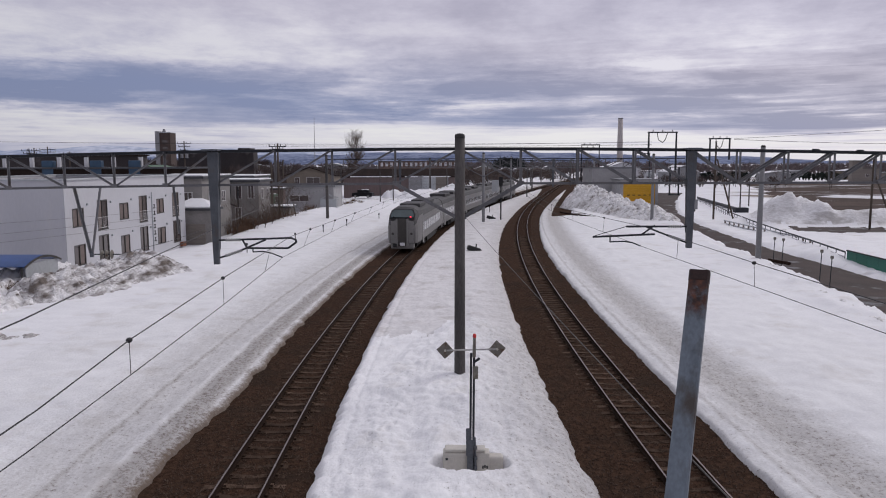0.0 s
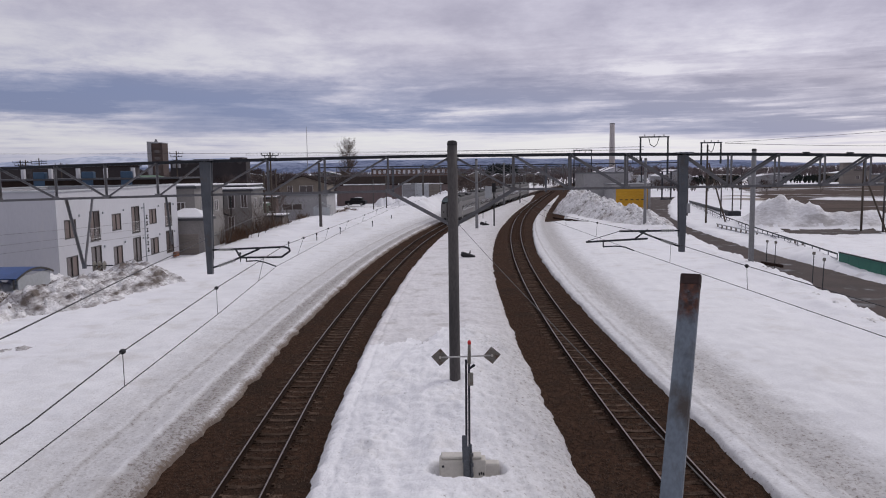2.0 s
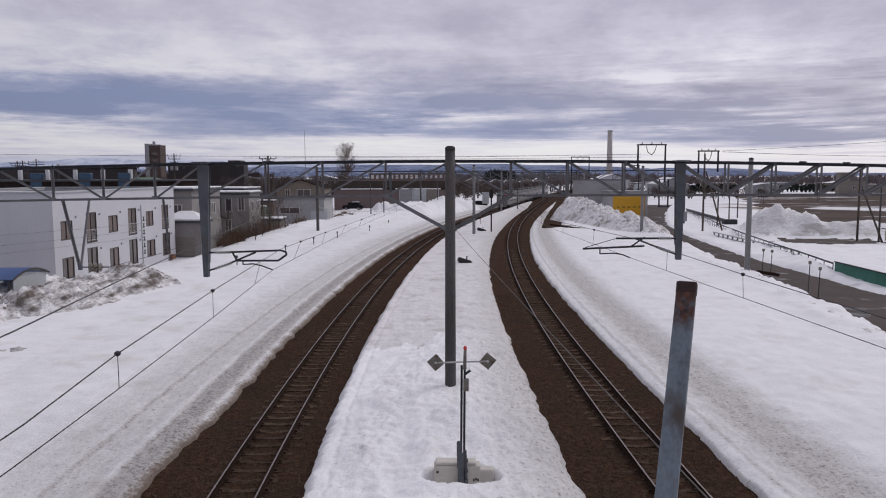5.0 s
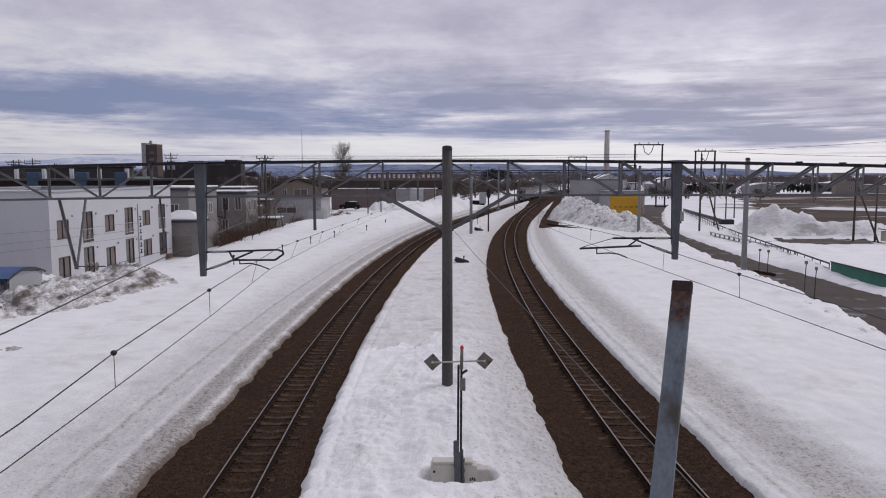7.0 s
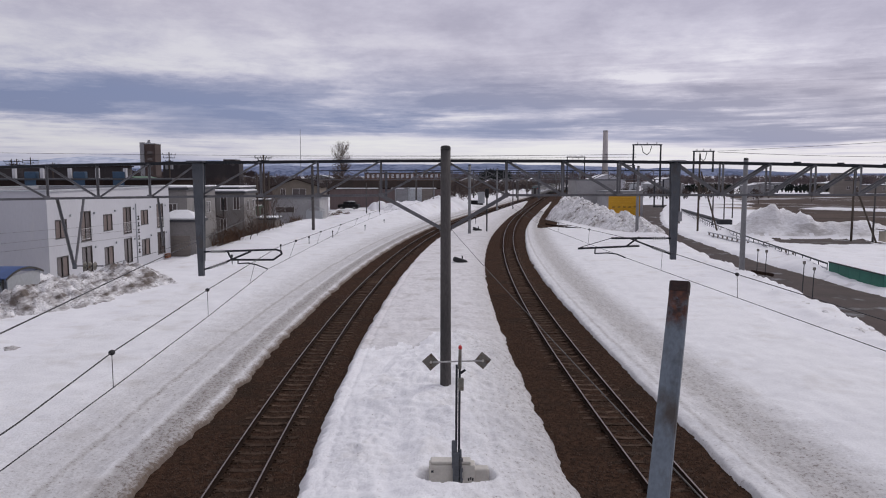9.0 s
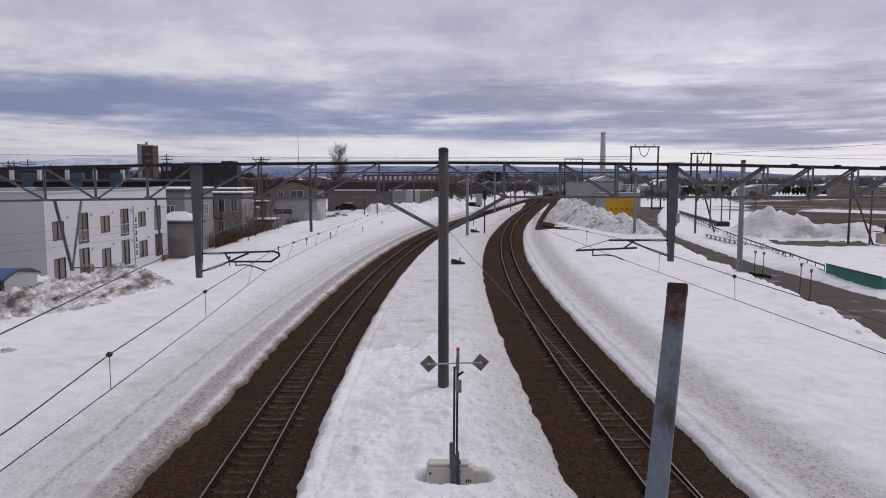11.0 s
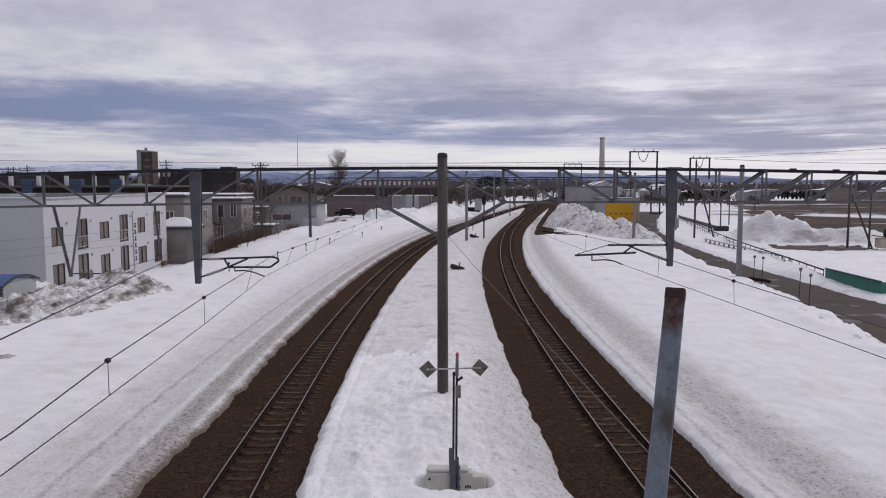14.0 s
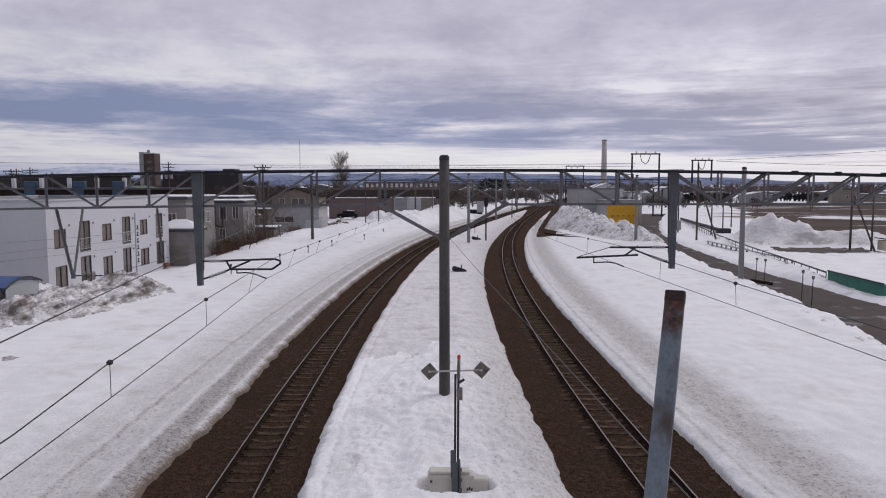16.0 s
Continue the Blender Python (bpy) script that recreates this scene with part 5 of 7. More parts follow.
wire("power_cable", sag((34, 93, 10.5), (80, 60, 14), 0.5), 0.02, WIRE, "power line wire against the sky")
wire("power_cable", sag((34, 93, 10.4), (160, 190, 14), 1.2), 0.03, WIRE, "power line wire against the sky")
for z0, z1 in ((4.50, 3.62), (3.90, 3.05), (3.45, 2.50)):
    wire("service_wire", sag((-25.4, 36.0, z0), (-25.99, 62, z1), 0.05), 0.008, COPPER, "thin service wire along the white house front")
# an earth wire from the middle pole to the footbridge
wire("earth_wire", sag((0.18, 24.6, 5.80), (1.98, 0.9, 5.44), 0.06), 0.006, COPPER, "thin earth wire running from the pole to the footbridge")


# ---------- the near steel post on the footbridge ----------
def near_post():
    bot, top = Vector((0.857, 2.99, 5.80)), Vector((1.19, 3.73, 7.06))
    root = thing("steel_post", bot, "leaning grey-blue steel post with a rusted top", "post")
    d = (top - bot)
    q = d.to_track_quat("Z", "Y").to_matrix().to_4x4()
    L = d.length
    w = 0.096

    def channel(z0, z1, grow):
        """A rolled channel, its web up towards the eye."""
        bm = bmesh.new()
        a, t, dpt = w / 2 + grow, 0.010, 0.05
        prof = [(-a, -dpt), (-a, -0.008), (-a + 0.008, grow), (a - 0.008, grow), (a, -0.008), (a, -dpt), (a - t, -dpt), (a - t, -t), (-a + t, -t), (-a + t, -dpt)]
        ends = [[bm.verts.new(q @ Vector((x, y, z))) for x, y in prof] for z in (z0, z1)]
        n = len(prof)
        for k in range(n):
            bm.faces.new((ends[0][k], ends[0][(k + 1) % n], ends[1][(k + 1) % n], ends[1][k]))
        bm.faces.new(ends[0])
        bm.faces.new(ends[1][::-1])
        bmesh.ops.recalc_face_normals(bm, faces=bm.faces)
        return bm
    part("channel", channel(0, L - 0.052, 0.0), POST_PAINT, root)
    part("end_band", channel(L - 0.056, L, 0.002), RUST_BAND, root, "dark rusted end band")
    bm = bmesh.new()
    rod(bm, q @ Vector((0.002, 0.0, L - 0.10)), q @ Vector((0.002, 0.008, L - 0.10)), 0.004, n=8)
    part("bolt", bm, GALV, root)


near_post()
bm = bmesh.new()
box(bm, (0, -1.2, 5.6), (30, 3.6, 0.5), bevel=0.02)
for sx in (-14.5, 14.5):
    box(bm, (sx, -1.2, 2.55), (0.8, 2.0, 5.6), bevel=0.02)
box(bm, (0, 1.9, 5.72), (30, 2.9, 0.16), bevel=0.02)
ob = part("footbridge", bm, CONCRETE_PALE, None)
tagged(ob, "plain concrete footbridge deck over the tracks", "footbridge", kind="structure")


# ---------- marker post and cream box between the tracks ----------
def marker_post():
    root = thing("marker_post", (0.27, 17.0, -0.1), "slim dark marker post with two diamond plates in the snow", "marker post")
    for dx in (-0.03, 0.04):
        bm = bmesh.new()
        rod(bm, (dx, 0, 0.0), (dx + 0.02, 0, 3.25), 0.027)
        part("upright", bm, TOP_STEEL, root)
    bm = bmesh.new()
    rod(bm, (0.06, 0, 3.15), (0.07, 0, 3.62), 0.042, 0.036, n=12)
    part("head_tube", bm, PLATE_GREY, root, smooth=True)
    bm = bmesh.new()
    bmesh.ops.create_icosphere(bm, subdivisions=2, radius=0.045, matrix=Matrix.Translation((0.07, 0, 3.66)) @ Matrix.Diagonal((1, 1, 1.3, 1)))
    part("red_tip", bm, RED_TIP, root, "small red reflector tip with an added glow", True)
    bm = bmesh.new()
    rod(bm, (-0.58, 0, 3.31), (0.58, 0, 3.345), 0.02)
    part("crossbar", bm, PORCELAIN, root, "pale steel crossbar")
    for x, z in ((-0.62, 3.31), (0.60, 3.345)):
        bm = bmesh.new()
        box(bm, (0, 0, 0), (0.30, 0.012, 0.30), pose(x, 0.02, z, 0, 45 + (3 if x < 0 else -4), 6 if x > 0 else -6), bevel=0.004)
        part("diamond_plate", bm, PLATE_GREY, root, "square grey plate on its corner")
        bm = bmesh.new()
        rod(bm, (x, -0.03, z), (x, 0.0, z), 0.03)
        part("plate_bolt", bm, BOX_CREAM, root)
    bm = bmesh.new()
    box(bm, (0.09, 0, 2.78), (0.13, 0.10, 0.30), bevel=0.015)
    part("clamp_box", bm, PLATE_GREY, root)
    bm = bmesh.new()
    box(bm, (0, 0, 0), (0.16, 0.03, 0.06), pose(0.13, 0, 3.08, 0, -35), bevel=0.01)
    part("lever", bm, TOP_STEEL, root)
    bm = bmesh.new()
    box(bm, (-0.07, -0.03, 1.22), (0.12, 0.09, 0.40), bevel=0.03)
    box(bm, (-0.035, -0.06, 0.95), (0.18, 0.08, 0.40), bevel=0.03)
    box(bm, (-0.03, -0.06, 0.52), (0.15, 0.10, 0.75), bevel=0.02)
    rod(bm, (0.10, -0.03, 0.15), (0.07, -0.03, 1.2), 0.035)
    for zz in (0.45, 0.7, 0.95):
        box(bm, (0.10, -0.05, zz), (0.08, 0.09, 0.08), bevel=0.015)
    part("foot_linkage", bm, GALV, root, "dark greasy lever linkage")


marker_post()


def cream_box():
    root = thing("equipment_box", (0.30, 17.15, 0.02), "cream enamelled trackside box sunk in a thawed pit", "equipment box")
    bm = bmesh.new()
    box(bm, (-0.15, 0.1, 0.24), (1.12, 0.36, 0.80), bevel=0.03)
    part("casing", bm, BOX_CREAM, root)
    bm = bmesh.new()
    box(bm, (0.55, 0.12, 0.25), (0.38, 0.30, 0.56), bevel=0.05)
    part("end_casing", bm, BOX_CREAM, root)
    bm = bmesh.new()
    box(bm, (-0.18, 0.12, 0.68), (0.98, 0.34, 0.08), bevel=0.035)
    part("lid", bm, BOX_CREAM, root)
    bm = bmesh.new()
    box(bm, (-0.55, -0.092, 0.48), (0.20, 0.02, 0.12), bevel=0.008)
    part("latch_plate", bm, BOX_CREAM, root)
    for z in (0.50, 0.18):
        bm = bmesh.new()
        box(bm, (-0.62, -0.095, z), (0.06, 0.02, 0.06), bevel=0.006)
        part("hinge", bm, TOP_STEEL, root)
    bm = bmesh.new()
    for i in range(3):
        box(bm, (0.25 + 0.05 * i, -0.085, 0.30 + 0.02 * (i % 2)), (0.035, 0.012, 0.07))
    part("stencil_mark", bm, BLACK, root)


cream_box()


# ---------- white apartment house ----------
def window(parent, y0, y1, z0, z1, x, curtain, rail=False):
    """A window in a wall that faces +x."""
    w, h, cy, cz = y1 - y0, z1 - z0, (y0 + y1) / 2, (z0 + z1) / 2
    bm = bmesh.new()
    t = 0.07
    for c, s in (((x + 0.03, cy, z1 - t / 2), (0.08, w, t)), ((x + 0.03, cy, z0 + t / 2), (0.10, w + 0.06, t)), ((x + 0.03, y0 + t / 2, cz), (0.08, t, h - 2 * t)), ((x + 0.03, y1 - t / 2, cz), (0.08, t, h - 2 * t)), ((x + 0.02, cy, cz), (0.06, t * 0.8, h - 2 * t))):
        box(bm, c, s)
    wob = part("window", bm, FRAME_DARK, parent)
    for k, (a, b) in enumerate(((y0 + t, cy - t * 0.4), (cy + t * 0.4, y1 - t))):
        bm = bmesh.new()
        box(bm, (x - 0.02 + 0.015 * k, (a + b) / 2, cz), (0.02, b - a, h - 2 * t))
        part("pane", bm, CURTAIN if (curtain >> k) & 1 else PANE, wob)
    if rail:
        bm = bmesh.new()
        zr = z0 + 0.95
        bar(bm, (x + 0.14, y0 - 0.05, zr), (x + 0.14, y1 + 0.05, zr), 0.03, 0.03)
        bar(bm, (x + 0.14, y0 - 0.05, z0 + 0.2), (x + 0.14, y1 + 0.05, z0 + 0.2), 0.03, 0.03)
        for i in range(9):
            yy = y0 + (y1 - y0) * i / 8
            bar(bm, (x + 0.14, yy, z0 + 0.2), (x + 0.14, yy, zr), 0.012, 0.012)
        for yy in (y0, y1):
            bar(bm, (x - 0.02, yy, zr), (x + 0.14, yy, zr), 0.03, 0.03)
        part("window_rail", bm, FRAME, wob, "pale metal window guard")


def apartment_house():
    x, yA, yB, top, base = -26.0, 48.0, 69.3, 6.5, -0.45
    root = thing("apartment_house", (0, 0, 0), "white two-storey apartment house with a flat roof", "apartment house")
    cols = [(48.9 + 3.47 * i, 50.45 + 3.47 * i) for i in range(6)]
    opens = []
    for i, (a, b) in enumerate(cols):
        door = i % 2 == 1
        opens.append((a, b, 2.8 if door else 3.3, 5.0 if door else 4.6, door))
        opens.append((a, b + (0.2 if i > 3 else 0), 0.4 if door else 0.65, 2.45 if door else 2.1, False))
    # front wall in pieces round the openings
    bm = bmesh.new()
    edges = [yA] + sorted({v for a, b, *_ in opens for v in (a, b)}) + [yB]
    for a, b in zip(edges, edges[1:]):
        m = (a + b) / 2
        cut = sorted((z0, z1) for p, q, z0, z1, _ in opens if p < m < q)
        z = base
        for z0, z1 in cut + [(top, top)]:
            if z0 - z > 0.01:
                box(bm, (x - 0.1, m, (z + z0) / 2), (0.2, b - a, z0 - z))
            z = z1
    part("front_wall", bm, WALL_WHITE, root)
    bm = bmesh.new()
    box(bm, (x - 6.1, yA + 0.1, (top + base) / 2), (11.8, 0.2, top - base))
    part("end_wall", bm, WALL_WHITE, root)
    bm = bmesh.new()
    box(bm, (x - 6.1, yB - 0.1, (top + base) / 2), (11.8, 0.2, top - base))
    part("end_wall", bm, WALL_WHITE, root)
    bm = bmesh.new()
    box(bm, (x - 12.1, (yA + yB) / 2, (top + base) / 2), (0.2, yB - yA, top - base))
    part("back_wall", bm, WALL_WHITE, root)
    bm = bmesh.new()
    box(bm, (x - 0.5, (yA + yB) / 2, (top + base) / 2 - 0.1), (0.04, yB - yA - 0.5, top - base - 0.4))
    part("inner_wall", bm, WALL_TAUPE, root)
    bm = bmesh.new()
    box(bm, (x - 6.0, (yA + yB) / 2, top - 0.25), (11.7, yB - yA - 0.45, 0.2))
    part("roof", bm, ROOF_DARK, root)
    bm = bmesh.new()
    for c, s in (((x - 0.06, (yA + yB) / 2, top + 0.06), (0.36, yB - yA + 0.2, 0.12)), ((x - 12.14, (yA + yB) / 2, top + 0.06), (0.36, yB - yA + 0.2, 0.12)), ((x - 6.1, yA + 0.06, top + 0.06), (11.7, 0.36, 0.12)), ((x - 6.1, yB - 0.06, top + 0.06), (11.7, 0.36, 0.12))):
        box(bm, c, s, bevel=0.02)
    part("parapet_cap", bm, WALL_PALE, root)
    for i, (a, b, z0, z1, r) in enumerate(opens):
        window(root, a + 0.005, b - 0.005, z0 + 0.005, z1 - 0.005, x - 0.06, (i * 7 + 3) % 4, r)
    rng = random.Random(8)
    for i, (a, b) in enumerate(cols):
        for z in (2.9, 5.4):
            bm = bmesh.new()
            box(bm, (x + 0.06, b + 0.45, z - 0.6), (0.12, 0.14, 0.16), bevel=0.02)
            part("vent_hood", bm, WALL_PALE, root)
    # a downpipe and the upright sign whose words cannot be read
    bm = bmesh.new()
    rod(bm, (x + 0.05, 61.75, base), (x + 0.05, 61.75, 5.2), 0.04)
    part("downpipe", bm, WALL_PALE, root)
    sg = part("upright_sign", box(bmesh.new(), (x + 0.03, 62.15, 2.6), (0.03, 0.55, 3.4), bevel=0.005), WALL_WHITE, root, "narrow upright sign with dark characters")
    for i in range(6):
        bm = bmesh.new()
        z = 4.0 - 0.56 * i
        for c, sz in (((0, 0.13), (0.30, 0.10)), ((0, -0.12), (0.42, 0.10)), ((0, 0.0), (0.14, 0.36))):
            box(bm, (x + 0.052, 62.15 + c[0], z + c[1]), (0.012, sz[0], sz[1]))
        part("dark_bar", bm, BLACK, sg)
    # roof clutter: chimneys and blue tanks
    bm = bmesh.new()
    box(bm, (x - 8.5, 53, top - 0.10), (5.0, 8, 0.12), bevel=0.04)
    part("roof_snow", bm, SNOW, root, "old snow on the flat roof")
    # dark entrance gear at the far end of the wall
    bm = bmesh.new()
    box(bm, (x + 0.2, 68.0, 0.15), (0.3, 0.8, 0.4), bevel=0.02)
    part("orange_board", bm, ORANGE, root)


apartment_house()


def carport():
    root = thing("bicycle_shelter", (-27.5, 42.2, -0.2), "curved blue-roofed shelter beside the apartment house", "shelter")
    V, Fc = [], []
    n = 12
    for k, off in enumerate((0.0, 0.05)):
        for i in range(n + 1):
            a = -1 + 2 * i / n
            for xx in (-4.5, 3.2):
                V.append((xx, a * 1.9, 2.05 + 0.42 * (1 - a * a) + off))
    for i in range(n):
        for k in (0, 1):
            b = k * 2 * (n + 1) + 2 * i
            Fc.append((b, b + 1, b + 3, b + 2))
    part_roof = mesh_from(V, Fc, "roof", ROOF_BLUE, root)
    for xx in (-4.2, -0.6, 2.9):
        for yy in (-1.7, 1.7):
            bm = bmesh.new()
            rod(bm, (xx, yy, 0), (xx, yy, 2.15), 0.05)
            part("post", bm, FRAME_DARK, root)
    bm = bmesh.new()
    box(bm, (3.1, 0, 1.2), (0.05, 3.3, 1.9))
    part("end_panel", bm, WALL_PALE, root, "pale end panel")
    bm = bmesh.new()
    for i in range(n):
        a, b = -1 + 2 * i / n, -1 + 2 * (i + 1) / n
        bar(bm, (3.22, a * 1.9, 2.03 + 0.42 * (1 - a * a)), (3.22, b * 1.9, 2.03 + 0.42 * (1 - b * b)), 0.05, 0.10)
    part("end_trim", bm, FRAME_DARK, root)


carport()


# ---------- houses and sheds ----------
def building(name, label, category, x, y, w, d, h, wall, roof, rz=0.0, style="flat", wins=(), snow=True, group="", base=-0.45, over=0.3, rise=1.2):
    """A building with its front on -y; wins are (face, u, z, width, height) with face 0 front, 1 right, 2 left."""
    root = thing(name, (x, y, base), label, category, group, rz=rz)
    hh = h - base
    bm = bmesh.new()
    for c, s in (((0, -d / 2 + 0.1, hh / 2), (w, 0.2, hh)), ((0, d / 2 - 0.1, hh / 2), (w, 0.2, hh)), ((-w / 2 + 0.1, 0, hh / 2), (0.2, d - 0.4, hh)), ((w / 2 - 0.1, 0, hh / 2), (0.2, d - 0.4, hh))):
        box(bm, c, s)
    if style == "gable":
        for sy in (-d / 2 + 0.1, d / 2 - 0.1):
            vs = [bm.verts.new(p) for p in ((-w / 2, sy - 0.1, hh), (w / 2, sy - 0.1, hh), (0, sy - 0.1, hh + rise), (-w / 2, sy + 0.1, hh), (w / 2, sy + 0.1, hh), (0, sy + 0.1, hh + rise))]
            for f in ((0, 1, 2), (5, 4, 3), (0, 2, 5, 3), (1, 4, 5, 2)):
                bm.faces.new([vs[i] for i in f])
    part("wall", bm, wall, root)
    bm = bmesh.new()
    if style == "flat":
        box(bm, (0, 0, hh + 0.12), (w + 2 * over, d + 2 * over, 0.24), bevel=0.03)
        part("roof", bm, roof, root)
    elif style == "gable":
        a = math.atan2(rise, w / 2)
        L = math.hypot(w / 2, rise) + over
        for sx in (-1, 1):
            box(bm, (sx * (w / 4 + over / 2 * math.cos(a)), 0, 0), (L, d + 2 * over, 0.14), pose(0, 0, hh + rise / 2 + 0.09 - over / 2 * math.sin(a)) @ pose(sx * (w / 4 + over / 2 * math.cos(a)), 0, 0, 0, sx * math.degrees(a), 0) @ pose(-sx * (w / 4 + over / 2 * math.cos(a)), 0, 0))
        part("roof", bm, roof, root)
    else:
        box(bm, (0, 0, 0), (w + 2 * over, d + 2 * over, 0.2), pose(0, 0, hh + 0.35, 5))
        part("roof", bm, roof, root)
    if snow:
        bm = bmesh.new()
        if style == "gable":
            for sx in (-1, 1):
                box(bm, (sx * w / 4, 0, 0), (math.hypot(w / 2, rise) * 0.96, d + over, 0.20), pose(0, 0, hh + rise / 2 + 0.25) @ pose(sx * w / 4, 0, 0, 0, sx * math.degrees(math.atan2(rise, w / 2)), 0) @ pose(-sx * w / 4, 0, 0), bevel=0.06)
        else:
            box(bm, (0, 0, hh + (0.31 if style == "flat" else 0.53)), (w + over, d + over, 0.16), bevel=0.06)
        part("roof_snow", bm, SNOW, root, "snow lying on the roof")
    for face, u, z, ww, wh in wins:
        m = {0: pose(u, -d / 2, 0), 1: pose(w / 2, u, 0, 0, 0, 90), 2: pose(-w / 2, u, 0, 0, 0, -90)}[face]
        bm = bmesh.new()
        t = 0.07
        for c, s in (((0, -0.03, z + wh / 2), (ww + 2 * t, 0.10, t)), ((0, -0.03, z - wh / 2), (ww + 2 * t, 0.14, t)), ((-ww / 2, -0.03, z), (t, 0.10, wh)), ((ww / 2, -0.03, z), (t, 0.10, wh)), ((0, -0.025, z), (t * 0.8, 0.08, wh))):
            box(bm, c, s, m)
        fr = part("window", bm, FRAME, root)
        bm = bmesh.new()
        box(bm, (0, -0.015, z), (ww, 0.03, wh), m)
        part("pane", bm, PANE, fr)
    return root


def grid_wins(face, us, zs, w, h):
    return [(face, u, z, w, h) for z in zs for u in us]


# beside the apartment house
building("house", "grey two-storey house with a snowy porch roof", "house", -28.6, 77.5, 6.0, 9.0, 6.1, WALL_ANNEX, ROOF_DARK, style="flat", wins=[(0, -1.4, 4.7, 1.0, 1.1), (0, 1.6, 4.7, 0.8, 1.0), (1, -2, 4.6, 1.2, 1.1), (1, 2, 4.6, 1.2, 1.1), (1, -2, 1.9, 1.4, 1.4)])
building("porch", "taupe ground-floor annex with snow on its roof", "annex", -25.7, 71.6, 3.6, 2.6, 3.1, WALL_ANNEX, ROOF_DARK, style="flat", wins=[(1, 0.2, 1.6, 1.0, 1.2)])
part("shutter_door", box(bmesh.new(), (0.1, -1.33, 1.15), (2.3, 0.05, 2.2), bevel=0.01), WALL_TAUPE, bpy.data.objects["porch"], "taupe garage shutter")
building("house", "grey two-storey house with a shallow snowy roof", "house", -27.9, 90.2, 8.0, 5.4, 5.4, WALL_ANNEX, ROOF_DARK, style="flat", wins=[(0, 3.1, 4.7, 0.7, 1.5), (0, 1.6, 4.7, 0.75, 1.7), (0, -0.6, 4.6, 0.7, 1.5), (0, 1.5, 1.9, 0.7, 1.9), (0, 0.3, 1.7, 0.7, 2.0), (1, -1.2, 4.4, 0.9, 1.2), (1, 1.3, 4.4, 0.9, 1.2), (1, -1.2, 1.8, 0.9, 1.2)])
bm = bmesh.new()
vs = [bm.verts.new(q) for q in ((-1.95, -1.45, 0), (1.95, -1.45, 0), (1.95, 1.45, 0), (-1.95, 1.45, 0), (-0.6, 0.1, 0.75), (0.6, 0.1, 0.75))]
for f in ((0, 1, 5, 4), (1, 2, 5), (2, 3, 4, 5), (3, 0, 4), (3, 2, 1, 0)):
    bm.faces.new([vs[i] for i in f])
ob = part("hip_snow", bm, SNOW, bpy.data.objects["porch"], "deep snow on the porch roof", local=pose(0, 0, 3.93))
gh = thing("flue_pipe", (-27.2, 87.2, -0.4), "black bent flue pipe on the grey house wall", "flue pipe")
part("tube", bent(bmesh.new(), [(0, 0, 5.6), (0, 0, 3.2), (0.9, 0, 2.9), (0.9, 0, 5.2)], 0.10), BLACK, gh)
building("house", "pale grey house with a snowy flat roof", "house", -33.5, 108.0, 9.0, 9.0, 5.6, WALL_PALE, ROOF_DARK, style="flat", wins=[(0, 2.6, 4.6, 1.3, 1.0), (0, -0.6, 4.6, 1.3, 1.0), (1, 0, 4.6, 1.3, 1.0)])
building("workshop", "low white workshop with one dark wide window", "workshop", -24.4, 124, 8.0, 9.0, 3.8, WALL_SHED, ROOF_GREY, style="flat", wins=[(0, -1.6, 2.4, 3.1, 0.95)], snow=False)
building("house", "beige house with a brown gabled roof", "house", -29.4, 150, 9.4, 9, 5.2, WALL_BEIGE, ROOF_BROWN, style="gable", rise=1.5, snow=False, over=0.5, wins=[(0, 0.6, 4.6, 2.6, 1.4), (0, -2.6, 4.6, 0.9, 1.4)])
building("warehouse", "long brown corrugated warehouse with a snowy eave", "warehouse", -13.0, 172, 26, 12, 4.4, WALL_BROWN, ROOF_BROWN, style="flat", snow=False)
wh = bpy.data.objects["warehouse"]
bm = bmesh.new()
box(bm, (0, 0, 0), (27, 11.5, 0.2), pose(0, -0.6, 5.8, 8))
part("pitched_roof", bm, ROOF_BROWN, wh, "brown pitched metal roof")
for xx, ww in ((-6.8, 9.5), (2.3, 3.0), (8.0, 6.0)):
    part("eave_snow", box(bmesh.new(), (xx, -5.7, 5.02), (ww, 1.4, 0.22), bevel=0.1), SNOW, wh, "strip of snow along the eave")
for i, (xx, m) in enumerate(((-9.8, WALL_GREY), (-6.8, WALL_PALE), (-4.0, WALL_TAUPE))):
    root = thing("roller_door", (xx, 165.72, -0.4), "pale steel roller door on the warehouse", "roller door", "warehouse doors")
    slat = part("slat", box(bmesh.new(), (0, 0, 0), (2.7, 0.08, 0.30), bevel=0.015), m, root, local=pose(0, 0, 0.18))
    for k in range(1, 16):
        o = new("slat", slat.data)
        o.parent, o.matrix_basis = root, pose(0, 0, 0.18 + 0.32 * k)
    bm = bmesh.new()
    for sx in (-1.45, 1.45):
        box(bm, (sx, 0, 2.6), (0.14, 0.16, 5.2))
    part("door_frame", bm, WALL_PALE, root)
building("office_block", "long dark block with a row of pale bays", "building", -15, 300, 34, 10, 8.2, BRICK, ROOF_DARK, style="flat", snow=False)
for i in range(17):
    part("bay", box(bmesh.new(), (-15.8 + 1.95 * i, -5.1, 7.5), (1.0, 0.3, 1.5), bevel=0.03), WALL_WHITE, bpy.data.objects["office_block"], "pale window bay")
building("shed", "green-roofed storage shed among the houses", "shed", -62, 150, 15, 10, 5.2, WALL_GREY, GREEN_ROOF, style="gable", rise=2.0, snow=False)
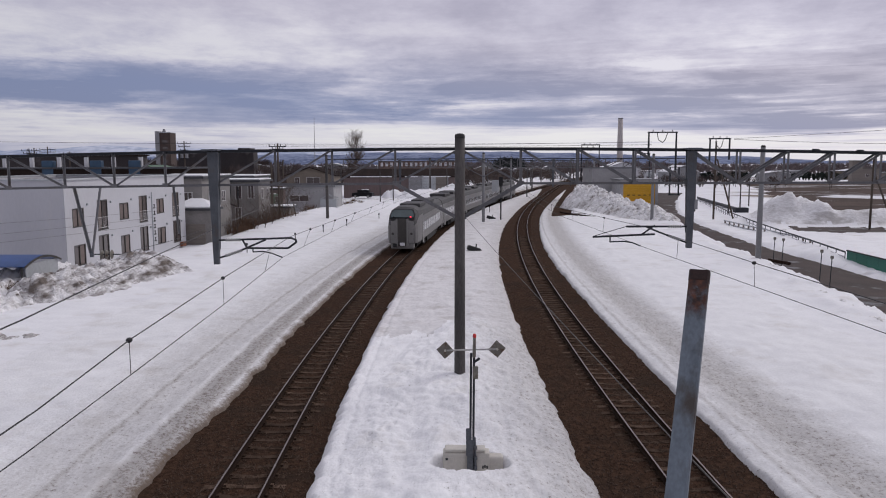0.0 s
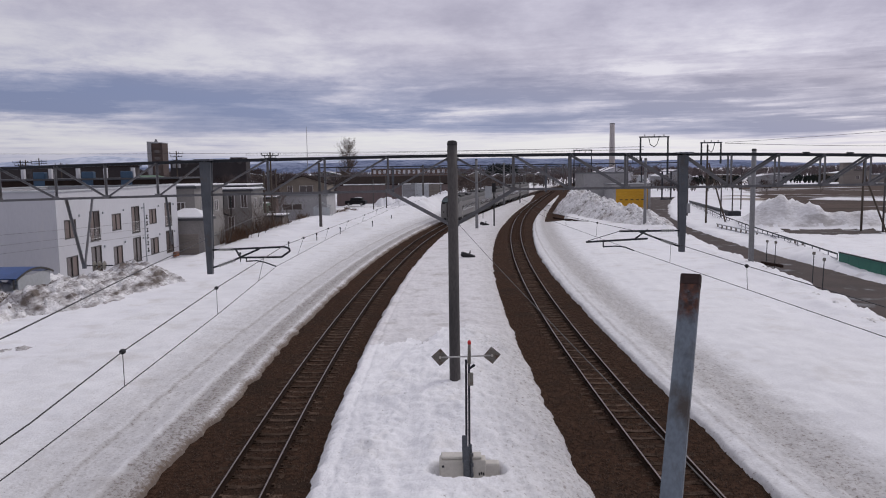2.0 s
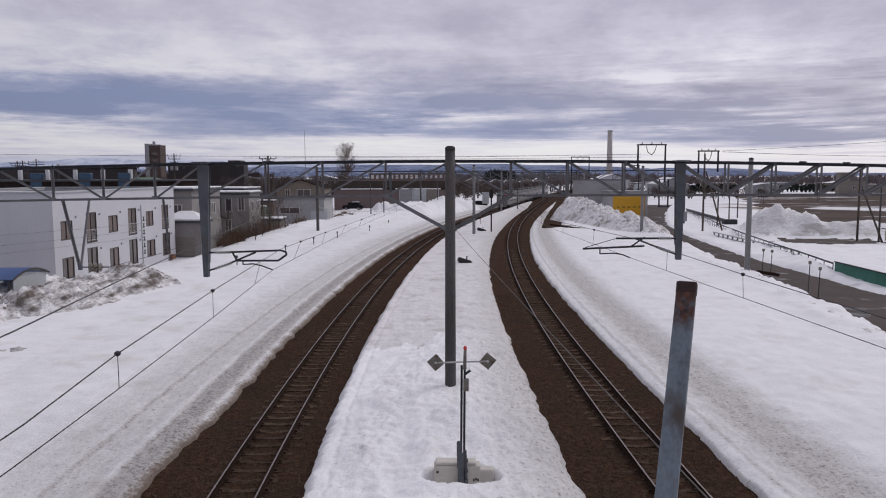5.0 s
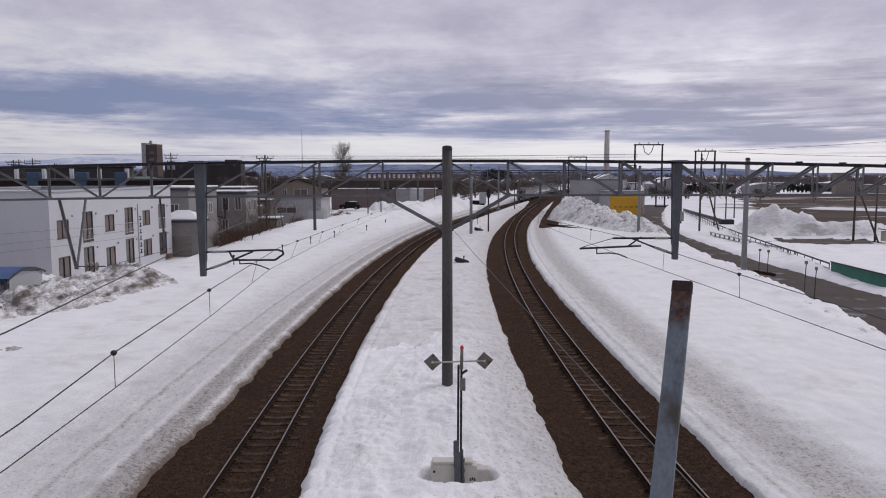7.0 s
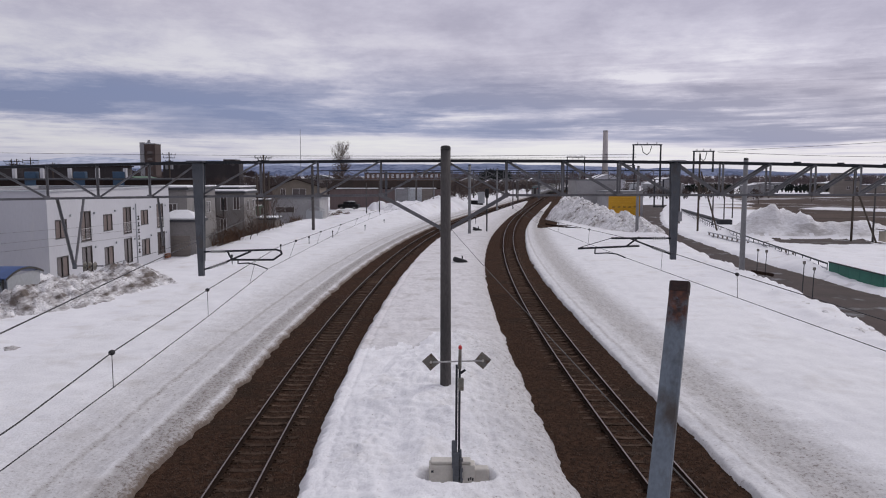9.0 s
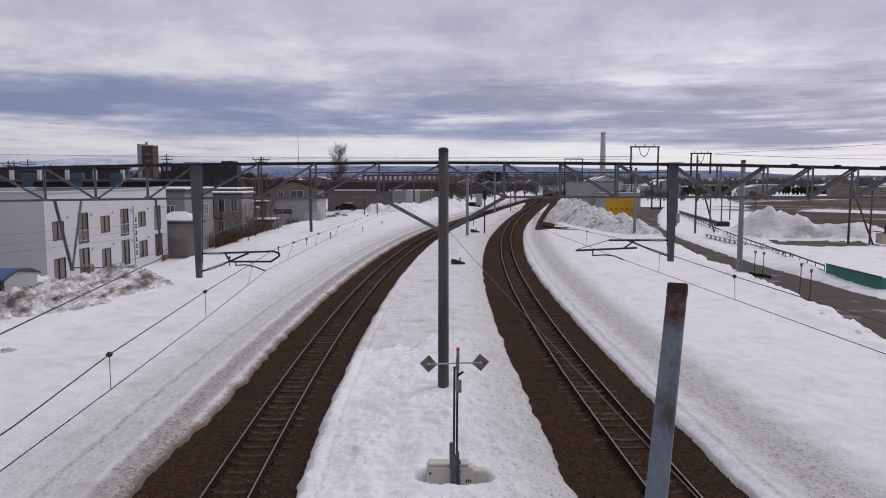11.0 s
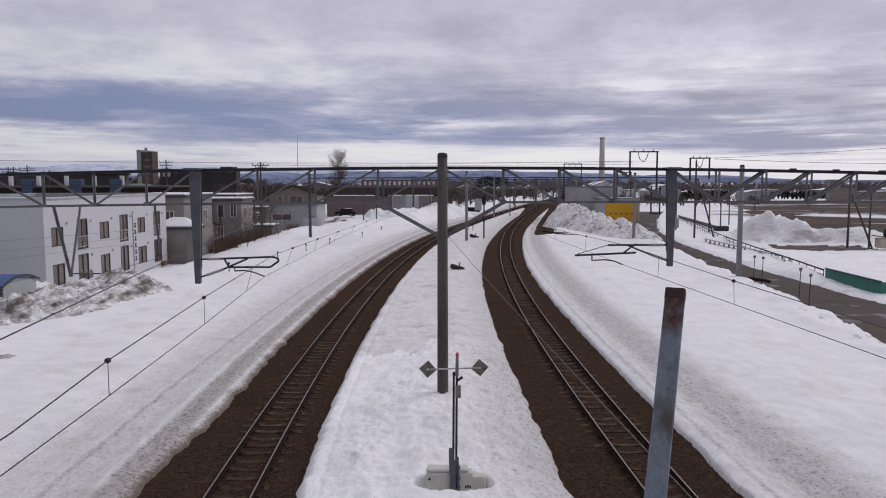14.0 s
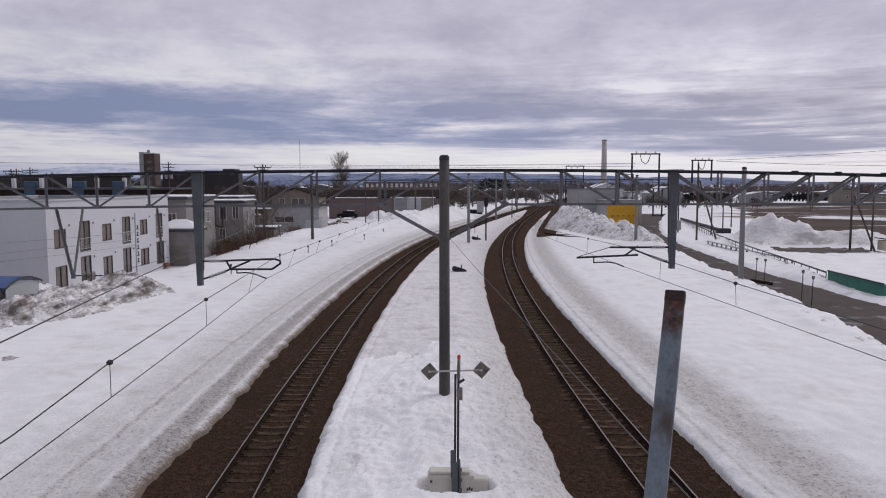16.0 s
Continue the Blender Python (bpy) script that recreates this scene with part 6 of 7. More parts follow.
building("row_house", "long dark row house with white chimneys", "row house", -52, 104, 30, 9, 6.9, ROOF_BROWN, ROOF_DARK, style="flat", snow=False)
rh = bpy.data.objects["row_house"]
for i in range(6):
    bm = bmesh.new()
    box(bm, (-10.0 + 3.75 * i, -4.0, 8.2), (0.42, 0.5, 1.5), bevel=0.03)
    part("chimney", bm, WALL_WHITE, rh, "white chimney")
for xx in (-3.9, 2.7, 8.0):
    bm = bmesh.new()
    box(bm, (xx, -4.1, 7.35), (1.6, 0.9, 2.3), bevel=0.12)
    part("roof_tank", bm, TANK_BLUE, rh, "blue painted roof tank")
building("long_block", "long dark brown windowless block behind the houses", "building", -71, 135, 26, 4, 9.0, WALL_DARK, ROOF_BROWN, style="flat", snow=False)
building("factory_block", "dark maroon factory block with a stepped flat roof", "factory", -80.3, 246, 25, 5, 11.7, WALL_DARK, ROOF_BROWN, style="flat", snow=False)
part("roof_house", box(bmesh.new(), (9.5, 0, 12.6), (4.0, 6, 1.0), bevel=0.05), WALL_DARK, bpy.data.objects["factory_block"])
rng = random.Random(21)
far = []
for i in range(46):
    x, y = rng.uniform(-230, 20), rng.uniform(190, 470)
    if x > LEFT.x_at(min(y, 560)) - 14 or (-36 < x < 60 and y < 330):
        continue
    w, h = rng.uniform(7, 14), rng.uniform(3.0, 6.5)
    building("house", rng.choice(["small grey house far beyond the line", "far taupe house with a snowy roof", "far pale house with a dark roof"]), "house", x, y, w, rng.uniform(7, 10), h,
             rng.choice([WALL_GREY, WALL_TAUPE, WALL_PALE, WALL_BEIGE, WALL_WHITE]), rng.choice([ROOF_DARK, ROOF_GREY, ROOF_BLUE, GREEN_ROOF, ROOF_DARK]), rz=rng.choice([0, 90, 20]), style=rng.choice(["gable", "flat", "gable"]), snow=rng.random() < 0.45, group="far houses",
             wins=[(0, -w / 4, h - 1, 1.3, 1.1), (0, w / 4, h - 1, 1.3, 1.1)])
for i in range(26):
    x, y = rng.uniform(90, 330), rng.uniform(300, 480)
    if 105 < x < 125 and y < 330:
        continue
    w, h = rng.uniform(8, 18), rng.uniform(1.8, 3.4)
    building("house", rng.choice(["far low building beyond the field", "far pale hall beyond the field"]), "building", x, y, w, rng.uniform(7, 10), h,
             rng.choice([WALL_GREY, WALL_TAUPE, WALL_PALE, WALL_BEIGE, WALL_WHITE]), rng.choice([ROOF_DARK, ROOF_GREY, ROOF_DARK]), rz=rng.choice([0, 90, 20]), style=rng.choice(["gable", "flat"]), rise=0.8, snow=rng.random() < 0.8, group="far houses",
             wins=[(0, -w / 4, h - 1, 1.3, 1.1), (0, w / 4, h - 1, 1.3, 1.1)])

for px, y, w, h, wall, roof in ((24.5, 395, 7, 3.6, WALL_TAUPE, ROOF_GREY), (33, 400, 8, 3.8, WALL_GREY, ROOF_DARK), (42, 405, 9, 3.6, WALL_TAUPE, ROOF_GREY), (48.5, 408, 6, 4.2, WALL_GREY, ROOF_DARK), (12, 380, 8, 4.4, WALL_TAUPE, ROOF_DARK), (17, 440, 9, 5.0, WALL_GREY, ROOF_GREY)):
    building("house", "far house with a snowy roof beyond the bend", "house", px, y, w, 8, h, wall, roof, style="gable", rise=1.6, snow=True, group="far houses", wins=[(0, -w / 4, h - 1, 1.2, 1.1), (0, w / 4, h - 1, 1.2, 1.1)])
building("factory_hall", "large far hall with a white snow-covered gable roof", "hall", 88, 300, 12, 16, 3.6, WALL_GREY, ROOF_GREY, style="gable", rise=2.6, wins=[(0, -4, 4, 2, 1.5), (0, 4, 4, 2, 1.5)])
building("factory_hall", "far white-roofed hall beyond the depot", "hall", 66, 310, 15, 16, 5.0, WALL_WHITE, ROOF_GREY, style="gable", rise=2.4)
building("office_block", "taupe square block beyond the thawed field", "building", 158.5, 300, 4.2, 3, 8.0, WALL_TAUPE, ROOF_GREY, style="flat", snow=False, wins=[(0, -0.9, 6.4, 0.8, 1.0), (0, 0.9, 6.4, 0.8, 1.0)])
building("office_wing", "low taupe wing beside the square block", "building", 164.2, 301, 7, 4, 5.0, WALL_TAUPE, ROOF_DARK, style="flat", snow=False, wins=grid_wins(0, [-1.6, 1.6], [2.6], 1.3, 1.2))
building("shed", "low shed with a snow-covered roof", "shed", -24.6, 101, 3.2, 3.4, 1.55, WALL_TAUPE, ROOF_DARK, style="flat")
fr = thing("greenhouse_frame", (-21.0, 118, 0.4), "small pale greenhouse frame in the snow", "greenhouse")
for yy in (0, 1.2, 2.4):
    bm = bmesh.new()
    for a, b in (((-1.3, yy, 0), (-1.3, yy, 1.5)), ((1.3, yy, 0), (1.3, yy, 1.5)), ((-1.3, yy, 1.5), (0, yy, 2.2)), ((1.3, yy, 1.5), (0, yy, 2.2))):
        bar(bm, a, b, 0.07, 0.07)
    part("hoop", bm, WALL_PALE, fr)
for a in ((-1.3, 1.5), (1.3, 1.5), (0, 2.2), (-1.3, 0.1), (1.3, 0.1)):
    bm = bmesh.new()
    bar(bm, (a[0], 0, a[1]), (a[0], 2.4, a[1]), 0.06, 0.06)
    part("purlin", bm, WALL_PALE, fr)
bm = bmesh.new()
box(bm, (0, -0.02, 0.8), (2.5, 0.03, 1.4))
part("front_sheet", bm, WALL_PALE, fr)

# brick tower block
root = thing("tower_block", (-139, 350, -0.5), "brown and white tower block rising above the roofs", "tower block")
part("shaft", box(bmesh.new(), (1.0, 0, 11.2), (5.0, 7, 22.4), bevel=0.05), BRICK_DARK, root)
part("stair_shaft", box(bmesh.new(), (-2.6, 0, 11.6), (2.0, 7.4, 23.2), bevel=0.05), WALL_GREY, root)
part("roof_slab", box(bmesh.new(), (1.0, 0, 22.6), (5.3, 7.3, 0.4), bevel=0.05), WALL_PALE, root)
bm = bmesh.new()
rod(bm, (-0.6, 0, 22.6), (-0.6, 0, 24.4), 0.9, 0.5, n=12)
part("water_tank", bm, WALL_GREY, root)
for k in range(6):
    part("window", box(bmesh.new(), (1.0, -3.53, 3.0 + 3.1 * k), (2.4, 0.06, 1.2)), PANE, root)
# chimney of the works
root = thing("chimney", (128.9, 600, -0.5), "tall pale factory chimney", "chimney")
bm = bmesh.new()
rod(bm, (0, 0, 0), (0, 0, 43), 2.5, 1.9, n=20)
part("shaft", bm, STACK, root, smooth=True)
bm = bmesh.new()
rod(bm, (0, 0, 42.6), (0, 0, 43.4), 2.05, 2.05, n=20)
part("rim", bm, WALL_GREY, root)
# thin aerial mast
root = thing("aerial_mast", (-78, 400, -0.5), "thin lattice aerial mast on the horizon", "mast")
bm = bmesh.new()
rod(bm, (0, 0, 0), (0, 0, 32.3), 0.25, 0.10, n=6)
part("mast_tube", bm, WALL_GREY, root)

# garage with the yellow shutter
root = thing("vehicle_garage", (33.2, 141.0, -0.3), "grey garage with a bright yellow roller shutter", "garage")
for nm, c, s in (("door_jamb", (-3.15, -3.5, 2.1), (0.5, 0.3, 4.2)), ("door_jamb", (3.25, -3.5, 2.1), (0.5, 0.3, 4.2)), ("lintel", (0.05, -3.5, 4.45), (6.9, 0.3, 0.5)), ("side_wall", (-3.3, 0.5, 2.3), (0.2, 7.6, 4.6)), ("side_wall", (3.4, 0.5, 2.3), (0.2, 7.6, 4.6)), ("back_wall", (0, 4.25, 2.3), (6.4, 0.2, 4.6))):
    part(nm, box(bmesh.new(), c, s, bevel=0.01), WALL_SHED, root)
part("roof", box(bmesh.new(), (0, 0.3, 4.78), (7.4, 8.4, 0.18), bevel=0.03), ROOF_GREY, root)
sh = part("roller_shutter", box(bmesh.new(), (0.05, -3.40, 2.15), (5.95, 0.05, 4.2)), YELLOW, root, "bright yellow slatted shutter")
slat = None
for k in range(14):
    if slat is None:
        slat = part("slat", box(bmesh.new(), (0, 0, 0), (5.95, 0.09, 0.285), bevel=0.02), YELLOW, sh, local=pose(0.05, -3.46, 0.16 + 0.30 * k))
    else:
        o = new("slat", slat.data)
        o.parent, o.matrix_basis = sh, pose(0.05, -3.46, 0.16 + 0.30 * k)
for k in range(5):
    part("shutter_window", box(bmesh.new(), (-1.9 + 1.0 * k, -3.52, 1.9), (0.5, 0.03, 0.16)), BLACK, sh)
building("depot_hall", "grey depot hall behind the yellow garage", "hall", 30.5, 152.5, 8.6, 11, 6.4, WALL_SHED, ROOF_GREY, style="flat", snow=False, over=0.05)
bm = bmesh.new()
part("sign_board", box(bmesh.new(), (1.2, -5.56, 3.0), (2.2, 0.06, 0.7)), WALL_WHITE, bpy.data.objects["depot_hall"], "small white board")

# ---------- far woods and hills ----------
def woods(name, label, x0, x1, y0, y1, count, h0, h1, material, seed, twigs=34, thick=0.16):
    """Leafless trees: a stem each, and a spray of twigs that rise and spread from it over a low tangle."""
    r = random.Random(seed)
    V, Fc = [], []

    def blade(a, b, w):
        s = Vector((r.uniform(-1, 1), r.uniform(-0.4, 0.4), 0)).normalized() * w
        n0 = len(V)
        V.extend([tuple(a - s), tuple(a + s), tuple(b)])
        Fc.append((n0, n0 + 1, n0 + 2))
    for i in range(count):
        x, y = r.uniform(x0, x1), r.uniform(y0, y1)
        h = r.uniform(h0, h1)
        foot = Vector((x, y, -0.6))
        crown = r.uniform(0.22, 0.36) * h
        blade(foot, foot + Vector((r.uniform(-0.3, 0.3), 0, h + 0.3)), thick * 1.4)
        for k in range(twigs):
            t = r.uniform(0.12, 0.85)
            a = foot + Vector((0, 0, h * t))
            spread = crown * (0.35 + 1.1 * math.sin(math.pi * min(1, t * 1.05)))
            g = r.uniform(0, math.tau)
            b = a + Vector((math.cos(g) * spread, math.sin(g) * spread, h * r.uniform(0.08, 0.30)))
            b.z = min(b.z, h - 0.4)
            blade(a, b, thick)
            c = a.lerp(b, r.uniform(0.4, 0.8))
            blade(c, c + Vector((r.uniform(-0.5, 0.5), r.uniform(-0.5, 0.5), r.uniform(0.3, 1.0))) * spread * 0.8, thick * 0.7)
    ob = mesh_from(V, Fc, name, material, smooth=False)
    tagged(ob, label, "woods", kind="stuff")


woods("far_woods_west", "dark leafless woods along the horizon", -440, -150, 500, 640, 900, 6, 12.5, WOODS, 1, 44, 0.26)
woods("far_woods_low", "low leafless woods beyond the works", -155, -20, 500, 640, 420, 4, 8.2, WOODS_HAZED, 8, 40, 0.24)
woods("far_woods_middle", "dark woods closing the line's end", -40, 170, 520, 680, 700, 4.5, 9.5, WOODS_HAZED, 2, 44, 0.24)
woods("far_woods_east", "dark leafless woods beyond the field", 150, 560, 480, 640, 850, 3.6, 8.2, WOODS_HAZED, 3, 44, 0.24)
woods("far_conifers", "dark conifers in a row beyond the field", 100, 210, 326, 345, 150, 2.2, 4.0, EVERGREEN, 4, 70, 0.24)
woods("conifer_clump", "dark clump of conifers beyond the line", 22, 35, 412, 432, 36, 7.5, 11, EVERGREEN, 14, 90, 0.30)
woods("garden_shrubs", "brown garden trees between the houses", -190, -38, 165, 340, 700, 3.6, 8.2, WOODS, 5, 50, 0.09)
woods("yard_thicket", "brown leafless thicket behind the houses", -75, -30, 118, 165, 200, 2.2, 5.0, WOODS, 6, 48, 0.045)
woods("line_thicket", "brown leafless thicket beside the far tracks", -8, 20, 225, 420, 230, 1.5, 5.2, WOODS, 7, 48, 0.06)
woods("bend_thicket", "brown leafless trees in the yards beyond the bend", -2, 46, 300, 392, 190, 2.0, 6.0, WOODS, 17, 50, 0.06)
woods("yard_thicket_east", "low leafless thicket beyond the far tracks", 50, 110, 235, 330, 150, 1.4, 3.8, WOODS, 9, 44, 0.06)


def ridge(name, label, y, x0, x1, h, amp, material, seed, snowline=None):
    V, Fc = [], []
    n = 160
    for i in range(n + 1):
        x = x0 + (x1 - x0) * i / n
        t = h + amp * (fbm(x * 0.0009, seed, 0, 6) + 0.3 * fbm(x * 0.004, seed + 2, 0, 4))
        t *= float(np.interp(x, [1350, 1750], [1.0, 0.30]))
        V += [(x, y, -10), (x, y + 120, t * 0.55), (x, y + 300, max(4, t)), (x, y + 900, -10)]
    for i in range(n):
        for k in range(3):
            a = 4 * i + k
            Fc.append((a, a + 4, a + 5, a + 1))
    tagged(mesh_from(V, Fc, name, material), label, "hills", kind="structure")


ridge("backdrop_hills", "low wooded hills on the horizon, coloured blue as by haze", 3300, -3600, 4200, 46, 22, HILL_HAZED, 1.5)
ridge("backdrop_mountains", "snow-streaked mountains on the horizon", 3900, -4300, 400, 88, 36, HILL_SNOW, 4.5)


# ---------- trees and shrubs ----------
def bare_tree(name, label, x, y, z, h, wide, seed, limbs=40, twigs_each=9, thick=0.014):
    """A leader with rising limbs all round it and fine twigs on each limb."""
    r = random.Random(seed)
    root = thing(name, (x, y, z), label, "tree", "bare trees")
    trunk, twigs = bmesh.new(), bmesh.new()
    pts = [Vector((r.gauss(0, 0.012) * h * k, r.gauss(0, 0.012) * h * k, h * 0.96 * k / 6)) for k in range(7)]
    for k in range(6):
        rod(trunk, pts[k], pts[k + 1], h * thick * (1 - k / 6.5), h * thick * (1 - (k + 1) / 6.5), n=6)
    for i in range(limbs):
        t = r.uniform(0.18, 0.98)
        k = min(5, int(t * 6))
        p = pts[k].lerp(pts[k + 1], t * 6 - k)
        a = r.uniform(0, math.tau)
        reach = wide * h * (0.25 + 0.75 * math.sin(math.pi * min(1, (t - 0.1) / 0.95)))
        q = p + Vector((math.cos(a) * reach, math.sin(a) * reach, reach * r.uniform(0.7, 1.7)))
        q.z = min(q.z, h * r.uniform(0.93, 1.0))
        m = p.lerp(q, 0.5) - Vector((0, 0, reach * 0.12))
        rr = h * thick * 0.42 * (1.1 - t)
        rod(twigs, p, m, rr, rr * 0.7, n=4)
        rod(twigs, m, q, rr * 0.7, rr * 0.25, n=4)
        for j in range(twigs_each):
            u = r.uniform(0.25, 1.0)
            b = p.lerp(m, u * 2) if u < 0.5 else m.lerp(q, u * 2 - 1)
            e = b + Vector((r.gauss(0, 0.35), r.gauss(0, 0.35), r.uniform(0.1, 0.9))) * reach * 0.55
            e.z = min(e.z, h)
            rod(twigs, b, e, rr * 0.32, rr * 0.12, n=3)
    part("trunk", trunk, BARK, root)
    part("crown", twigs, TWIG, root, "leafless crown of fine twigs")
    return root


bare_tree("bare_tree", "tall leafless tree standing above the roofs", -35.9, 250, -0.4, 19.5, 0.16, 3, 170, 18, 0.0145)
small = [bare_tree("bare_tree", "small leafless tree behind the far snow", x, y, -0.3, h, 0.30, 30 + i) for i, (x, y, h) in enumerate(((2, 186, 5), (6, 196, 6), (-4, 196, 6), (12, 215, 6.5)))]
tr = random.Random(50)
for i in range(46):
    y = tr.uniform(176, 420)
    lo = LEFT.x_at(y)
    x = lo - 7 - abs(tr.gauss(0, 22)) if i % 3 else RIGHT.x_at(y) + 14 + abs(tr.gauss(0, 40)) + 10
    if -30 < x < 4 and y < 186 or (26 < x < 38 and y < 162):
        continue
    copy_thing(small[i % 4], pose(x, y, -0.35, 0, 0, tr.uniform(0, 360)))


def shrub(x, y, h, seed, count=70, z=-0.1):
    r = random.Random(seed)
    root = thing("dry_shrub", (x, y, z), "dry brown leafless shrub in the snow", "shrub", "dry shrubs")
    bm = bmesh.new()
    for i in range(count):
        a = r.uniform(0, 6.28)
        p = Vector((r.gauss(0, h * 0.25), r.gauss(0, h * 0.25), 0))
        q = p + Vector((math.cos(a) * h * 0.3, math.sin(a) * h * 0.3, h * r.uniform(0.5, 1.0)))
        rod(bm, p, q, 0.016 * h, 0.005, n=3)
        q2 = p.lerp(q, 0.6) + Vector((r.gauss(0, 0.2) * h, r.gauss(0, 0.2) * h, h * 0.25))
        rod(bm, p.lerp(q, 0.6), q2, 0.009 * h, 0.004, n=3)
    part("crown", bm, SHRUB, root)


for i in range(14):
    yy = 77 + 1.2 * i
    shrub(-22.9 - 0.06 * i + rng.uniform(-0.9, 0.7), yy, rng.uniform(0.8, 1.5), 60 + i)
for i in range(7):
    bare_tree("bare_tree", "thin leafless sapling beside the grey house", -21.8 + rng.uniform(-1.2, 1.0), 80 + 3.5 * i, -0.1, rng.uniform(4.0, 5.5), 0.20, 140 + i, 26, 7, 0.010)
for i in range(10):
    bare_tree("bare_tree", "bushy leafless sapling before the grey houses", -23.4 + rng.uniform(-0.9, 0.9), 76 + 2.1 * i, -0.1, rng.uniform(3.0, 4.8), 0.30, 340 + i, 34, 8, 0.011)
for i in range(9):
    bare_tree("bare_tree", "thin leafless tree among the houses", -24.0 - 0.9 * i + rng.uniform(-1.0, 1.0), 99 + 4.2 * i, -0.2, rng.uniform(4.5, 6.5), 0.22, 240 + i, 30, 8, 0.012)
for i in range(9):
    shrub(-25.0 + 0.25 * i + rng.uniform(-0.5, 0.5), 80.5 + 1.4 * i, rng.uniform(1.8, 3.0), 400 + i, 34)
for i in range(6):
    shrub(-22.5 + rng.uniform(-1.5, 1.0), 92 + 4 * i, rng.uniform(1.0, 1.8), 90 + i, 50)
for i in range(8):
    shrub(-19.6 + rng.uniform(-1.6, 1.8), 131 + 1.6 * i, rng.uniform(0.7, 1.2), 160 + i, 50)
for i, (x, y, z) in enumerate(((-23.9, 40.2, 0.55), (-23.2, 41.0, 0.6), (-24.4, 39.2, 0.5))):
    shrub(x, y, 0.75, 180 + i, 60, z)
for i in range(5):
    shrub(-18.6 + rng.uniform(-1, 0.6), 19.5 + 1.5 * i, rng.uniform(0.4, 0.7), 120 + i, 40)


# ---------- parked car, poles and small trackside things ----------
def parked_car(x, y, rz, paint, label, z=-0.25):
    root = thing("parked_car", (x, y, z), label, "car", rz=rz)
    bm = bmesh.new()
    secs = [(-2.2, 0.78, 0.35, 0.95), (-2.0, 0.82, 0.3, 1.05), (-0.9, 0.85, 0.28, 1.08), (0.9, 0.85, 0.28, 1.1), (2.0, 0.82, 0.3, 1.0), (2.2, 0.75, 0.4, 0.85)]
    rings = []
    for yy, w, z0, z1 in secs:
        rings.append([bm.verts.new(p) for p in ((-w, yy, z0), (-w, yy, z1 - 0.1), (-w * 0.9, yy, z1), (w * 0.9, yy, z1), (w, yy, z1 - 0.1), (w, yy, z0))])
    for a, b in zip(rings, rings[1:]):
        for k in range(6):
            bm.faces.new((a[k], a[(k + 1) % 6], b[(k + 1) % 6], b[k]))
    bm.faces.new(rings[0])
    bm.faces.new(rings[-1][::-1])
    bmesh.ops.recalc_face_normals(bm, faces=bm.faces)
    part("body", bm, paint, root)
    bm = bmesh.new()
    box(bm, (0, -0.2, 1.32), (1.5, 2.5, 0.56), bevel=0.16)
    part("cabin", bm, CAR_BLACK, root)
    bm = bmesh.new()
    box(bm, (0, -0.5, 1.64), (1.2, 1.3, 0.12), bevel=0.05)
    part("roof_snow", bm, SNOW, root, "snow on the roof")
    for sx in (-0.8, 0.8):
        for yy in (-1.35, 1.4):
            bm = bmesh.new()
            rod(bm, (sx - 0.1, yy, 0.32), (sx + 0.1, yy, 0.32), 0.32, n=14)
            wh = part("wheel", bm, BLACK, root)
            bm = bmesh.new()
            rod(bm, (sx - 0.11, yy, 0.32), (sx + 0.11, yy, 0.32), 0.18, n=10)
            part("rim", bm, PORCELAIN, wh)


heap("earth_mound", "thawed brown earth and dead grass by the parked car", -25.5, 147, -10.5, 151, 2.6, 0.15, SNOW_DIRTY, 41.0, 60, 24, base=0.05, rough=0.7)
parked_car(-20.0, 153, 80, CAR_BLACK, "black parked car with snow on its roof", 0.5)
parked_car(-40.0, 118, 10, TANK_BLUE, "dark blue parked car by the houses")
parked_car(2, 176, 70, CAR_BLACK, "dark parked car behind the snow ridge")
parked_car(7, 181, 80, CAR_BLACK, "dark parked car behind the snow ridge")

concrete_pole(22.6, 55.9, 0.1, 8.85, 0.21, 0.17, CONCRETE_PALE, "pale concrete pole beside the road")


def utility_pole(x, y, h, arms, label="dark wooden utility pole with crossarms", r=0.15, material=WOOD):
    root = thing("utility_pole", (x, y, -0.4), label, "utility pole", "utility poles")
    bm = bmesh.new()
    rod(bm, (0, 0, -0.3), (0, 0, h), r, r * 0.7, n=10)
    part("shaft", bm, material, root)
    for z, w in arms:
        bm = bmesh.new()
        bar(bm, (-w / 2, 0, z), (w / 2, 0, z), 0.12, 0.12)
        part("crossarm", bm, TOP_STEEL, root)
        for i in range(4):
            xx = -w / 2 + w * i / 3
            bm = bmesh.new()
            rod(bm, (xx, 0, z + 0.05), (xx, 0, z + 0.32), 0.07, 0.05, n=8)
            part("insulator", bm, PORCELAIN if i % 2 else BLACK, root)
    if len(arms) > 2:
        for sx in (-0.45, 0.5):
            bm = bmesh.new()
            rod(bm, (sx, -0.2, arms[-1][0] - 1.5), (sx, -0.2, arms[-1][0] - 0.5), 0.30, n=12)
            part("transformer", bm, WALL_GREY, root, "grey pole transformer")
        bm = bmesh.new()
        bar(bm, (-0.9, 0, arms[-1][0] - 1.6), (0.9, 0, arms[-1][0] - 1.6), 0.10, 0.14)
        part("transformer_shelf", bm, TOP_STEEL, root)


utility_pole(-25.4, 35.85, 5.2, [], "slim pole carrying the service wires", 0.09, CONCRETE)
utility_pole(-23.8, 97, 10.6, [(10.2, 2.2), (9.85, 1.4)])
utility_pole(-26.0, 102, 8.2, [])
utility_pole(-27.7, 116, 8.5, [])
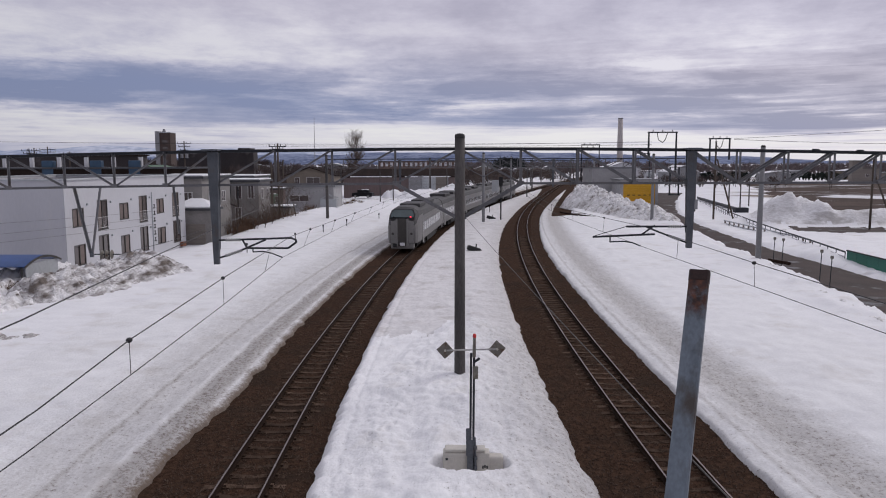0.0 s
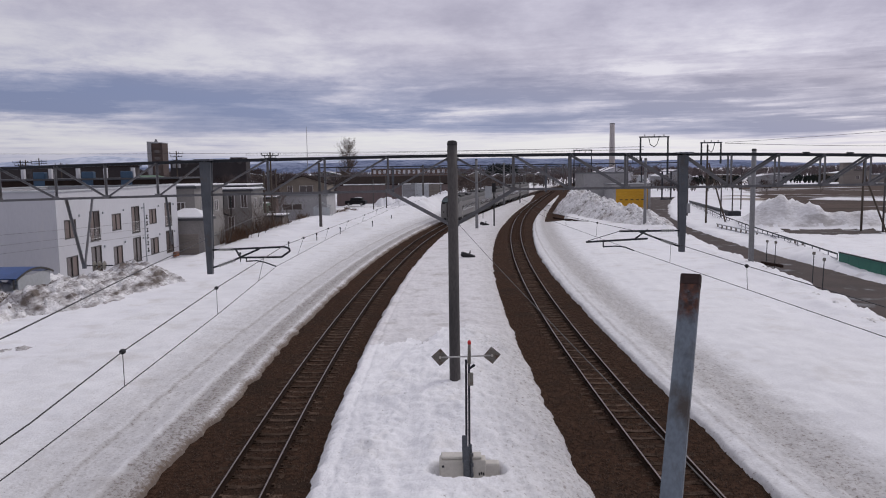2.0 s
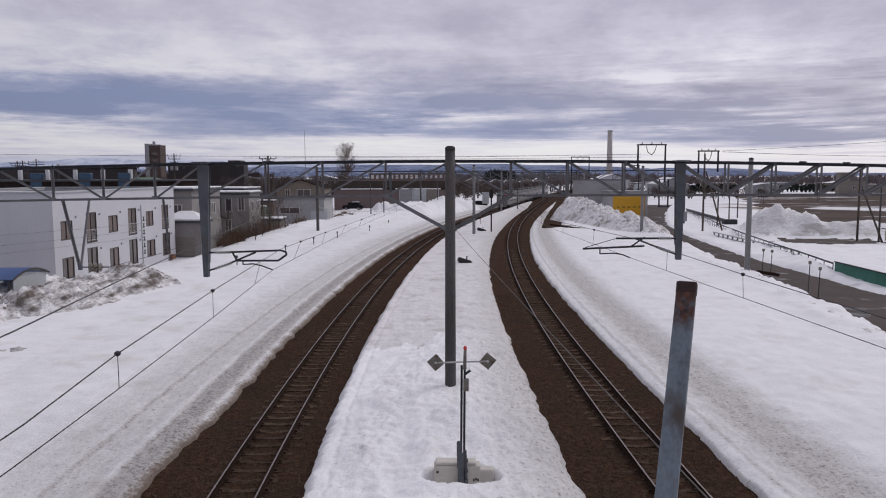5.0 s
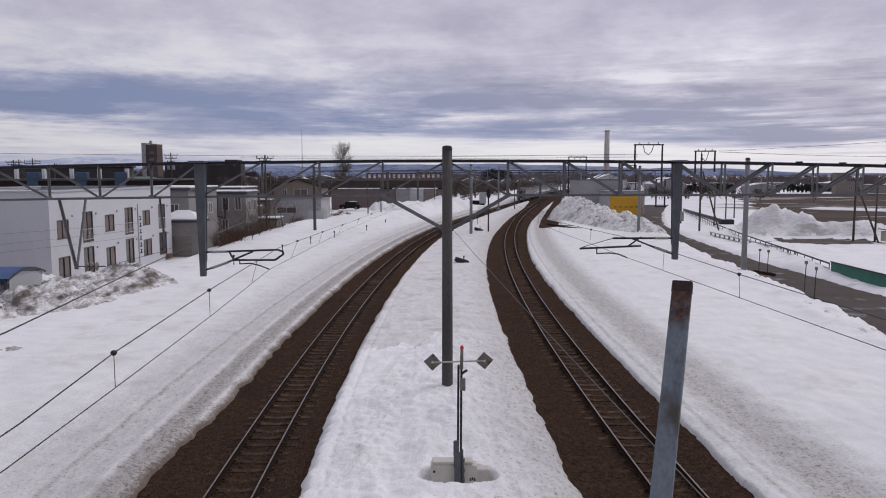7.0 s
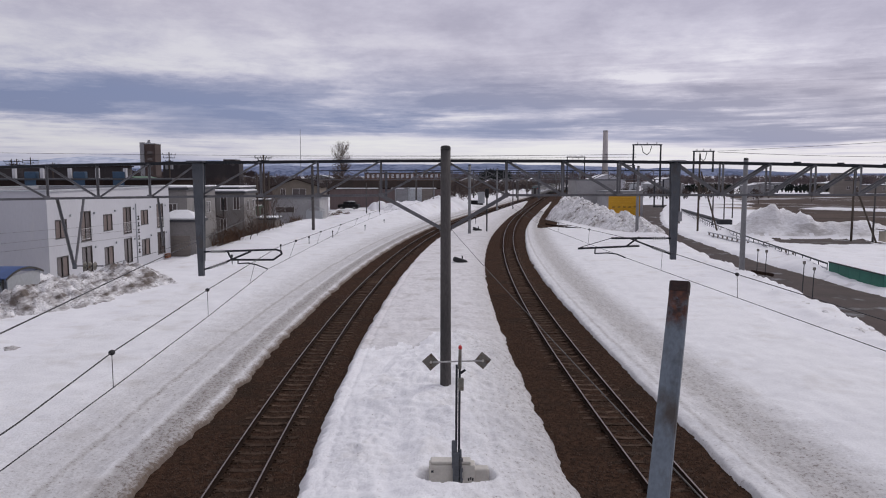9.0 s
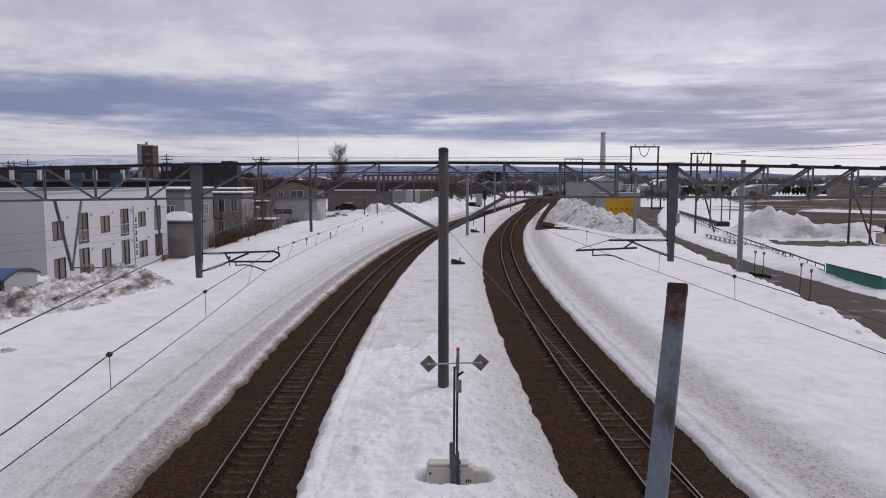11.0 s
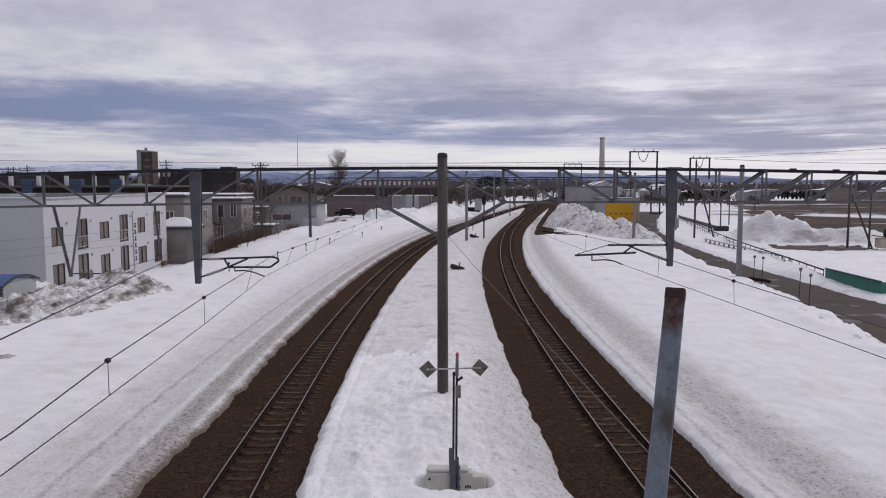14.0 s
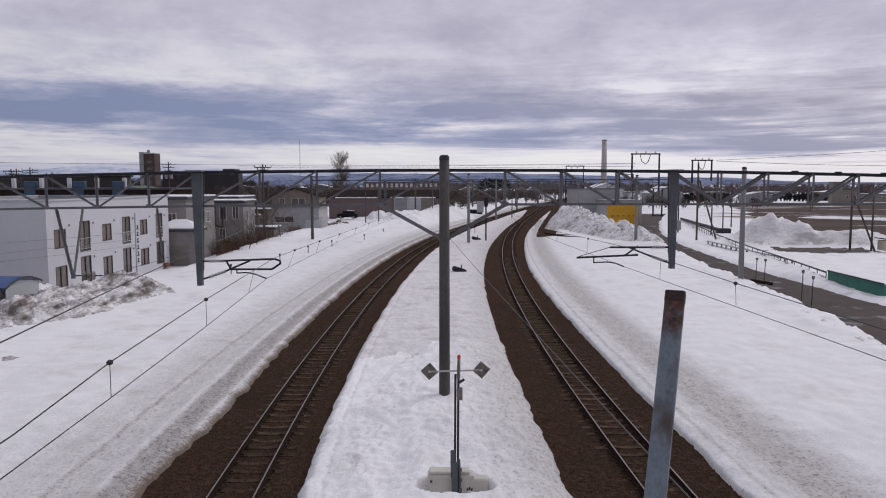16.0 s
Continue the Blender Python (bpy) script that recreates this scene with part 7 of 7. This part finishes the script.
building("hut", "small red-brown hut half buried in snow", "hut", -28.2, 113, 2.4, 2.4, 3.6, WALL_BROWN, ROOF_DARK, style="flat", wins=[(0, 0.2, 2.6, 0.8, 0.9)])
building("storage_box", "green storage box with snow on top", "storage box", -28.0, 107, 2.0, 1.6, 2.9, GREEN_ROOF, GREEN_ROOF, style="flat")
utility_pole(-54, 145, 12.4, [(11.9, 2.6), (11.3, 2.2), (10.6, 1.4)])
utility_pole(-84, 150, 11.5, [(10.9, 3.2), (10.4, 3.2), (9.8, 2.0)])
utility_pole(-89, 152, 11.2, [(10.7, 3.2), (10.2, 2.4), (9.6, 1.8)])
utility_pole(-81, 140, 11.0, [(10.5, 2.4), (9.9, 2.8)])
utility_pole(-70, 132, 10.2, [(9.8, 2.0)])
for x, y, h in ((-12.8, 143, 6.8), (-5.5, 141, 6.8), (-15, 140, 6.5), (-20.5, 128, 7.0), (14.7, 161, 8.0), (35.8, 113, 7.0), (51.7, 133, 7.0), (48.0, 82.7, 7.0), (-2.5, 150, 7.0), (39.1, 108, 6.5), (48.3, 128, 5.5)):
    utility_pole(x, y, h, [], "thin grey trackside pole", 0.12, CONCRETE)


case = thing("switch_case", (35.8, 112.85, -0.3), "grey switch case fixed to a trackside pole", "switch case")
part("casing", box(bmesh.new(), (0, 0, 1.5), (0.75, 0.3, 1.4), bevel=0.04), WALL_GREY, case)
part("casing_roof", box(bmesh.new(), (0, 0, 2.24), (0.85, 0.4, 0.08), bevel=0.02), ROOF_GREY, case)


def a_frame(x, y, h, lean, label):
    root = thing("trestle_pole", (x, y, -0.3), label, "pole", "trestle poles")
    bm = bmesh.new()
    rod(bm, (0, 0, -0.2), (0, 0, h), 0.13, 0.11, n=10)
    part("upright", bm, WOOD, root)
    bm = bmesh.new()
    rod(bm, (lean, -2.5, -0.1), (0.15, -0.2, h * 0.78), 0.11, 0.10, n=10)
    part("strut", bm, WOOD, root)


a_frame(46.3, 84, 8.2, 1.6, "dark wooden pole with a leaning strut")
a_frame(33.2, 97, 10.6, 1.9, "dark pole with a leaning strut")


def h_frame(x0, x1, y, z_top, label, feet=(-0.1, -0.1)):
    root = thing("steel_gantry", ((x0 + x1) / 2, y, -0.3), label, "gantry", "steel gantries")
    w = (x1 - x0) / 2
    for sx, ft in ((-w, feet[0]), (w, feet[1])):
        bm = bmesh.new()
        rod(bm, (sx, 0, ft), (sx, 0, z_top + 0.3), 0.13, 0.10, n=10)
        part("leg", bm, TOP_STEEL, root)
    bm = bmesh.new()
    bar(bm, (-w - 0.15, 0, z_top + 0.3), (w + 0.15, 0, z_top + 0.3), 0.16, 0.16)
    part("crossbeam", bm, TOP_STEEL, root)
    bm = bmesh.new()
    bent(bm, [(-w * 0.4, 0, z_top + 0.2), (-w * 0.3, 0, z_top - 0.6), (0, 0, z_top - 0.95), (w * 0.2, 0, z_top - 0.6), (w * 0.35, 0, z_top + 0.2)], 0.045, 6)
    part("cable_loop", bm, WIRE, root)
    for k in range(3):
        bm = bmesh.new()
        rod(bm, (-w * 0.7 + w * 0.7 * k, 0, z_top + 0.36), (-w * 0.7 + w * 0.7 * k, 0, z_top + 0.62), 0.08, 0.06)
        part("insulator", bm, PORCELAIN, root)


h_frame(23.5, 26.9, 93.0, 11.3, "dark steel gantry carrying feeder cables", (8.2, 6.9))
h_frame(32.2, 34.7, 96.4, 10.6, "dark steel gantry beside the road", (8.0, 8.2))
h_frame(25.58, 29.23, 156, 11.3, "small far steel gantry", (-0.1, -0.1))
h_frame(39, 42, 165, 9.6, "small far steel gantry")


def signal(x, y):
    root = thing("railway_signal", (x, y, 0.0), "dark colour-light signal post beside the track", "signal")
    bm = bmesh.new()
    rod(bm, (0, 0, -0.2), (0, 0, 5.2), 0.10, n=10)
    part("post", bm, BLACK, root)
    bm = bmesh.new()
    box(bm, (0, 0, 5.2), (0.5, 0.12, 1.2), bevel=0.05)
    hd = part("backboard", bm, BLACK, root)
    for z in (4.85, 5.2, 5.55):
        bm = bmesh.new()
        rod(bm, (0, -0.06, z), (0, -0.28, z), 0.10, 0.12, n=12)
        part("hood", bm, BLACK, hd)
    bm = bmesh.new()
    box(bm, (-0.75, 0, 4.6), (0.9, 0.3, 1.5), bevel=0.03)
    part("relay_case", bm, WALL_PALE, root, "pale relay case")


signal(5.46, 97.3)
for x, y, s in ((1.2, 62.6, 1.0), (4.2, 98.7, 1.0)):
    root = thing("cable_cover", (x, y, 0.1), "small black cover lying in the snow", "cover", "trackside covers")
    bm = bmesh.new()
    box(bm, (0, 0, 0.18), (1.2 * s, 0.7, 0.42), pose(0, 0, 0, 0, 18, 10), bevel=0.12)
    part("hood", bm, BLACK, root)
    bm = bmesh.new()
    rod(bm, (0.2, 0, 0.2), (0.25, 0, 0.62), 0.05)
    part("stub", bm, BLACK, root)

# short stakes in the snow
for x, y in ((-17.5, 60), (-15.5, 69), (-14.5, 78), (-13.2, 86), (4.6, 112), (-10.5, 96), (-9.0, 108)):
    root = thing("marker_stake", (x, y, 0.1), "short dark stake in the snow", "stake", "snow stakes")
    bm = bmesh.new()
    rod(bm, (0, 0, -0.2), (0, 0, 0.9), 0.04, n=8)
    part("rod", bm, BLACK, root)
    bm = bmesh.new()
    box(bm, (0, 0, 0.9), (0.16, 0.1, 0.2), bevel=0.03)
    part("cap", bm, BLACK, root)
for x, y, h in ((23.4, 55.1, 1.9), (23.65, 54.2, 1.9), (22.6, 46.3, 2.0), (22.7, 45.2, 1.75)):
    root = thing("delineator_post", (x, y, 0.0), "slim roadside post with a small head", "delineator post", "roadside posts")
    bm = bmesh.new()
    rod(bm, (0, 0, -0.2), (0.05, 0, h), 0.028, n=8)
    part("rod", bm, TOP_STEEL, root)
    bm = bmesh.new()
    box(bm, (0.05, 0, h + 0.06), (0.2, 0.06, 0.2), bevel=0.03)
    part("head", bm, PLATE_GREY, root)

# debris of old timber on the thawed siding
for i, (x, y, L, rz) in enumerate(((15.6, 107.0, 3.4, -62), (16.6, 104.0, 3.2, -50), (17.6, 101.6, 2.4, -38), (16.2, 103.2, 1.8, -75), (17.2, 105.2, 2.2, 20), (23.35, 55.2, 0.6, -70), (23.6, 54.4, 0.5, -50), (23.85, 53.8, 0.55, -75), (23.5, 54.8, 0.35, 10))):
    root = thing("old_timber", (x, y, 0.15), "dark old timber lying in the snow", "timber", "old timbers")
    part("baulk", box(bmesh.new(), (0, 0, 0.14), (L, 0.24, 0.22), pose(0, 0, 0, 0, 3, rz), bevel=0.03), OLD_TIMBER, root)
# the thawed strip beside the siding
ob = sheet("thawed_strip", stretch_rows(105.5, 240, 1.0, 0.01), lambda y: RIGHT.x_at(y) + 3.7 + ragged(y, 40.0, 0.3), lambda y: RIGHT.x_at(y) + float(np.interp(y, [105, 112, 130, 166, 240], [5.6, 7.3, 7.2, 6.8, 5.4])) + ragged(y, 44.0, 0.5), 8, lambda x, y, u: -0.10 + 0.03 * fbm(x, y), BALLAST)
tagged(ob, "thawed brown ballast strip beside the track", "ballast", kind="structure")


# ---------- guard rail, long pipe and green panel by the road ----------
def guard_rail():
    root = thing("guard_rail", (0, 0, 0), "dark steel guard rail with posts in the snow beside the road", "guard rail")
    ys = [56.3 + 2.0 * i for i in range(47)]

    def gx(y):
        return float(np.interp(y, [55, 59, 64, 74, 85, 100, 141, 150], [29.1, 29.75, 30.6, 32.1, 33.9, 36.7, 45.7, 47.8]))
    for name, z, w, h, m, label in (("top_beam", 0.80, 0.06, 0.12, TOP_STEEL, ""), ("lower_beam", 0.42, 0.05, 0.10, WALL_WHITE, "white lower rail")):
        bm = bmesh.new()
        for a, b in zip(ys, ys[1:]):
            bar(bm, (gx(a), a, z), (gx(b), b, z), w, h)
        part(name, bm, m, root, label)
    for y in ys:
        bm = bmesh.new()
        rod(bm, (gx(y), y, -0.3), (gx(y), y, 0.82), 0.035, n=8)
        part("post", bm, TOP_STEEL, root)
    # a low fence in front of it
    kerb = thing("snow_fence", (32.2, 68, 0.0), "low pale fence of short dark posts in the snow", "fence")
    part("beam", bar(bmesh.new(), (0, 0, 0.52), (0.25, 23, 0.52), 0.08, 0.12), WALL_PALE, kerb)
    part("beam", bar(bmesh.new(), (0, 0, 0.16), (0.25, 23, 0.16), 0.08, 0.12), WALL_PALE, kerb)
    for i in range(16):
        part("post", bar(bmesh.new(), (0.016 * i, 1.5 * i, -0.3), (0.016 * i, 1.5 * i, 0.53), 0.16, 0.12), WALL_TAUPE, kerb)


guard_rail()


def green_panel():
    a, b = Vector((29.05, 48.5, -0.48)), Vector((29.3, 56.0, -0.48))
    root = thing("green_fence", a, "green painted panel fence half buried in snow", "fence")
    d = b - a
    m = Matrix.Rotation(math.atan2(-d.x, d.y), 4, "Z")
    n = 5
    for i in range(n):
        L = d.length / n
        part("panel", box(bmesh.new(), (0, L * (i + 0.5), 0.72), (0.06, L - 0.015, 1.35), m, bevel=0.008), GREEN_PAINT, root)
    for i in range(n + 1):
        part("post", box(bmesh.new(), (0.06, d.length * i / n, 0.70), (0.10, 0.10, 1.45), m, bevel=0.01), GREEN_PAINT, root)
    part("top_rail", box(bmesh.new(), (0, d.length / 2, 1.44), (0.13, d.length + 0.1, 0.08), m, bevel=0.01), TOP_STEEL, root)
    part("end_panel", box(bmesh.new(), (0.35, -0.03, 0.72), (0.75, 0.06, 1.35), m, bevel=0.008), GREEN_PAINT, root)


green_panel()
root = thing("drain_pipe", (44.2, 116.7, -0.3), "long dark pipe lying on the snow", "pipe")
part("barrel", rod(bmesh.new(), (6.1, 39.8, 0.42), (0, 0.5, 0.42), 0.28, n=12), TOP_STEEL, root)
part("end_block", box(bmesh.new(), (-0.2, -0.4, 0.45), (2.0, 1.4, 0.80), bevel=0.05), TOP_STEEL, root)
root = thing("wooden_hutch", (48.75, 81.0, 0.2), "small cream wooden hutch with a brown roof", "hutch")
part("box_body", box(bmesh.new(), (0, 0, 0.6), (1.5, 1.2, 1.1), bevel=0.02), WALL_CREAM, root)
part("roof", box(bmesh.new(), (0, 0, 0), (2.0, 1.7, 0.10), pose(0, 0, 1.25, 0, 8)), WOOD, root)
part("black_drum", box(bmesh.new(), (0.1, 0, 1.7), (0.5, 0.5, 0.9), bevel=0.2), BLACK, root)


# ---------- the train ----------
SECTION = [(1.30, 0.78), (1.37, 0.90), (1.40, 1.30), (1.40, 2.35), (1.33, 2.95), (1.16, 3.38), (0.85, 3.58), (0.42, 3.67), (0.0, 3.69)]
CAR_LEN, GAP = 20.6, 0.5


def car_shell(ends):
    """Loft of the body; ends are (y, width factor, height factor, lift of the roof)."""
    bm = bmesh.new()
    full = [(-x, z) for x, z in SECTION] + [(x, z) for x, z in SECTION[-2::-1]]
    rings = []
    for y, fw, fh in ends:
        rings.append([bm.verts.new((x * fw, y, 0.78 + (z - 0.78) * fh)) for x, z in full])
    n = len(full)
    for a, b in zip(rings, rings[1:]):
        for k in range(n - 1):
            f = bm.faces.new((a[k], a[k + 1], b[k + 1], b[k]))
            zz = max(SECTION[k if k < len(SECTION) else n - 1 - k][1], SECTION[k + 1 if k + 1 < len(SECTION) else n - 2 - k][1])
            f.material_index = 1 if zz > 3.3 else 0
        bm.faces.new((a[-1], a[0], b[0], b[-1]))
    bm.faces.new(rings[0])
    bm.faces.new(rings[-1][::-1])
    bmesh.ops.recalc_face_normals(bm, faces=bm.faces)
    return bm


def train_car(cab):
    root = thing("train_car", (0, 0, 0), "silver-grey express train end car with a dark gangway door" if cab else "silver-grey express train car with a row of windows", "train car", "train cars")
    h = CAR_LEN / 2
    if cab:
        ends = [(-h, 0.76, 0.715), (-h + 0.10, 0.84, 0.735), (-h + 0.42, 0.92, 0.84), (-h + 0.85, 0.95, 0.965), (-h + 1.4, 0.98, 1.05), (-h + 3.2, 1.0, 1.08), (-h + 3.8, 1.0, 1.0), (h - 0.05, 1.0, 1.0), (h, 0.97, 0.98)]
    else:
        ends = [(-h, 0.97, 0.98), (-h + 0.05, 1, 1), (h - 0.05, 1, 1), (h, 0.97, 0.98)]
    part("body", car_shell(ends), [TRAIN_SILVER, TRAIN_ROOF], root, smooth=False)
    for sx in (-1, 1):
        y0 = -h + (4.6 if cab else 2.6)
        k = 0
        y = y0
        while y < h - 2.4:
            bm = bmesh.new()
            box(bm, (sx * 1.398, y, 1.98), (0.03, 1.18, 0.78), bevel=0.012)
            part("side_window", bm, TRAIN_WINDOW, root)
            y += 1.52
        for yy in ((-h + 3.3, h - 1.3) if cab else (-h + 1.3, h - 1.3)):
            bm = bmesh.new()
            box(bm, (sx * 1.395, yy, 1.55), (0.035, 0.95, 2.0), bevel=0.012)
            dr = part("side_door", bm, TRAIN_FACE, root, "recessed grey passenger door")
            bm = bmesh.new()
            box(bm, (sx * 1.41, yy, 1.95), (0.02, 0.5, 0.8), bevel=0.01)
            part("door_window", bm, TRAIN_GLASS, dr)
        bm = bmesh.new()
        box(bm, (sx * 1.30, 0, 0.62), (0.06, 7.5, 0.5), bevel=0.01)
        part("side_skirt", bm, TRAIN_UNDER, root)
        bm = bmesh.new()
        box(bm, (sx * 1.385, 0, 2.62), (0.02, CAR_LEN - 8, 0.06))
        part("rain_strip", bm, TRAIN_FACE, root)
    for yy in (-3.6, 3.6):
        bm = bmesh.new()
        box(bm, (0, yy, 3.78), (1.9, 4.2, 0.34), bevel=0.08)
        part("roof_unit", bm, TRAIN_ROOF, root)
    for yy in (-6.9, 6.9):
        bm = bmesh.new()
        for dy in (-1.05, 1.05):
            for sx in (-0.566, 0.566):
                rod(bm, (sx - 0.06, yy + dy, 0.43), (sx + 0.06, yy + dy, 0.43), 0.43, n=16)
        box(bm, (-0.95, yy, 0.5), (0.12, 3.0, 0.25))
        box(bm, (0.95, yy, 0.5), (0.12, 3.0, 0.25))
        part("bogie", bm, TRAIN_UNDER, root)
    bm = bmesh.new()
    box(bm, (0, 0, 0.42), (2.3, 9.5, 0.5), bevel=0.05)
    part("underfloor_equipment", bm, TRAIN_UNDER, root)
    bm = bmesh.new()
    box(bm, (0, h + 0.2, 1.9), (1.0, 0.6, 2.3), bevel=0.05)
    part("gangway_bellows", bm, TRAIN_UNDER, root)
    if cab:
        # the face: gangway door, windscreen above it, lamps, snow skirt
        y = -h
        bm = bmesh.new()
        box(bm, (0, y - 0.02, 1.72), (0.70, 0.16, 2.35), bevel=0.03)
        part("gangway_door", bm, FRAME_DARK, root, "dark brown gangway door")
        for sx in (-1, 1):
            bm = bmesh.new()
            box(bm, (sx * 0.46, y - 0.03, 1.72), (0.16, 0.16, 2.35), bevel=0.04)
            part("door_pillar", bm, TRAIN_FACE, root)
            bm = bmesh.new()
            box(bm, (sx * 0.76, y + 0.0, 1.75), (0.44, 0.10, 1.9), bevel=0.04)
            part("face_panel", bm, TRAIN_FACE, root)
            bm = bmesh.new()
            rod(bm, (sx * 0.80, y - 0.09, 1.62), (sx * 0.80, y + 0.02, 1.62), 0.11, n=14)
            part("head_lamp", bm, FRAME_DARK, root, "dark round lamp")
            bm = bmesh.new()
            box(bm, (sx * 0.74, y + 0.02, 3.05), (0.15, 0.14, 0.10), bevel=0.03)
            part("tail_lamp", bm, TAIL_LIGHT if sx > 0 else TRAIN_GLASS, root, "lit red tail lamp" if sx > 0 else "unlit tail lamp")
        def slab(name, w0, w1, y0, z0, y1, z1, out, material, label):
            """A sloping pane across the face, bowed at its top corners."""
            n = Vector((0, -(z1 - z0), (y1 - y0))).normalized() * out
            ring = [(-w0, y0, z0), (w0, y0, z0), (w0 * 1.02, y0 + (y1 - y0) * 0.35, z0 + (z1 - z0) * 0.35), (w1, y1 - (y1 - y0) * 0.08, z1 - (z1 - z0) * 0.08), (w1 * 0.8, y1, z1), (-w1 * 0.8, y1, z1), (-w1, y1 - (y1 - y0) * 0.08, z1 - (z1 - z0) * 0.08), (-w0 * 1.02, y0 + (y1 - y0) * 0.35, z0 + (z1 - z0) * 0.35)]
            k = len(ring)
            W = [(a, y + b, c) for a, b, c in ring] + [(a + n.x, y + b + n.y, c + n.z) for a, b, c in ring]
            fs = [tuple(range(k))[::-1], tuple(range(k, 2 * k))] + [(i, (i + 1) % k, k + (i + 1) % k, k + i) for i in range(k)]
            return mesh_from(W, fs, name, material, root, False, label=label)
        slab("windscreen_frame", 1.08, 0.92, 0.0, 2.84, 0.80, 3.60, 0.10, BLACK, "black windscreen surround")
        slab("windscreen", 0.97, 0.80, 0.07, 2.95, 0.71, 3.52, 0.13, TRAIN_SCREEN, "dark teal sloping windscreen")
        bm = bmesh.new()
        box(bm, (0, y + 0.34, 0.56), (2.02, 0.6, 0.56), bevel=0.14)
        part("snow_plough", bm, TRAIN_FACE, root, "grey rounded plough skirt")
        bm = bmesh.new()
        box(bm, (0.02, y - 0.10, 0.72), (0.42, 0.12, 0.28), bevel=0.05)
        part("caked_snow", bm, SNOW, root, "lump of snow on the coupler")
        bm = bmesh.new()
        box(bm, (-0.62, y - 0.05, 0.62), (0.34, 0.2, 0.3), bevel=0.05)
        part("cable_box", bm, BLACK, root)
    return root


end_car = train_car(True)
mid_car = train_car(False)
TRAIN = [end_car, mid_car] + [copy_thing(mid_car, pose(0, 0, 0)) for k in range(2)] + [copy_thing(end_car, pose(0, 0, 0))]


def train_pose(s, flip):
    x0, y0, _ = LEFT.at(s - 6.9)
    x1, y1, _ = LEFT.at(s + 6.9)
    h = math.atan2(x1 - x0, y1 - y0)
    return pose((x0 + x1) / 2, (y0 + y1) / 2, 0.0, 0, 0, -math.degrees(h) + (180 if flip else 0))


def motions():
    # the train runs away along the western track
    for k, car in enumerate(TRAIN):
        rows = []
        for i in range(33):
            t = i * 0.5
            s = 62.0 + 21.3 * t + 0.04 * t * t + CAR_LEN / 2 + k * (CAR_LEN + GAP)
            rows.append((t, train_pose(s, k == len(TRAIN) - 1)))
        walk(car, rows)


# ---------- loose ballast ----------
def loose_stones():
    r = random.Random(77)
    V, Fc = [], []
    tet = [(1, 0, -0.4), (-0.6, 0.8, -0.4), (-0.6, -0.8, -0.4), (0.1, 0.1, 0.8), (0.5, 0.7, 0.1), (0.5, -0.7, 0.2)]
    fcs = [(0, 4, 3), (4, 1, 3), (1, 2, 3), (2, 5, 3), (5, 0, 3), (0, 2, 1), (0, 1, 4), (0, 5, 2)]
    for trk, lo, hi in ((LEFT, -2.1, 1.7), (RIGHT, -2.4, 1.9)):
        for i in range(9000):
            s = 13 + 34 * r.random() ** 1.5
            x, y, h = trk.at(s)
            o = r.uniform(lo, hi)
            w = r.uniform(0.018, 0.040)
            a = r.uniform(0, 6.28)
            c, sn = math.cos(a), math.sin(a)
            n0 = len(V)
            for p in tet:
                V.append((x + o + w * (p[0] * c - p[1] * sn), y + w * (p[0] * sn + p[1] * c), -0.180 + w * p[2] * r.uniform(0.6, 1.2)))
            Fc += [[n0 + q for q in f] for f in fcs]
    ob = mesh_from(V, Fc, "loose_ballast", STONE, smooth=False)
    tagged(ob, "loose brown ballast stones between the rails", "ballast", kind="stuff")


loose_stones()

motions()
